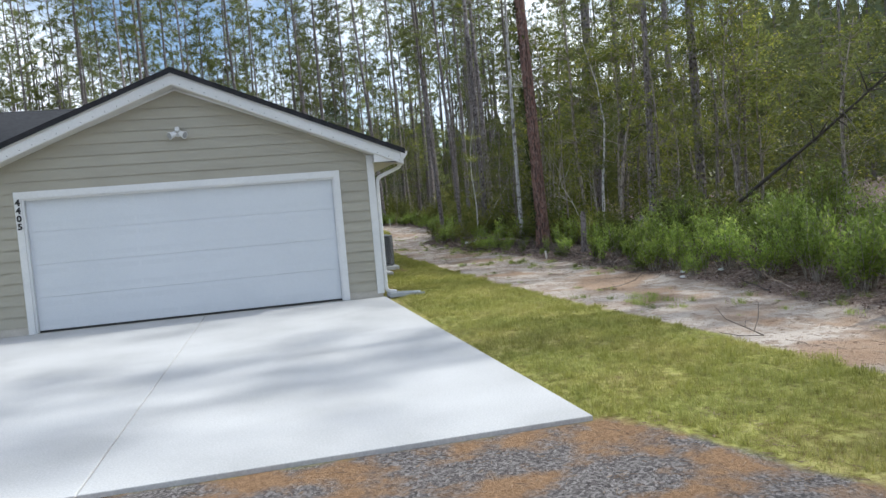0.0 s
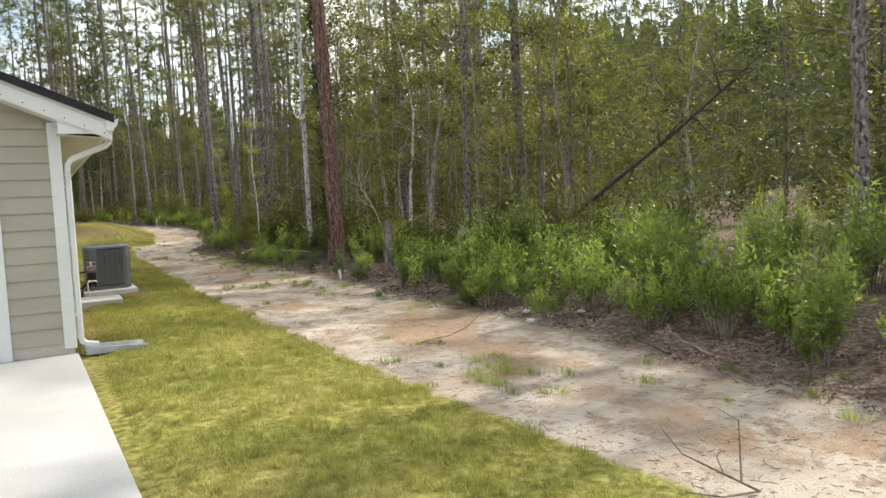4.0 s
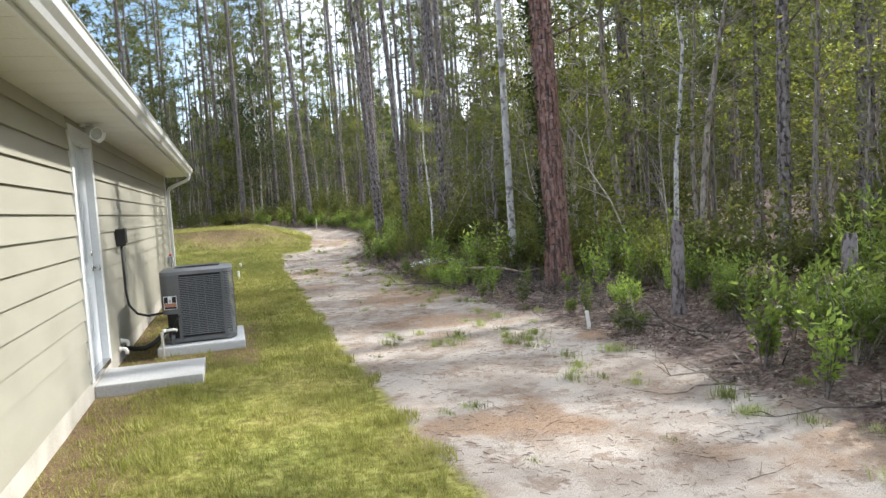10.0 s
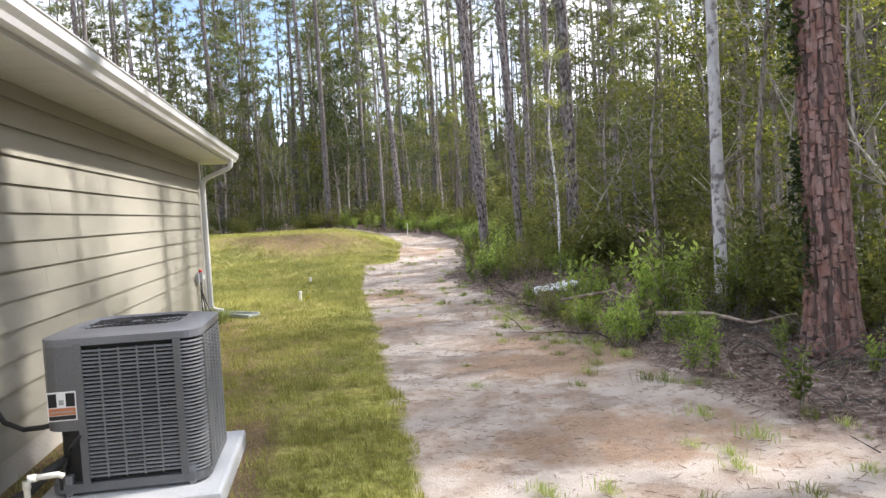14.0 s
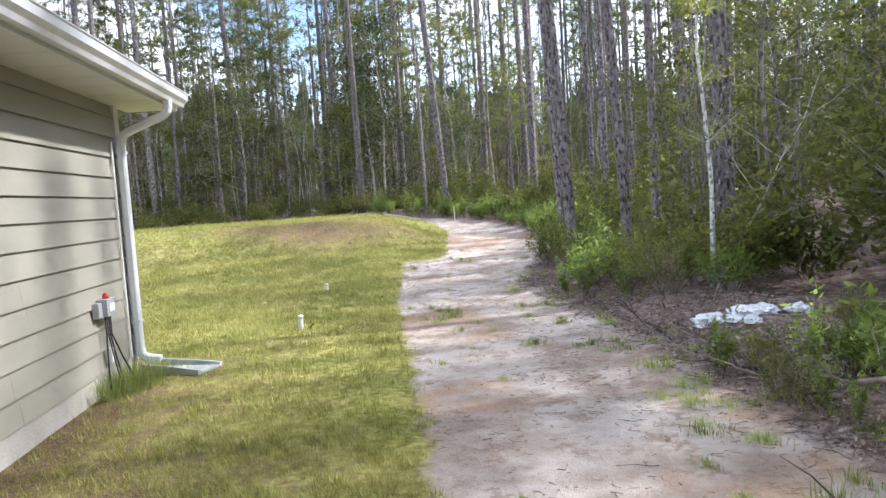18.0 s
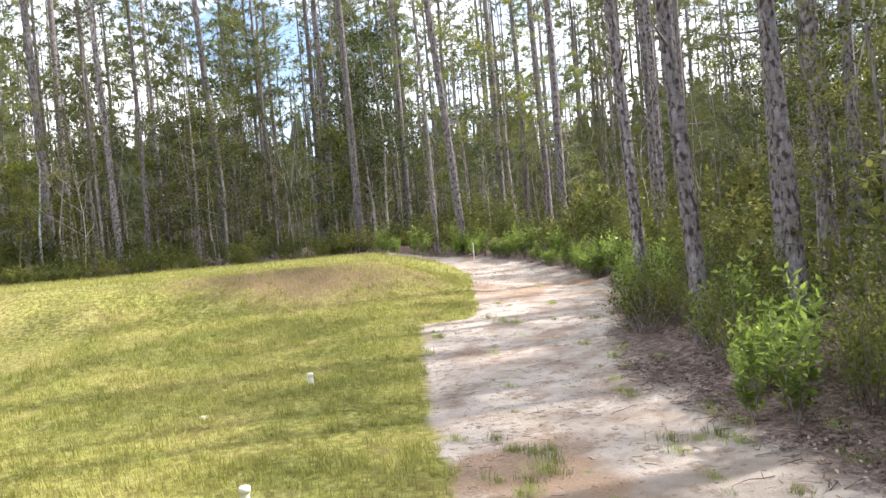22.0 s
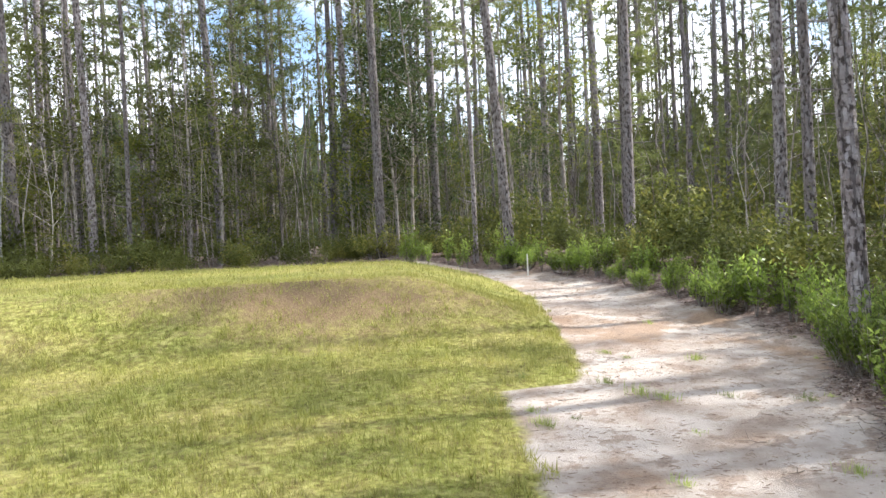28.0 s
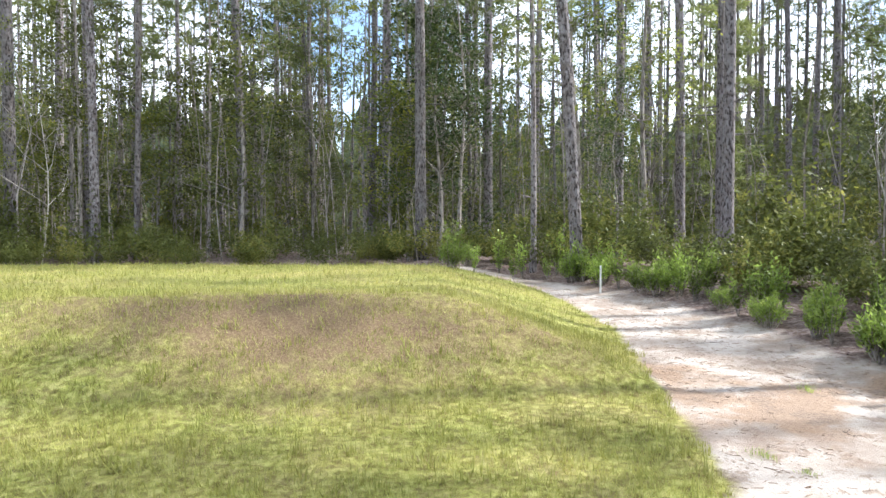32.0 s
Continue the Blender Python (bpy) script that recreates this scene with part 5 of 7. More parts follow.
SHRUBS = []
for k, (h, r, stems, per, size, mt) in enumerate(((1.1, 0.55, 34, 50, 0.078, BUSH), (0.8, 0.5, 30, 46, 0.07, BUSH), (1.5, 0.6, 34, 46, 0.085, BUSH), (0.55, 0.42, 26, 42, 0.064, BUSH), (1.3, 0.8, 40, 54, 0.062, LEAF), (0.9, 0.6, 32, 54, 0.055, LEAF))):
    rg = random.Random(70 + k)
    bm = bmesh.new()
    ends = []
    for s in range(stems):
        a, q, hh = rg.uniform(0, 6.28), r * math.sqrt(rg.random()), h * rg.uniform(0.55, 1.1)
        foot, tip = Vector((0.25 * q * math.cos(a), 0.25 * q * math.sin(a), -0.06)), Vector((q * math.cos(a), q * math.sin(a), hh * (1.1 - 0.4 * (q / r) ** 2)))
        mid = foot.lerp(tip, 0.5) + Vector((rg.uniform(-0.05, 0.05), rg.uniform(-0.05, 0.05), 0.08))
        tube(bm, [foot, mid, tip], [0.008, 0.006, 0.002], 4, caps=False)
        ends += [mid.lerp(tip, u) for u in (-0.3, 0.15, 0.5, 0.8, 1.0)]
    SHRUBS.append((mesh_from(bm, "branchwork", THIN_BARK), leaf_cloud("foliage", 90 + k, ends, per // 5 + 1, size * (1.25 if mt is BUSH else 1.0), mt, 0.034 * (1 + h * 0.4), 1.5, 0.75 if mt is BUSH else 0.35, 0.15 if mt is BUSH else 0.25)))

# a sprig: a few upright shoots with larger leaves set along them
rg = random.Random(88)
bm, ends = bmesh.new(), []
for s in range(7):
    a, hh = rg.uniform(0, 6.28), rg.uniform(0.45, 0.95)
    tip = Vector((0.16 * math.cos(a), 0.16 * math.sin(a), hh))
    tube(bm, [(0, 0, -0.05), tuple(tip * 0.5 + Vector((0.02, 0.01, 0.05))), tuple(tip)], [0.007, 0.005, 0.002], 5, caps=False)
    ends += [tip * q + Vector((0.02, 0.01, 0.05)) * (1 - abs(2 * q - 1)) for q in (0.3, 0.4, 0.5, 0.6, 0.7, 0.8, 0.9, 1.0)]
SHRUBS.append((mesh_from(bm, "branchwork", THIN_BARK), leaf_cloud("foliage", 97, ends, 5, 0.10, BUSH, 0.028, 1.0, 0.5, 0.2)))


def shrub(x, y, kind, scale=1.0, label="bushy green shrub with small bright leaves at the wood's edge"):
    t = thing("shrub", label, "shrub", group="shrubs at the edge of the woods")
    t.matrix_basis = Matrix.Translation((x, y, height(x, y))) @ Euler((0, 0, tree_rng.uniform(0, 6.28))).to_matrix().to_4x4()
    t.scale = (scale * tree_rng.uniform(0.85, 1.15), scale * tree_rng.uniform(0.85, 1.15), scale * tree_rng.uniform(0.85, 1.2))
    shared("branchwork", SHRUBS[kind][0], t)
    shared("foliage", SHRUBS[kind][1], t)
    return t


# trees that stand out, each with its own stem
BIG_RED = trunk_mesh("trunk", 22, 0.172, 0.05, DARK_BARK, 48, 90, 0.1, 21, plates=0.006, flare=0.5, limbs=6, limb_from=0.5)
red = pine(5.90, 7.55, 2, (-1.0, -1.3), label="stout pine with plated red-brown bark beside the track", trunk=BIG_RED)
ivy = leaf_cloud("ivy", 5, [((0.205 - 0.005 * z) * math.cos(q), (0.205 - 0.005 * z) * math.sin(q), z) for z in np.arange(0.5, 7.5, 0.09) for q in (2.75 + 0.35 * math.sin(z * 3), 3.15 + 0.3 * math.sin(z * 2 + 1)) if math.sin(z * 4.1 + q) > -0.5], 13, 0.075, DEEP, 0.045, 1.6)
shared("ivy", ivy, red)
shared("bark", bark_plates("bark", 22, 0.172, 0.05, 9.0, RED_BARK, 0.1, 21, 0.5, 20, 0.10, 0.013), red)
pale_stem = trunk_mesh("trunk", 11, 0.066, 0.02, WHITE_BARK, 14, 40, 0.12, 33, flare=0.25, limbs=12, limb_from=0.9)
pale = thing("pale_tree", "slender tree with pale whitish bark beside the red pine", "tree", (5.72, 8.92, height(5.72, 8.92)))
shared("trunk", pale_stem, pale)
shared("crown", leaf_cloud("crown", 61, [(0.9 * math.cos(k * 2.4), 0.9 * math.sin(k * 2.4), 6 + 0.13 * k) for k in range(36)], 16, 0.12, LEAF, 0.35), pale)
NEAR_PINE = trunk_mesh("trunk", 22, 0.112, 0.03, PINE_BARK, 28, 80, 0.15, 51, plates=0.005, flare=0.35, limbs=10, limb_from=0.5)
NEAR_THIN = trunk_mesh("trunk", 20, 0.085, 0.03, PINE_BARK, 24, 80, 0.15, 52, plates=0.004, flare=0.3, limbs=12, limb_from=0.5)
NEAR_PLATES = {id(NEAR_PINE): bark_plates("bark", 22, 0.112, 0.03, 8.0, PINE_BARK, 0.15, 51, 0.35, 12, 0.085, 0.010), id(NEAR_THIN): bark_plates("bark", 20, 0.085, 0.03, 8.0, PINE_BARK, 0.15, 52, 0.3, 10, 0.075, 0.008)}
KEY = [  # x, y, kind, scale, lean about x, lean about y, stem
    (6.50, 15.45, 0, 1.0, 0, -0.6, NEAR_PINE), (5.30, 17.95, 1, 0.95, 0, -2.6, NEAR_THIN), (5.98, 17.4, 1, 0.9, 0, -2.2, NEAR_THIN), (6.15, 21.6, 1, 1.0, 0, -2.0, NEAR_THIN),
    (7.67, 20.45, 4, 1.0, 0, 0, None), (8.26, 20.32, 0, 1.0, 0, -1, NEAR_PINE), (7.92, 25.1, 4, 0.9, 0, 0, NEAR_THIN), (9.25, 28.1, 2, 1.0, 0, 0.5, NEAR_PINE),
    (10.5, 29.2, 4, 1.0, 0, 0, None), (8.4, 33.65, 0, 1.05, 0, 0, None), (8.85, 35.1, 4, 1.0, 0, 0, None), (4.95, 32.1, 2, 1.0, 0, -3.4, NEAR_PINE), (1.0, 39.6, 0, 1.05, 0, 0, None), (0.4, 41.8, 0, 0.95, 0, 1, None),
    (-3.18, 40.04, 2, 1.0, 0, -1.5, None), (-6.21, 37.22, 0, 1.0, 0, -1, NEAR_PINE), (-2.67, 48.0, 1, 1.0, 0, 0, None), (-8.67, 37.85, 2, 1.1, 0, -0.5, None), (-9.5, 35.0, 2, 1.0, 0, -1.2, NEAR_PINE), (-6.8, 45.4, 1, 1.0, 0, 0, None),
    (-2.2, 45.5, 4, 1.0, 0, 0, None), (-5.42, 37.76, 3, 1.0, 0, 1, None), (9.0, 41.1, 0, 1.0, 0, 0, None), (9.35, 39.1, 2, 1.0, 0, 0, None), (4.3, 33.4, 3, 0.8, 0, 0, None), (7.4, 38.4, 0, 1.0, 0, 0, None), (8.1, 43.7, 1, 1.0, 0, 0, None),
    (13.2, 40.5, 1, 1.0, 0, 0, None), (14.8, 40.8, 0, 1.0, 0, 0, None), (-16.1, 38.0, 4, 1.0, 0, -1, None), (-18.1, 36.0, 0, 1.1, 0, -1, None), (-19.5, 35.0, 1, 1.1, 0, -1, None), (-23, 33.5, 2, 1.1, 0, -1, None),
    # (10.3, 6.2) has kind 4's lower crown, picked to keep sun off the side door
    (8.54, 5.95, 4, 1.0, 0, 2, NEAR_THIN), (10.3, 6.2, 4, 1.1, 0, 0, NEAR_PINE), (8.85, -3.3, 4, 1.0, 0, -2, NEAR_THIN), (10.0, -3.9, 4, 1.0, 0, -1, NEAR_THIN), (10.3, -4.6, 1, 1.0, 0, -1, NEAR_THIN),
    (12.4, 15.0, 0, 1.0, 0, 0, None), (14.4, 14.3, 2, 1.0, 0, 0, None)]
taken = [(5.85, 7.55), (5.72, 8.92)]
for x, y, kind, s, lx, ly, stem in KEY:
    tree = pine(x, y, kind, (lx, ly + 0.01), s, trunk=stem, label="tall pine with grey-brown plated bark and high crown" if stem else "tall straight pine with grey flaking bark and high crown")
    if stem:
        shared("bark", NEAR_PLATES[id(stem)], tree)
    taken.append((x, y))


rg = random.Random(17)
count = 0
tries = 0
while count < 115 and tries < 6000:
    tries += 1
    x, y = rg.uniform(-42, 34), rg.uniform(-16, 70)
    ok = (x > lerp(y, WOOD_EDGE) + 2.0 and y < 37 and x < 22 and (x < 12 or rg.random() < 0.22)) or (y > 37.5 and x > -36 and (x < 12 or y > 41)) or (x < -21 and y > 27)
    if not ok or min((x - a) ** 2 + (y - b) ** 2 for a, b in taken) < (9.0 if x > 4 and y < 40 else 4.5):
        continue
    taken.append((x, y))
    pine(x, y, rg.randrange(5), (0, 0), rg.uniform(0.8, 1.12))
    count += 1

# fallen dead stem, leaning into the woods
log = thing("fallen_log", "dark dead tree trunk leaning up out of the shrubs", "log", (0, 0, 0))
LA, LB = Vector((8.05, 3.13, 0.10)), Vector((11.07, -0.26, 3.78))
part("stem", tube(bmesh.new(), [LA.lerp(LB, q) + Vector((0, 0, 0.05 * math.sin(7 * q))) for q in (0, 0.2, 0.4, 0.6, 0.8, 1)], [0.055, 0.05, 0.042, 0.032, 0.022, 0.01], 10), DARKWOOD, log, "", True)
bm = bmesh.new()
for k in range(16):
    p = LA.lerp(LB, rg.uniform(0.45, 1.0))
    d = Vector((rg.uniform(-0.6, 0.8), rg.uniform(-1, 0.6), rg.uniform(-0.6, 0.9)))
    L = rg.uniform(0.4, 1.2)
    tube(bm, [p, p + d * L * 0.5, p + d * L + Vector((0, 0, -0.1))], [0.02, 0.012, 0.003], 5, caps=False)
part("branching", bm, DARKWOOD, log)

# understorey
for x, y, k, s in ((7.7, 7.15, 4, 0.7), (7.0, 10.2, 1, 0.8), (7.4, 11.6, 0, 0.8), (8.2, 12.6, 1, 1.0), (8.6, 14.0, 0, 0.9), (8.6, 4.6, 0, 0.7), (9.6, 3.6, 1, 0.8), (10.6, 1.0, 0, 0.9),
                   (7.8, 19.3, 2, 0.9), (7.6, 18.4, 0, 0.8), (3.0, 37.0, 3, 1.15), (2.0, 37.8, 3, 1.1), (2.6, 38.5, 3, 1.2), (2.5, 37.2, 5, 1.3), (-8.65, 37.0, 4, 0.75), (5.95, 14.75, 4, 0.45), (5.9, 33.0, 5, 0.7)):
    sapling(x, y, k, s)
count = 0
THICKET = []
for k, (h, r, mt) in enumerate(((7.5, 1.5, LEAF), (5.5, 1.3, UNDER), (9.5, 1.6, UNDER), (4.2, 1.2, LEAF))):
    rt = np.random.RandomState(60 + k)
    bm, ends = bmesh.new(), []
    tube(bm, [(0, 0, -0.2), (0.1, 0.05, h * 0.4), (-0.05, 0.1, h * 0.75), (0.0, 0.0, h)], [0.055, 0.045, 0.028, 0.008], 6, caps=False)
    for b in range(26):
        z = h * rt.uniform(0.22, 1.0)
        q, a = r * rt.uniform(0.3, 1.0) * (1.15 - 0.65 * z / h), rt.uniform(0, 6.283)
        end = (q * math.cos(a), q * math.sin(a), z + 0.25 * q)
        tube(bm, [(0, 0, z - 0.15), (end[0] * 0.5, end[1] * 0.5, z + 0.05), end], [0.014, 0.009, 0.003], 4, caps=False)
        ends += [end, (end[0] * 0.65, end[1] * 0.65, z + 0.1)]
    THICKET.append((mesh_from(bm, "stem", THIN_BARK), islands("crown", leaves_round(np.array(ends), 40, 0.10, 0.24, rt, 0.27, 0.45), mt)))


def thicket_tree(x, y, kind, scale=1.0):
    t = thing("broadleaf_tree", "bushy broadleaf tree with olive green leaves among the pines", "tree", group="broadleaf trees in the woods")
    t.matrix_basis = Matrix.Translation((x, y, height(x, y))) @ Euler((0, 0, tree_rng.uniform(0, 6.28))).to_matrix().to_4x4()
    t.scale = (scale, scale, scale)
    shared("stem", THICKET[kind][0], t)
    shared("crown", THICKET[kind][1], t)


rt = random.Random(91)
for k in range(64):      # behind the bank
    thicket_tree(rt.uniform(-24, 7) if k % 4 else rt.uniform(-34, 12), rt.uniform(37.2, 43) if k % 3 else rt.uniform(43, 52), rt.randrange(4), rt.uniform(0.75, 1.2))
for k in range(34):      # past the end of the bank
    thicket_tree(rt.uniform(-46, -17), rt.uniform(35, 54), rt.randrange(4), rt.uniform(0.9, 1.4))
for k in range(20):      # beyond the end of the track and along the side
    y = rt.uniform(14, 38)
    thicket_tree(max(7.5, lerp(y, WOOD_EDGE) + 2.6) + rt.uniform(4, 13), y, rt.randrange(4), rt.uniform(0.7, 1.1))
for k in range(20):      # a leafy screen some metres behind the shrubs
    y = rg.uniform(-9, 14)
    sapling(lerp(y, WOOD_EDGE) + rg.uniform(3.6, 7.5), y, rg.choice((0, 1, 2, 0, 1)), rg.uniform(0.75, 1.2), lean=rg.uniform(-6, 6))
while count < 70:
    x, y = rg.uniform(-40, 26), rg.uniform(-14, 56)
    if not ((x > lerp(y, WOOD_EDGE) + (7.5 if y < 14 else 5.0) and y < 37 and x < 20) or (y > 37.6 and x > -34) or (x < -22 and y > 28)):
        continue
    sapling(x, y, rg.choice((0, 1, 1, 3, 1, 5, 3, 0)), rg.uniform(0.8, 1.3), lean=rg.uniform(-5, 5))
    count += 1

for x, y, k, s in ((8.9, 9.9, 0, 0.9), (9.8, 8.0, 2, 0.9), (10.9, 5.0, 0, 1.0), (10.2, 12.8, 1, 1.0), (11.5, 2.2, 2, 0.9), (12.4, -1.2, 0, 1.0), (10.6, -2.4, 1, 1.0), (9.2, 18.6, 1, 1.0), (10.2, 23.6, 0, 1.0), (12.0, 27.5, 2, 1.0), (11.6, 31.8, 0, 1.0),
                   (9.6, 36.6, 1, 1.0), (6.2, 41.0, 2, 1.0), (-1.4, 41.5, 0, 1.0), (-4.9, 44.0, 2, 1.0), (-11.5, 41.0, 0, 1.0), (-16.0, 42.0, 2, 1.0), (3.9, 44.8, 2, 1.1), (-7.8, 47.0, 2, 1.0), (13.6, 9.0, 2, 1.1), (14.2, 18.5, 2, 1.0), (13.8, 22.4, 0, 1.0)):
    young_pine(x, y, k, s)
for k in range(34):
    x, y = (rg.uniform(12, 26), rg.uniform(-12, 38)) if k % 2 else (rg.uniform(-34, 14), rg.uniform(44, 62))
    young_pine(x, y, rg.randrange(3), rg.uniform(0.9, 1.4))


def bare_tree(x, y, h, lean, seed, label="crooked bare young tree with pale bark and thin branches"):
    """A thin pale stem that bends, forks and carries a few leafless twigs."""
    r = random.Random(seed)
    t = thing("bare_tree", label, "tree", (x, y, height(x, y)), "bare young trees")
    bm = bmesh.new()

    def limb(p, d, L, rad, depth):
        pts = [p]
        for i in range(5):
            d = (d + Vector((r.gauss(0, 0.16), r.gauss(0, 0.16), r.gauss(0.03, 0.08)))).normalized()
            pts.append(pts[-1] + d * L / 5)
        tube(bm, pts, [rad * (1 - 0.15 * i) for i in range(6)], 7 if depth == 0 else 5, caps=False)
        if depth < 2:
            for i in range(2, 6):
                for j in range(2 if depth == 0 else 1):
                    q = Vector((r.gauss(0, 1), r.gauss(0, 1), r.uniform(0.1, 0.9))).normalized()
                    limb(pts[i], (d * 0.5 + q).normalized(), L * r.uniform(0.2, 0.42), rad * (0.62 - 0.08 * i), depth + 1)
    limb(Vector((0, 0, -0.1)), Vector((lean[0], lean[1], 1)).normalized(), h, 0.0035 * h + 0.006, 0)
    part("stem", bm, PALE_TWIG_BARK, t, "", True)


for k, (x, y, h, lean) in enumerate(((7.35, 6.9, 2.6, (0.15, 0.1)), (7.6, 7.9, 3.4, (-0.1, 0.1)), (-7.23, 36.52, 4.0, (-0.03, 0)), (6.05, 14.6, 2.9, (-0.12, 0)), (9.9, 30.6, 3.4, (0.1, 0.1)), (6.9, 9.2, 2.2, (0.4, 0.2)), (-12.2, 37.4, 4.0, (0.2, 0)), (7.2, 11.2, 3.0, (0.2, 0.1)))):
    bare_tree(x, y, h, lean, 300 + k)

# shrubs along the edge
for x, y, k, s in ((5.3, 1.7, 1, 1.05), (5.6, 1.0, 0, 0.85), (5.2, 0.8, 1, 0.9), (5.5, 0.2, 1, 1.0), (6.2, 1.6, 0, 0.95), (6.6, 0.9, 0, 1.0), (6.0, 2.4, 1, 1.1), (5.5, 2.0, 1, 0.95), (6.2, 3.9, 0, 0.9), (6.9, 2.2, 0, 1.0), (7.3, 3.2, 0, 1.1), (7.4, 1.2, 0, 1.1), (7.7, 0.0, 0, 1.2), (5.3, -0.7, 1, 0.9), (5.4, -2.0, 1, 0.9), (5.3, -3.1, 1, 0.9), (5.0, 4.1, 3, 0.7), (5.9, 3.4, 5, 0.7), (6.1, -0.6, 0, 1.0), (5.9, -1.4, 0, 0.9), (6.3, -2.2, 0, 1.0), (5.8, -2.9, 1, 1.0),
                   (5.6, -3.8, 0, 1.0), (6.2, -4.4, 0, 1.0), (5.4, -4.9, 0, 0.9), (5.9, -5.8, 0, 1.0), (5.3, -6.6, 0, 1.0), (6.2, -7.2, 2, 0.8), (5.6, -8.2, 0, 1.0), (6.8, 0.2, 0, 1.1), (7.0, -1.4, 0, 1.2), (7.1, -3.2, 2, 0.8), (7.2, -5.0, 2, 0.8), (7.3, -7.0, 2, 0.8),
                   (6.5, 6.3, 5, 0.8), (6.5, 8.3, 5, 0.8), (6.3, 9.8, 4, 0.7), (5.9, 14.3, 3, 0.9), (5.5, 14.9, 5, 0.8), (5.2, 15.5, 5, 0.85), (5.7, 16.1, 4, 0.7), (5.0, 16.4, 3, 0.9),
                   (5.1, 17.0, 5, 0.8), (5.6, 18.6, 4, 0.7), (5.3, 19.4, 5, 0.9), (6.2, 17.9, 4, 0.8), (6.6, 16.7, 4, 0.9), (6.3, 19.4, 4, 0.8), (5.9, 20.0, 4, 0.8), (5.9, 21.3, 1, 0.8), (6.6, 21.2, 4, 0.8), (6.5, 22.5, 0, 0.8)):
    shrub(x, y, k, s * (rg.uniform(0.7, 1.0) if y < -1.5 else rg.uniform(0.55, 0.9) if y < 4.6 else 0.85))
for k in range(92):      # the low bright band beside the end of the track
    y = rg.uniform(21.6, 32.0)
    shrub(lerp(y, WOOD_EDGE) + 0.05 + abs(rg.gauss(0, 0.55)), y, rg.choice((3, 6, 6)), rg.uniform(0.5, 0.8), "low bright green shrub in a band beside the track")
count = 0
low = []
while count < 220:
    x, y = rg.uniform(-34, 24), rg.uniform(-14, 50)
    if not ((x > lerp(y, WOOD_EDGE) + 1.9 and y < 35) or (y > 35.8 and x > -30)):
        continue
    low.append((x, y, rg.choice((2, 4, 4, 5, 2)), rg.uniform(0.8, 1.5)))
    count += 1


for k in range(80):      # dull bushes behind the bright band, and where the track ends
    y = rg.uniform(21, 35)
    low.append((lerp(y, WOOD_EDGE) + rg.uniform(1.0, 3.4), y, rg.choice((4, 5, 5)), rg.uniform(0.6, 1.0)))
for k in range(90):
    low.append((rg.uniform(-21, 6), rg.uniform(34.7, 37.0), rg.choice((4, 5, 5)), rg.uniform(0.5, 0.8)))
for k in range(40):
    low.append((rg.uniform(9.2, 16), rg.uniform(23, 37), rg.choice((4, 5, 5)), rg.uniform(0.5, 0.85)))
for k in range(110):
    low.append((rg.uniform(-30, 9), rg.uniform(36.0, 44), rg.choice((4, 5, 5)), rg.uniform(0.4, 1.1)))
for k in range(44):      # low growth along the woods behind the bank
    x = rg.uniform(-20, 4)
    low.append((x, 35.2 + abs(rg.gauss(0, 0.8)) - 0.2 * max(0, x), rg.choice((5, 3, 5)), rg.uniform(0.6, 1.2)))
for k in range(60):      # dark brush past the end of the bank
    low.append((rg.uniform(-34, -14.6), rg.uniform(27, 37), rg.choice((4, 5, 2)), rg.uniform(0.9, 1.7)))
for k in range(34):      # thick growth beside the start of the track
    shrub(rg.uniform(6.4, 10.5), rg.uniform(-9.5, 2.5), rg.choice((0, 2, 4, 4, 2)), rg.uniform(0.55, 0.9), "tall leafy green shrub in the thick growth beside the track")
for k in range(14):      # where the track runs into the woods
    shrub(rg.uniform(2.4, 4.9), rg.uniform(31.8, 33.8), rg.choice((3, 6, 6)), rg.uniform(0.5, 0.85), "bright green plant where the track runs into the woods")
for k in range(26):      # leafy growth round the foot of the red pine
    shrub(rg.uniform(6.2, 7.8), rg.choice((rg.uniform(5.2, 6.9), rg.uniform(8.2, 10.5))), rg.choice((5, 6, 6, 5)), rg.uniform(0.55, 0.95), "bright leafy shrub beside the brush pile")
for k in range(70):      # leafy growth behind the litter
    y = rg.uniform(4.5, 24)
    low.append((lerp(y, WOOD_EDGE) + rg.uniform(1.6, 4.2), y, rg.choice((4, 5, 0, 1, 5)), rg.uniform(0.6, 0.95)))
for x, y, k, s in ((7.3, 9.0, 0, 0.7), (7.9, 10.9, 2, 1.1), (7.0, 13.0, 2, 1.1), (7.5, 16.2, 2, 1.2), (7.3, 19.0, 2, 1.0), (8.8, 8.2, 1, 0.8), (9.4, 11.4, 1, 0.9), (9.6, 15.6, 0, 1.0)):
    sapling(x, y, k, s)

# undergrowth deeper in the woods: the shrubs' own leaves, thinned out and joined
def undergrowth():
    rs = np.random.RandomState(12)
    out = []
    for x, y, k, sc in low:
        me = SHRUBS[k][1]
        co = np.empty(len(me.vertices) * 3)
        me.vertices.foreach_get("co", co)
        q = co.reshape(-1, 4, 3)
        q = q[rs.rand(len(q)) < 0.42]
        mid = q.mean(1, keepdims=True)
        q = mid + (q - mid) * 1.5
        a = rs.uniform(0, 6.283)
        rot = np.array([[math.cos(a), -math.sin(a), 0], [math.sin(a), math.cos(a), 0], [0, 0, 1]])
        out.append((q @ rot.T) * sc + (x, y, height(x, y)))
    tagged(new("undergrowth", islands("undergrowth", np.concatenate(out), UNDER)), "loose dark green shrubs under the trees", "undergrowth", kind="stuff")


undergrowth()


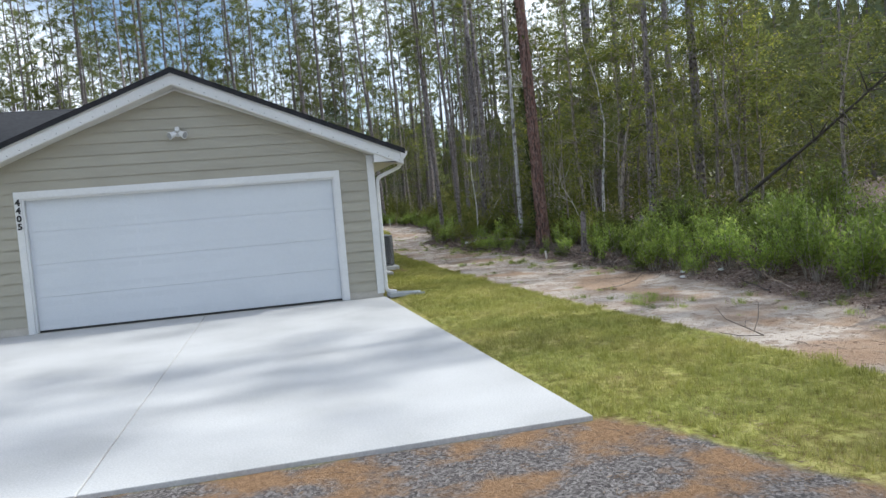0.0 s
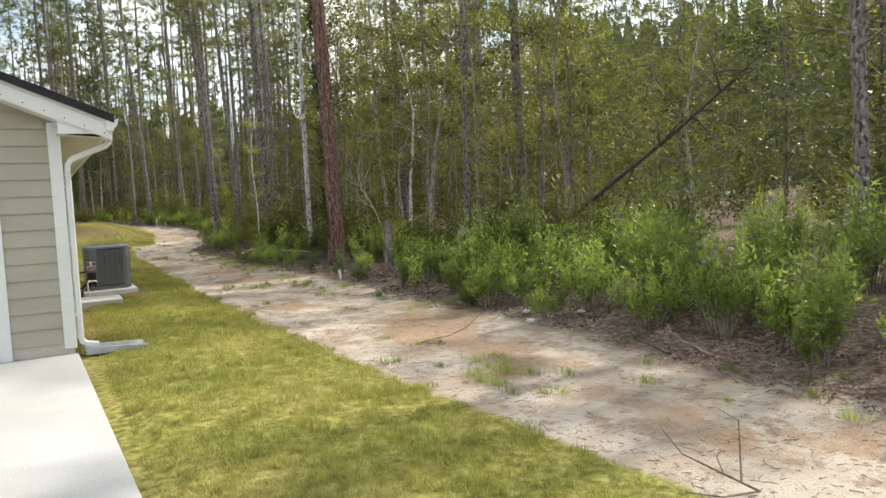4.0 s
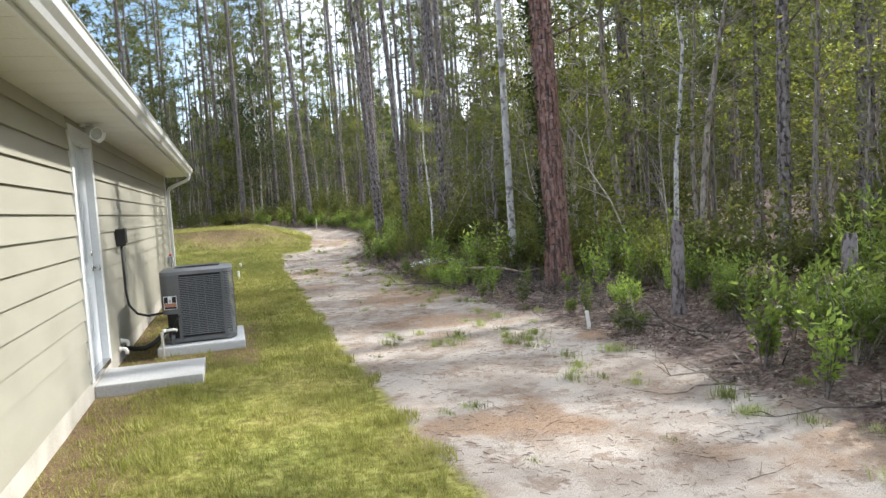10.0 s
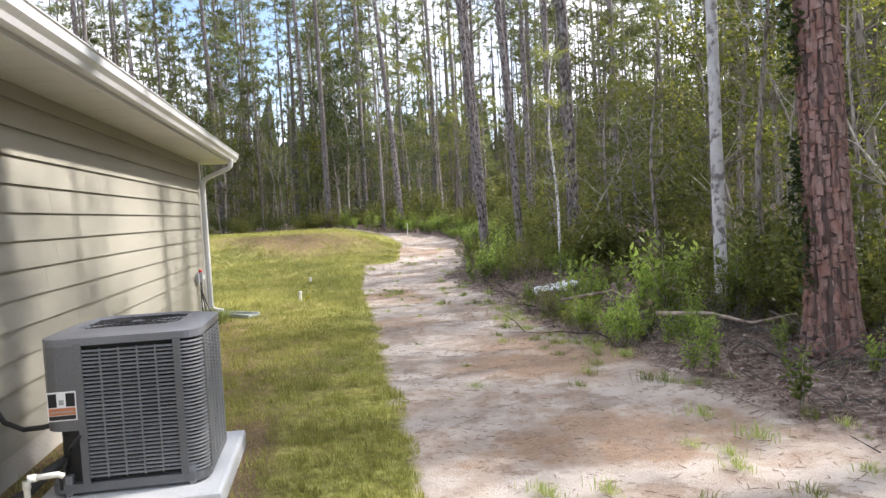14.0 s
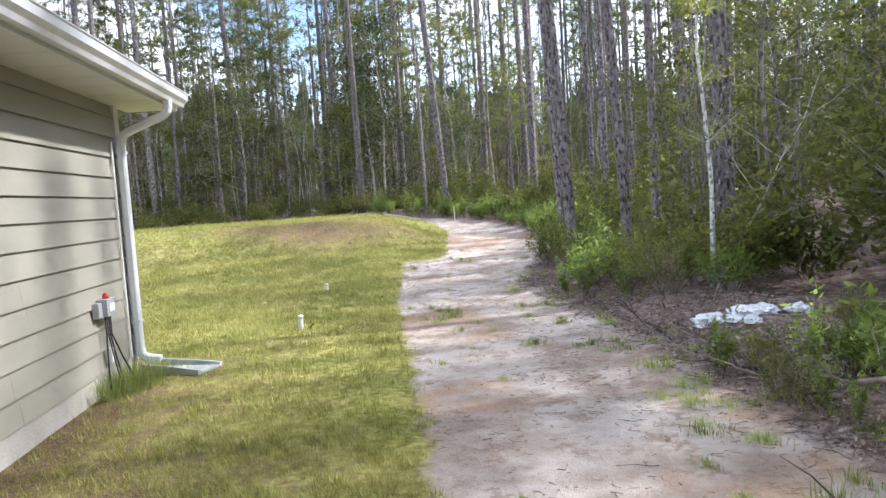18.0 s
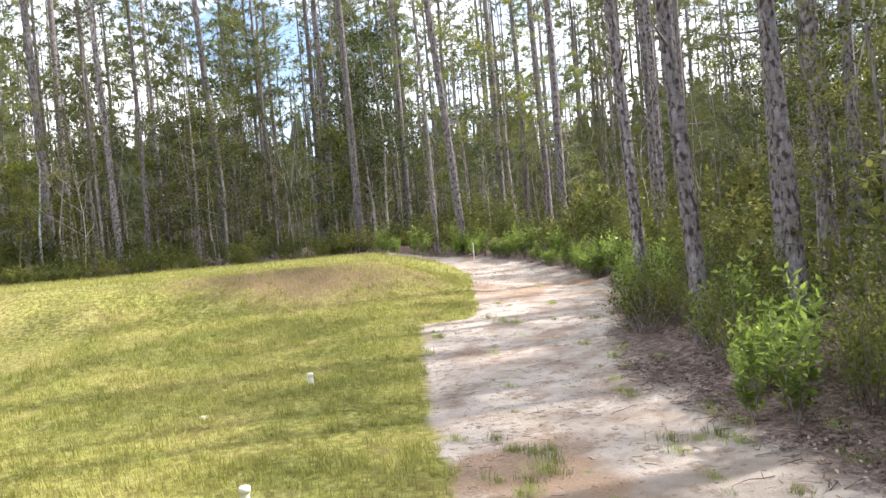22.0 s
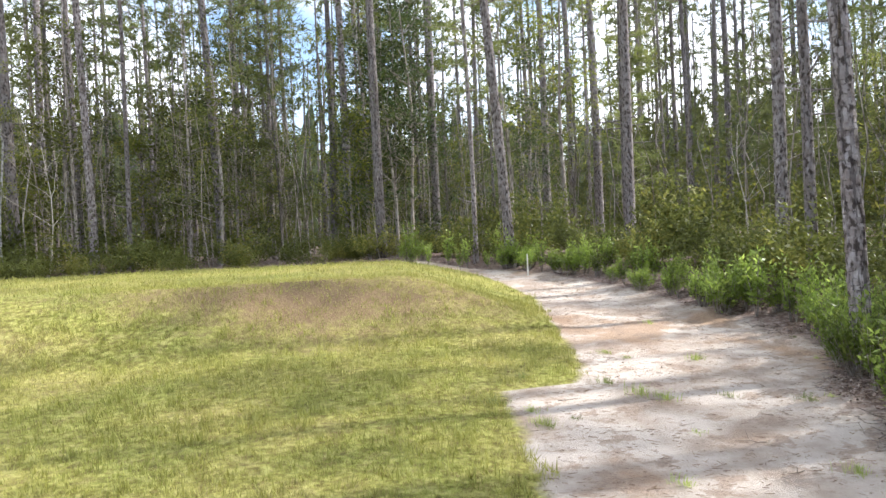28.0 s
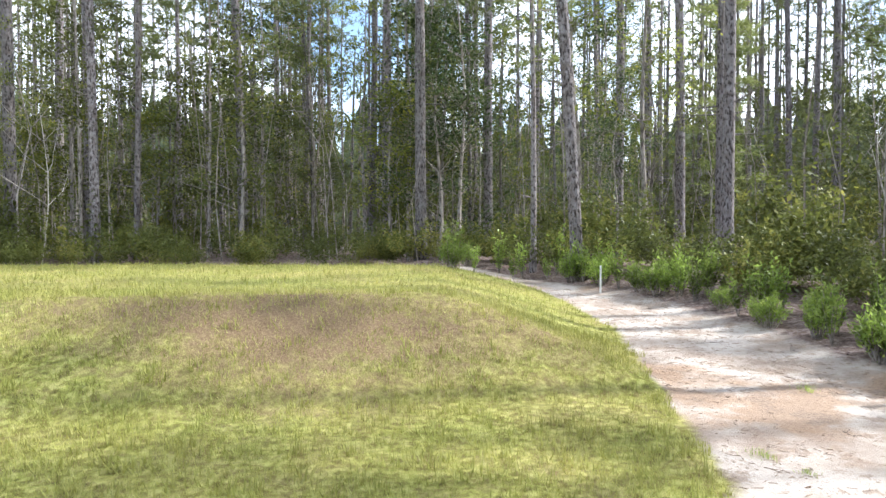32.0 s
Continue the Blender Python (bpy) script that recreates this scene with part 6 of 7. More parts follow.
# crowns of understorey trees too deep in the woods to count: leaves in masses with gaps between
def deep_foliage():
    rs = np.random.RandomState(14)
    spots = []
    while len(spots) < 330:
        x, y = rs.uniform(9.5, 40), rs.uniform(-24, 40)
        if x > lerp(y, WOOD_EDGE) + 5:
            spots.append((x, y, rs.uniform(1.6, min(13.0, 0.36 * (x - 2) + 1.2))))
    for k in range(270):        # and behind the bank
        y = rs.uniform(40, 70)
        spots.append((rs.uniform(-50, 14), y, rs.uniform(2.0, 5.0 + 0.22 * (y - 40))))
    sprays = []
    for x, y, h in spots:
        r = rs.uniform(0.7, 1.7)
        for j in range(rs.randint(7, 15)):
            z = h * rs.uniform(0.15, 1.0) ** 0.8
            q, a = r * math.sqrt(rs.rand()) * (1.15 - 0.6 * z / h), rs.uniform(0, 6.283)
            sprays.append((x + q * math.cos(a), y + q * math.sin(a), z + 0.2))
    sprays = np.array(sprays)
    # drifts of brighter LEAF sprays paint in sunlit masses; UNDER is the duller rest
    green = np.sin(sprays[:, 0] * 0.9 + 2 * np.sin(sprays[:, 1] * 0.35)) > 0.1
    for pick, leaf_size, material in ((sprays[~green], 0.12, UNDER), (sprays[green], 0.115, LEAF)):
        tagged(new("woodland_foliage", islands("woodland_foliage", leaves_round(pick, 30, leaf_size, 0.33, rs, 0.28, 0.5), material)), "masses of green leaves deep in the woods", "foliage", kind="stuff")
    high = []
    while len(high) < 2600:     # pine boughs of the rows behind
        x, y = rs.uniform(13, 48), rs.uniform(-16, 58)
        if x > lerp(min(y, 34.0), WOOD_EDGE) + 7 and (y > 20 or rs.rand() < 0.5):
            high.append((x, y, rs.uniform(2.0, min(17.0, 0.40 * (x - 2) + 1.0))))
    high = np.repeat(np.array(high), 4, 0)
    high = high + rs.normal(0, 1, high.shape) * (0.6, 0.6, 0.22)
    tagged(new("pine_boughs", islands("pine_boughs", blades_round(high, rs.normal(0, 0.6, high.shape) + (0, 0, 0.3), 13, 0.40, 0.019, rs), NEEDLE)), "soft green pine boughs deep in the woods", "foliage", kind="stuff")
    stems = bmesh.new()
    for k in range(430):        # thin bare poles between the trees
        if k % 4:
            x, y = rs.uniform(-26, 12), rs.uniform(36.2, 52)
        else:
            y = rs.uniform(6, 36)
            x = lerp(y, WOOD_EDGE) + rs.uniform(2.5, 14)
        h, r, b = rs.uniform(2, 7.5), rs.uniform(0.010, 0.026), rs.normal(0, 0.07, (3, 2))
        z = height(x, y) if y < 60 else 0
        tube(stems, [(x, y, z - 0.1), (x + b[0, 0] * h * 0.4, y, z + h * 0.35), (x + b[1, 0] * h, y + b[1, 1] * h, z + h * 0.7), (x + b[1, 0] * h + b[2, 0] * h, y + b[2, 1] * h, z + h)], [r, r * 0.8, r * 0.55, r * 0.2], 5, caps=False)
    tagged(part("thin_stems", stems, THIN_BARK), "thin bare stems of young trees under the pines", "stems", kind="stuff")


deep_foliage()

# far woods that close the view: stems and leaf masses joined
def far_woods():
    rs = np.random.RandomState(9)
    verts, faces, stems = [], [], bmesh.new()
    for k in range(420):
        a = radians(rs.uniform(-75, 100))
        d = rs.uniform(44, 85)
        x, y = 1.5 + d * math.sin(a), 12 + d * math.cos(a)
        if x < 8 and y < 52 or x > 0 and a > 0.6 and d < 40:
            continue
        h, r = rs.uniform(13, 22), rs.uniform(0.09, 0.2)
        tube(stems, [(x, y, -0.3), (x + rs.uniform(-0.4, 0.4), y, h)], [r, 0.04], 5, caps=False)
    tagged(part("stems", stems, PINE_BARK, woods), kind="stuff")
    nc = 8600        # needles hang in clumps
    a, d = np.radians(rs.uniform(-80, 125, nc)), rs.uniform(44, 90, nc)
    high = rs.rand(nc) < 0.7
    zc = np.abs(rs.normal(0, 1, nc)) * 4.5
    zc[high] = rs.uniform(4, 25, high.sum())
    c = np.stack([1.5 + d * np.sin(a), 12 + d * np.cos(a), zc], 1)
    c = np.repeat(c, 4, 0) + rs.normal(0, 1, (nc * 4, 3)) * (0.8, 0.8, 0.35)
    tagged(shared("leaves", islands("leaves", blades_round(c, rs.normal(0, 0.6, (len(c), 3)) + (0, 0, 0.3), 16, 0.55, 0.040, rs), NEEDLE), woods), kind="stuff")


woods = thing("far_woods", "distant pine woods closing the view behind the clearing", "woods", kind="stuff")
far_woods()

# the edge of sight: a ragged dark band of distant foliage, with haze put into its colour
ring, top = [], []
jag = random.Random(6)
for k in range(721):
    a = radians(-130 + 260 * k / 720)
    ring.append((100 * math.sin(a), 12 + 100 * math.cos(a), -1.0))
    top.append((100 * math.sin(a), 12 + 100 * math.cos(a), (26.0 if k > 480 else 15.0 if k > 340 else 17.0) + 3.0 * noise.noise((k * 0.09, 0, 0)) + 4.0 * noise.noise((k * 0.4, 4, 0)) + jag.uniform(-3, 3)))
# greyed green: the haze of distance is painted into these tones
DISTANCE = mat("distant_foliage", [(0.05, 0.065, 0.032), (0.10, 0.125, 0.06), (0.18, 0.20, 0.10)], 0.6, 0.9, 0.0, 3.0)
tagged(new("backdrop", arrays("backdrop", ring + top, [(k, k + 1, k + 722, k + 721) for k in range(720)], DISTANCE)), "dark green band of distant woods", "backdrop", kind="structure")

# ---- grass: blades over the lawn, thick near the walk, thinner far off ----
def grass_blades(name, label, n_near, n_far):
    rs = np.random.RandomState(4)
    pts = []

    def fill(n, x0, x1, y0, y1, size):
        xs, ys = rs.uniform(x0, x1, n), rs.uniform(y0, y1, n)
        for x, y in zip(xs, ys):
            z = zone(x, y)
            fray = 0.22 * noise.noise((x * 2.4, y * 2.4, 0.0))
            if z[0] > -0.02 + fray or z[2] > fray - 0.05 or (x < 0.22 and -8.2 < y < 0.0) or (x < 0.03 and y < 14.3) or (0.0 < x < 0.91 and 4.36 < y < 5.18) or (0.36 < x < 1.31 and 5.86 < y < 7.0) or (-9.1 < x < -4.1 and 14 < y < 17.9):
                continue
            if z[3] > -0.1 and rs.rand() < 0.2 + 0.55 * z[3]:
                continue
            pts.append((x, y, height(x, y), size * (0.95 + 0.9 * noise.noise((x * 5.0, y * 5.0, 2.0)) + 0.3 * noise.noise((x * 1.1, y * 1.1, 5.0)))))
    fill(n_near, -0.1, 2.6, -3.0, 12.0, 1.0)
    fill(n_near // 2, 0.0, 2.9, -9.6, -3.0, 1.0)
    fill(n_near, -2.5, 4.8, 12.0, 26.5, 1.15)
    fill(n_far, -14, 4.5, 14.0, 34.0, 1.5)
    p = np.array(pts)
    n = len(p)
    a, L, lean = rs.uniform(0, 6.283, n), p[:, 3] * rs.uniform(0.025, 0.07, n), rs.uniform(0.1, 0.9, n)
    w = 0.0034 * p[:, 3] * rs.uniform(0.7, 1.4, n)
    base = p[:, :3] - (0, 0, 0.006)
    dx, dy = np.cos(a), np.sin(a)
    side = np.stack([-dy * w, dx * w, np.zeros(n)], 1)
    tip = base + np.stack([dx * L * lean, dy * L * lean, L * (1.15 - 0.6 * lean)], 1)
    verts = np.stack([base - side, base + side, tip], 1).reshape(-1, 3)
    me = bpy.data.meshes.new(name)
    me.vertices.add(3 * n)
    me.loops.add(3 * n)
    me.polygons.add(n)
    me.vertices.foreach_set("co", verts.astype(np.float32).ravel())
    me.loops.foreach_set("vertex_index", np.arange(3 * n, dtype=np.int32))
    me.polygons.foreach_set("loop_start", np.arange(0, 3 * n, 3, dtype=np.int32))
    me.update(calc_edges=True)
    me.materials.append(BLADE)
    tagged(new(name, me), label, "grass", kind="stuff")


grass_blades("grass", "short uneven green and yellow lawn grass", 165000, 70000)

# tufts on the sand and at the wall
TUFTS = []
for k, (n, h, r) in enumerate(((60, 0.075, 0.10), (36, 0.05, 0.07), (70, 0.10, 0.12), (190, 0.28, 0.20))):
    rs = np.random.RandomState(k + 20)
    verts, faces = [], []
    for b in range(n):
        a, q = rs.uniform(0, 6.283), r * min(1.6, abs(rs.normal(0, 0.55)))
        L, lean, w = h * rs.uniform(0.5, 1.15), rs.uniform(0.15, 1.1), 0.0017 * (1 + 2 * h)
        c = np.array([q * math.cos(a + 1), q * math.sin(a + 1), -0.01])
        d, s = np.array([math.cos(a), math.sin(a), 0]), np.array([-math.sin(a), math.cos(a), 0]) * w
        m, t = c + d * L * lean * 0.4 + (0, 0, L * 0.62), c + d * L * lean + (0, 0, L * (1.0 - 0.35 * lean))
        i = len(verts)
        verts += [tuple(c - s), tuple(c + s), tuple(m + s * 0.8), tuple(m - s * 0.8), tuple(t)]
        faces += [(i, i + 1, i + 2, i + 3), (i + 3, i + 2, i + 4)]
    TUFTS.append(arrays("blades", verts, faces, FERN))


def tuft(x, y, k, s=1.0, label="small tuft of grass growing in the sand"):
    t = new("grass_tuft", TUFTS[k])
    t.matrix_basis = Matrix.Translation((x, y, height(x, y))) @ Euler((0, 0, tree_rng.uniform(0, 6.28))).to_matrix().to_4x4()
    t.scale = (s, s, s)
    tagged(t, label, "grass tuft", "grass tufts")


for x, y, k, s in ((2.81, 2.53, 2, 0.8), (2.76, 2.56, 1, 1.2), (3.98, 2.79, 2, 0.8), (4.12, 4.6, 2, 1.2), (4.3, 4.9, 2, 1.1), (4.0, 4.3, 0, 1.2), (2.93, 5.46, 2, 0.8), (2.8, 5.2, 0, 1.0), (3.98, 5.77, 2, 0.9), (4.1, 4.75, 2, 1.0), (3.16, 15.6, 2, 1.1), (3.05, 15.5, 0, 1.2),
                   (3.0, 15.9, 0, 1.0), (3.3, 17.75, 2, 0.7), (2.64, 16.3, 2, 0.8), (2.9, 16.2, 2, 0.8), (3.2, 15.85, 2, 0.9), (2.75, 15.4, 0, 1.0), (2.85, 15.1, 0, 0.9), (3.4, -1.9, 2, 0.7), (3.1, -1.3, 0, 1.0), (3.3, -3.4, 2, 0.9), (3.6, -3.9, 2, 1.0), (3.2, -4.3, 0, 1.2),
                   (2.9, -2.9, 2, 0.8), (3.5, -2.9, 0, 1.2), (4.2, -6.0, 0, 1.2), (4.0, -5.2, 2, 0.7), (3.0, 8.0, 0, 1.0), (2.8, 10.2, 1, 1.0), (3.1, 12.3, 0, 0.8), (2.7, 13.0, 0, 0.9), (3.5, 19.5, 0, 1.0), (4.0, 20.4, 1, 1.0), (3.1, 22.2, 2, 0.7), (4.2, 23.1, 0, 1.0), (5.3, 24.6, 2, 0.8)):
    tuft(x, y, k, s)
clumps = random.Random(55)
for x, y, n in ((4.06, 5.88, 4), (4.13, 4.8, 7), (2.73, 5.5, 2), (2.94, 5.63, 3), (3.18, 4.81, 3), (4.18, 9.64, 6), (4.79, 6.05, 3), (3.55, 5.29, 3), (3.13, 15.55, 5), (2.83, 14.66, 3), (3.63, 13.54, 2), (3.23, 14.96, 3), (4.03, 15.69, 4), (4.13, 14.75, 6), (4.36, 15.68, 5),
                (4.14, 4.63, 4), (4.04, 3.26, 5), (4.76, 0.22, 5), (4.62, 0.42, 4), (4.37, 1.11, 4), (4.42, 1.77, 4), (3.37, -2.84, 4), (3.38, -3.25, 5), (2.68, -3.66, 2), (2.69, -2.36, 2), (2.91, -4.18, 3), (3.1, -3.5, 6), (3.68, 21.73, 1), (2.97, 21.23, 6), (4.17, 21.44, 2), (4.97, 22.68, 2),
                (4.38, 3.75, 4), (3.91, 2.75, 3), (3.54, 5.08, 4), (4.3, 7.4, 5), (4.25, 8.4, 5), (4.2, 11.2, 5), (4.3, 12.4, 5), (4.25, 17.0, 4)):
    for k in range(n // 2 + 1):
        tuft(x + clumps.gauss(0, 0.14), y + clumps.gauss(0, 0.22), clumps.choice((2, 2, 0)), clumps.uniform(0.7, 1.25), "soft pale green grass clump growing on the sand")
for k in range(36):
    y = rg.uniform(-7, 24)
    x = rg.uniform(lerp(y, LAWN_EDGE) + 0.1, lerp(y, WOOD_EDGE) + 0.3)
    tuft(x, y, rg.choice((0, 1, 1, 0)), rg.uniform(0.5, 1.0), "sparse sprig of grass growing in the sand")
for k in range(80):      # grassy fringe between sand and litter
    y = rg.choice((rg.uniform(7, 20), rg.uniform(9, 18), rg.uniform(-8, 22)))
    tuft(lerp(y, WOOD_EDGE) + rg.gauss(0.0, 0.4), y, rg.choice((0, 2, 2, 1)), rg.uniform(0.7, 1.15), "grass tuft on the fringe of the woods")
for k in range(32):      # the grassy strip past the red pine
    y = rg.uniform(8.6, 14.2)
    tuft(lerp(y, WOOD_EDGE) + rg.gauss(-0.2, 0.22), y, rg.choice((2, 2, 0)), rg.uniform(0.8, 1.2), "pale green grass strip tuft beside the litter")
STRAWTUFT = TUFTS[2].copy()
for x, y, s in ((0.12, 12.75, 1.0), (0.22, 13.0, 0.9), (0.15, 13.3, 1.0), (0.3, 13.5, 0.8), (0.1, 13.0, 0.8)):
    tuft(x, y, 3, s, "tall bright green grass tuft against the wall")

# sticks and brush
STICKS = []
for k in range(6):
    r = random.Random(200 + k)
    bm = bmesh.new()
    L = r.uniform(0.5, 1.0)
    p = [Vector((0, 0, 0.01))]
    for i in range(4):
        p.append(p[-1] + Vector((L / 4, r.uniform(-0.07, 0.07), r.uniform(-0.005, 0.03 if k < 4 else 0.12))))
    tube(bm, p, [0.008, 0.0075, 0.006, 0.005, 0.002], 6)
    for i in range(r.randint(0, 3)):
        b = p[r.randint(1, 3)]
        d = Vector((r.uniform(0.05, 0.25), r.uniform(-0.25, 0.25), r.uniform(0.0, 0.2)))
        tube(bm, [b, b + d * 0.6, b + d], [0.006, 0.005, 0.002], 5, caps=False)
    STICKS.append(mesh_from(bm, "stick", TWIG))


def stick(x, y, k, s, turn, label="dry broken stick lying on the ground", tilt=0, up=0.0):
    t = new("stick", STICKS[k])
    t.matrix_basis = pose(x, y, height(x, y) + up, 0, tilt, turn)
    t.scale = (s, s, s)
    tagged(t, label, "stick", "fallen sticks")


for k in range(70):
    y = rg.uniform(-8, 27)
    x = rg.uniform(lerp(y, LAWN_EDGE) + 0.2, lerp(y, WOOD_EDGE) + 0.2)
    stick(x, y, rg.randrange(4), rg.uniform(0.12, 0.42), rg.uniform(0, 360))
for k in range(190):
    y = rg.choice((rg.uniform(-8, 20), rg.uniform(5, 12)))
    stick(lerp(y, WOOD_EDGE) + abs(rg.gauss(0.5, 0.45)), y, rg.randrange(6), rg.uniform(0.25, 0.7), rg.uniform(0, 360), "dry twig in the brush at the wood's edge", rg.uniform(-25, 4), rg.uniform(0, 0.12))
# a forked dead branch on the sand, and long pale branches on the brush
fork = thing("dead_branch", "forked dark dead branch lying on the sand", "branch", (2.85, -6.35, height(2.85, -6.35)))
bm = bmesh.new()
for pts, r in (([(0, 0, 0.02), (-0.12, 0.12, 0.12), (-0.2, 0.32, 0.2), (-0.25, 0.42, 0.36)], 0.014), ([(-0.06, 0.06, 0.08), (0.08, 0.18, 0.2), (0.12, 0.22, 0.38), (0.06, 0.3, 0.45)], 0.011),
               ([(0, 0, 0.02), (-0.25, 0.02, 0.05), (-0.42, 0.1, 0.1)], 0.012), ([(-0.12, 0.12, 0.12), (-0.02, 0.25, 0.16), (0.1, 0.32, 0.15)], 0.008)):
    tube(bm, pts, [0.6 * r * (1 - 0.25 * i) for i in range(len(pts))], 6)
for v in bm.verts:
    v.co.z *= 0.8
part("branch", bm, TWIG, fork)
bent = thing("dead_branch", "thin bent dark branch arching from the sand", "branch", (3.55, -1.75, height(3.55, -1.75)))
part("branch", tube(bmesh.new(), [(-0.35, -0.1, 0.02), (0.1, 0.0, 0.03), (0.35, 0.05, 0.08), (0.62, 0.12, 0.22)], [0.007, 0.007, 0.006, 0.003], 6), TWIG, bent)
for at, pts in (((4.75, 8.35), [(0, 0, 0.34), (0.45, -0.1, 0.32), (0.8, -0.2, 0.22), (1.2, -0.25, 0.28), (1.25, -0.5, 0.05)]), ((5.95, 6.6), [(0, 0, 0.05), (0.03, 0.02, 0.5)]), ((5.4, 9.6), [(0, 0, 0.1), (-0.4, 0.4, 0.35), (-0.9, 0.7, 0.25)])):
    b = thing("dead_branch", "bare pale branch resting on the brush pile", "branch", (*at, height(*at)), "dead branches")
    part("branch", tube(bmesh.new(), pts, [0.022 - 0.003 * i for i in range(len(pts))], 7), TWIG, b, "", True)
for sx, sy, sh in ((5.75, 4.35, 1.0), (6.56, 2.9, 0.8)):
    stump = thing("stump", "broken grey dead stump among the shrubs", "stump", (sx, sy, height(sx, sy)), "stumps")
    bm = bmesh.new()
    tube(bm, [(0, 0, -0.1), (0, 0, 0.1), (0.01, 0.0, 0.6 * sh), (0.02, 0.01, 0.9 * sh), (0.03, 0.0, sh)], [0.11, 0.075, 0.068, 0.064, 0.05], 11)
    for v in bm.verts:
        v.co += 0.012 * Vector((noise.noise(v.co * 9), noise.noise(v.co * 9 + Vector((5, 0, 0))), 2 * noise.noise(v.co * 7)))
    part("trunk", bm, PINE_BARK, stump)

# young sprouts in the litter
for k in range(75):
    y = rg.choice((rg.uniform(-7, 11), rg.uniform(-7, 10), rg.uniform(14.5, 22)))
    x = lerp(y, WOOD_EDGE) + rg.uniform(0.1, 1.6)
    if abs(x - 4.6) < 0.7 and abs(y - 4.2) < 0.9 or 4.8 < y < 8.4 and x < 6.0:
        continue
    shrub(x, y, rg.choice((6, 6, 6, 3)), rg.uniform(0.45, 0.95), "small leafy sprout coming up through the litter")


for k in range(56):      # low green along the edge of the litter
    y = rg.uniform(4.9, 14)
    if abs(y - 13) > 0.8:
        shrub(lerp(y, WOOD_EDGE) + rg.choice((rg.uniform(0.0, 0.5), rg.uniform(0.6, 1.6))), y, rg.choice((6, 3, 5, 6)), rg.uniform(0.25, 0.6), "low green plant along the edge of the litter")


def scatter(name, label, n, y0, y1, inside, length, width, lift, material, seed, clump):
    """Fine loose pieces on the ground: thin three-sided slivers, gathered where a noise is high."""
    rs = np.random.RandomState(seed)
    verts, faces = [], []
    while len(faces) < 3 * n:
        y = rs.uniform(y0, y1)
        x = inside(y, rs)
        if noise.noise((x * 0.9, y * 0.9, seed)) + 0.5 * noise.noise((x * 3.1, y * 3.1, seed)) < clump - 0.5 * rs.rand():
            continue
        a, L, w = rs.uniform(0, 6.283), length * rs.uniform(0.35, 1.3), width * rs.uniform(0.6, 1.5)
        z = height(x, y) + 0.004
        d, s = np.array([math.cos(a), math.sin(a), rs.normal(0, lift)]), np.array([-math.sin(a), math.cos(a), 0])
        p = np.array([x, y, z + abs(rs.normal(0, lift)) * L])
        i = len(verts)
        bend = s * rs.normal(0, 0.12) * L
        for q, r in ((-0.5, 1.0), (0.5, 0.6)):
            c = p + d * L * q + bend * (q + 0.5)
            verts += [tuple(c + s * w * r), tuple(c - s * w * r), tuple(c + np.array([0, 0, 1.6 * w * r]))]
        faces += [(i, i + 1, i + 4, i + 3), (i + 1, i + 2, i + 5, i + 4), (i + 2, i, i + 3, i + 5)]
    tagged(new(name, arrays(name, verts, faces, material)), label, "debris", kind="stuff")


STRAW = mat("pine_straw", [(0.15, 0.095, 0.065), (0.25, 0.175, 0.12), (0.34, 0.26, 0.19)], 9.0, 0.9, 0.0, 60)
PALETWIG = mat("pale_twigs", [(0.07, 0.048, 0.038), (0.14, 0.105, 0.085), (0.30, 0.25, 0.215)], 5.0, 0.9, 0.0, 60)
scatter("pine_straw", "brown pine straw and bark bits strewn on the sand", 9000, -9, 30, lambda y, r: r.uniform(lerp(y, LAWN_EDGE) - 0.02, lerp(y, WOOD_EDGE) + 0.4), 0.055, 0.0020, 0.02, STRAW, 31, 0.12)
scatter("road_straw", "brown pine straw and grit on the road edge", 5000, -14, -8.2, lambda y, r: r.uniform(-6, 1.6 + 0.3 * (-8.2 - y)), 0.05, 0.0018, 0.03, STRAW, 38, 0.1)
scatter("twig_litter", "grey dead twigs strewn over the leaf litter", 8000, -9, 24, lambda y, r: lerp(y, WOOD_EDGE) + abs(r.normal(0.45, 0.75)) - 0.15, 0.11, 0.0030, 0.2, PALETWIG, 32, 0.0)
FLAKES = bpy.data.materials.new("dead_leaves")
FLAKES.use_nodes = True
fn, fl = FLAKES.node_tree.nodes, FLAKES.node_tree.links
fgeo, framp = fn.new("ShaderNodeNewGeometry"), fn.new("ShaderNodeValToRGB")
framp.color_ramp.elements.new(0.5)
for k, (p, c) in enumerate(((0.0, (0.06, 0.038, 0.03)), (0.55, (0.19, 0.125, 0.095)), (1.0, (0.40, 0.33, 0.28)))):
    framp.color_ramp.elements[k].position, framp.color_ramp.elements[k].color = p, (*c, 1)
fl.new(fgeo.outputs["Random Per Island"], framp.inputs["Fac"])
fl.new(framp.outputs["Color"], fn["Principled BSDF"].inputs["Base Color"])
fn["Principled BSDF"].inputs["Roughness"].default_value = 0.85


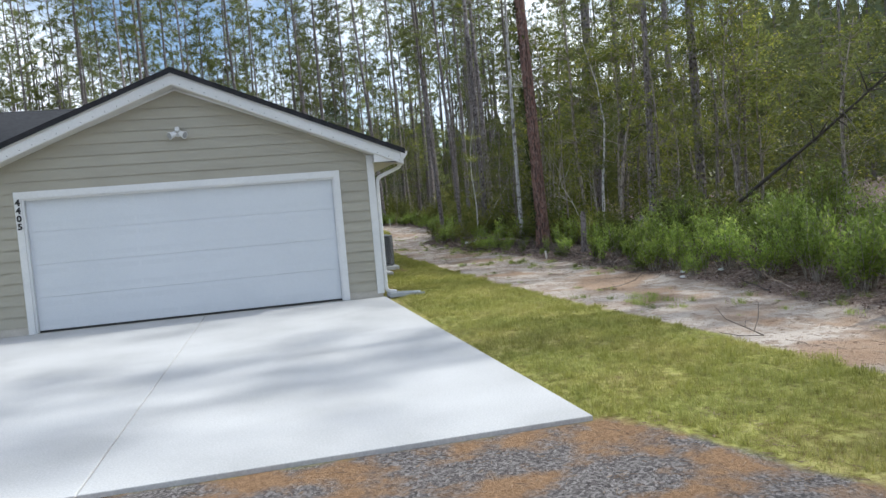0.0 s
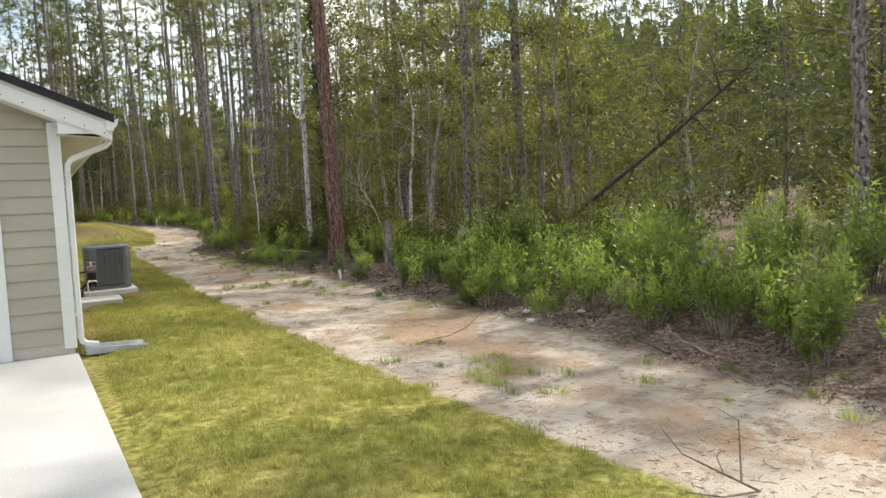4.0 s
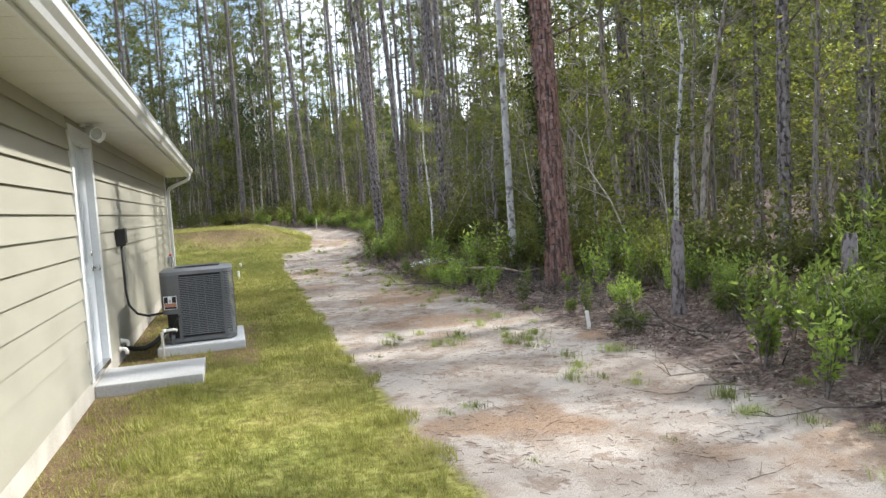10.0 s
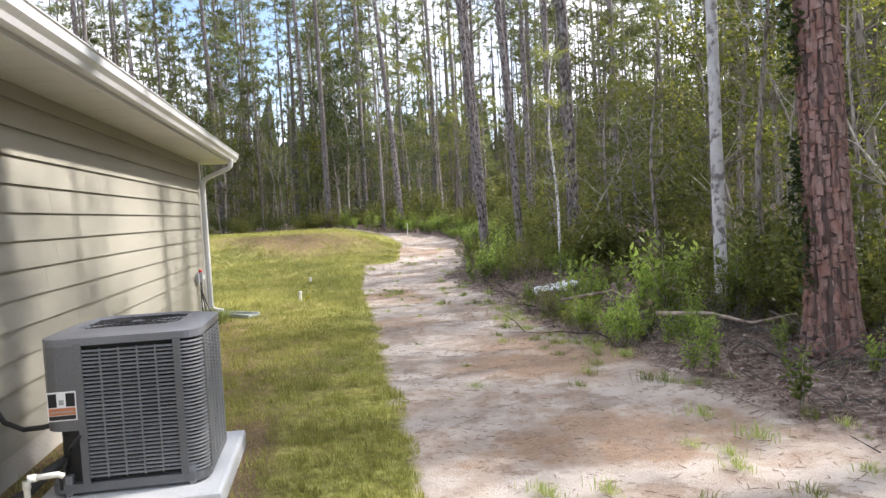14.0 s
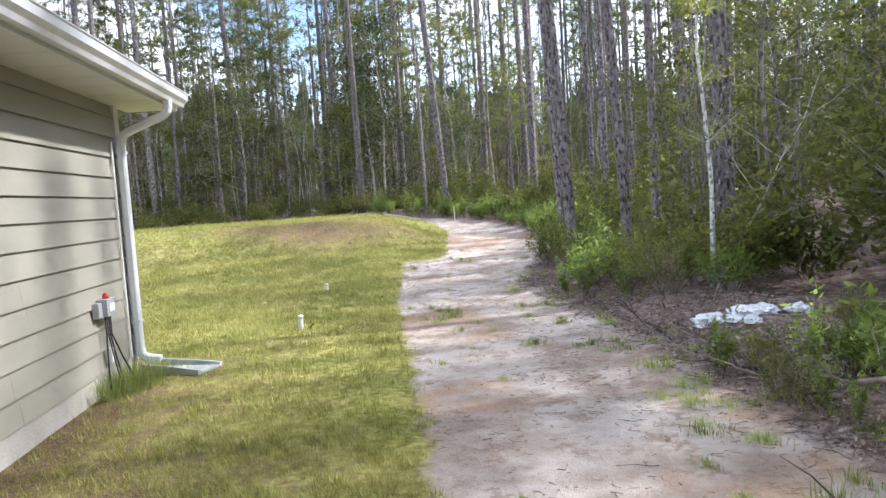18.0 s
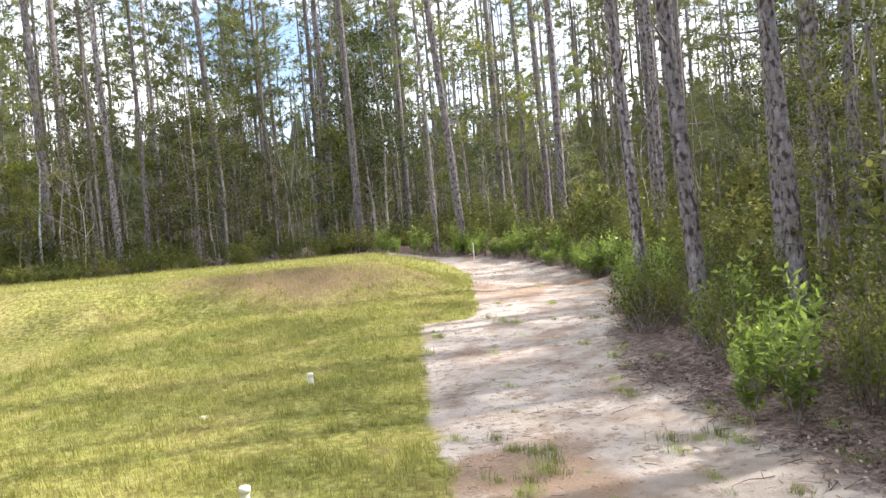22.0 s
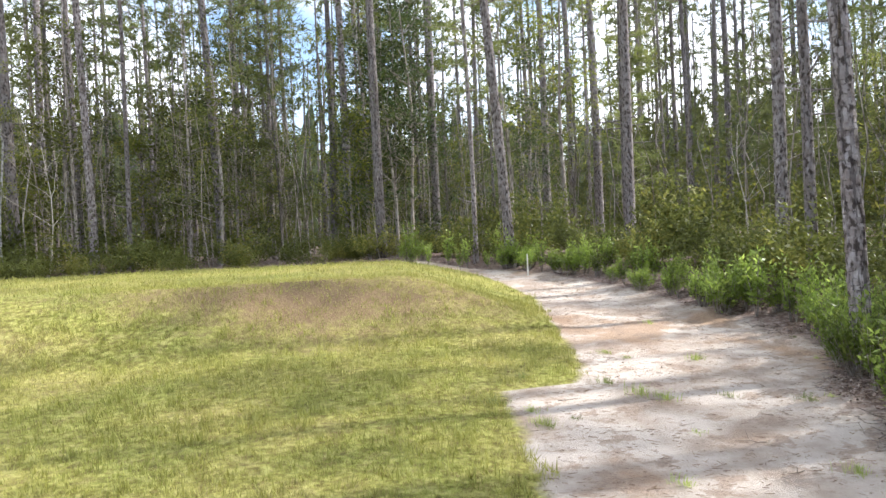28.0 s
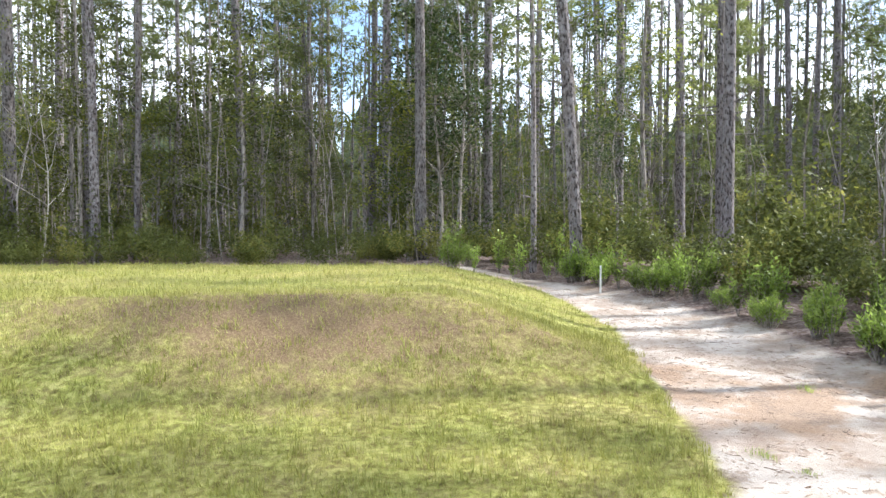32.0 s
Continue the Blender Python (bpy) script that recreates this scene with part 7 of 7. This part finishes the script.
def leaf_litter(n):
    """Curled dead leaves lying at all angles on the forest floor."""
    rs = np.random.RandomState(36)
    pts = []
    while len(pts) < n:
        y = rs.uniform(-9, 26)
        x = lerp(y, WOOD_EDGE) + abs(rs.normal(0, 1.3)) - 0.05
        if noise.noise((x * 1.3, y * 1.3, 36)) > -0.25 * rs.rand():
            pts.append((x, y, height(x, y) + 0.008 + 0.02 * rs.rand()))
    c = np.array(pts)
    u = unit(rs.normal(0, 1, (n, 3)) * (1, 1, 0.35))
    v = unit(np.cross(u, rs.normal(0, 0.5, (n, 3)) + (0, 0, 1)))
    L = rs.uniform(0.012, 0.042, (n, 1))
    quads = np.stack([c - u * L * 0.5, c + v * L * 0.32 + (0, 0, 0.006), c + u * L * 0.5, c - v * L * 0.32 + (0, 0, 0.006)], 1)
    tagged(new("leaf_litter", islands("leaf_litter", quads, FLAKES)), "brown and grey dead leaves covering the forest floor", "leaf litter", kind="stuff")


leaf_litter(30000)


def dead_branch(x, y, L, turn, rise_by, thick, seed, material, label):
    """A crooked fallen branch with a few side twigs, one end propped up."""
    r = random.Random(seed)
    t = thing("dead_branch", label, "branch", (x, y, height(x, y)), "dead branches", turn=turn)
    bm = bmesh.new()
    pts = [Vector((0, 0, 0.01))]
    for i in range(6):
        pts.append(pts[-1] + Vector((L / 6, r.gauss(0, 0.06 * L), rise_by / 6 + r.gauss(0, 0.03 * L))))
    for p in pts:
        p.z = max(p.z, thick * 0.6)
    tube(bm, pts, [thick * (1 - 0.14 * i) for i in range(7)], 7)
    for i in range(r.randint(2, 5)):
        b = pts[r.randint(1, 5)]
        d = Vector((r.uniform(0.1, 0.5), r.uniform(-0.6, 0.6), r.uniform(-0.05, 0.5))) * L * r.uniform(0.25, 0.6)
        tube(bm, [b, b + d * 0.5 + Vector((0, 0, 0.02)), b + d], [thick * 0.5, thick * 0.35, thick * 0.12], 5, caps=False)
    part("branch", bm, material, t, "", True)


br = random.Random(77)
for k in range(16):      # the pile at the foot of the red pine
    dead_branch(br.gauss(5.6, 0.25), br.uniform(5.9, 8.0), br.uniform(0.4, 0.95), br.uniform(0, 360), br.uniform(0.05, 0.35), br.uniform(0.007, 0.022), 400 + k, br.choice((DARKWOOD, TWIG, TWIG)), "crooked dead branch in the brush pile")
for k in range(34):      # strewn along the edge of the woods
    y = br.choice((br.uniform(-6, 4), br.uniform(1, 4), br.uniform(8.5, 14), br.uniform(-6, 20)))
    dead_branch(lerp(y, WOOD_EDGE) + abs(br.gauss(0.35, 0.45)), y, br.uniform(0.4, 1.1), br.uniform(0, 360), br.uniform(0.0, 0.3), br.uniform(0.006, 0.016), 450 + k, br.choice((TWIG, TWIG, DARKWOOD)), "crooked dry branch lying in the litter")
scatter("brush_pile", "tangled pile of dead branches at the foot of the red pine", 420, 5.6, 9.4, lambda y, r: 5.55 + r.normal(0, 0.36), 0.24, 0.0045, 0.40, DARKWOOD, 33, -1.0)
scatter("bark_chips", "small dark chips of bark and cones on the sandy track", 1100, 10, 31, lambda y, r: r.uniform(lerp(y, LAWN_EDGE) + 0.05, lerp(y, WOOD_EDGE) + 0.3), 0.035, 0.0028, 0.03, STRAW, 35, 0.05)
STRAWTUFT.materials[0] = STRAW
for x, y, s in ((3.42, -1.95, 1.3), (3.30, -1.85, 1.0)):
    heap = new("pine_straw_clump", STRAWTUFT)
    heap.matrix_basis = Matrix.Translation((x, y, height(x, y))) @ Euler((0, 0, x * 9)).to_matrix().to_4x4()
    heap.scale = (s, s, s * 0.5)
    tagged(heap, "flattened clump of brown pine straw on the sand", "pine straw", "pine straw clumps")
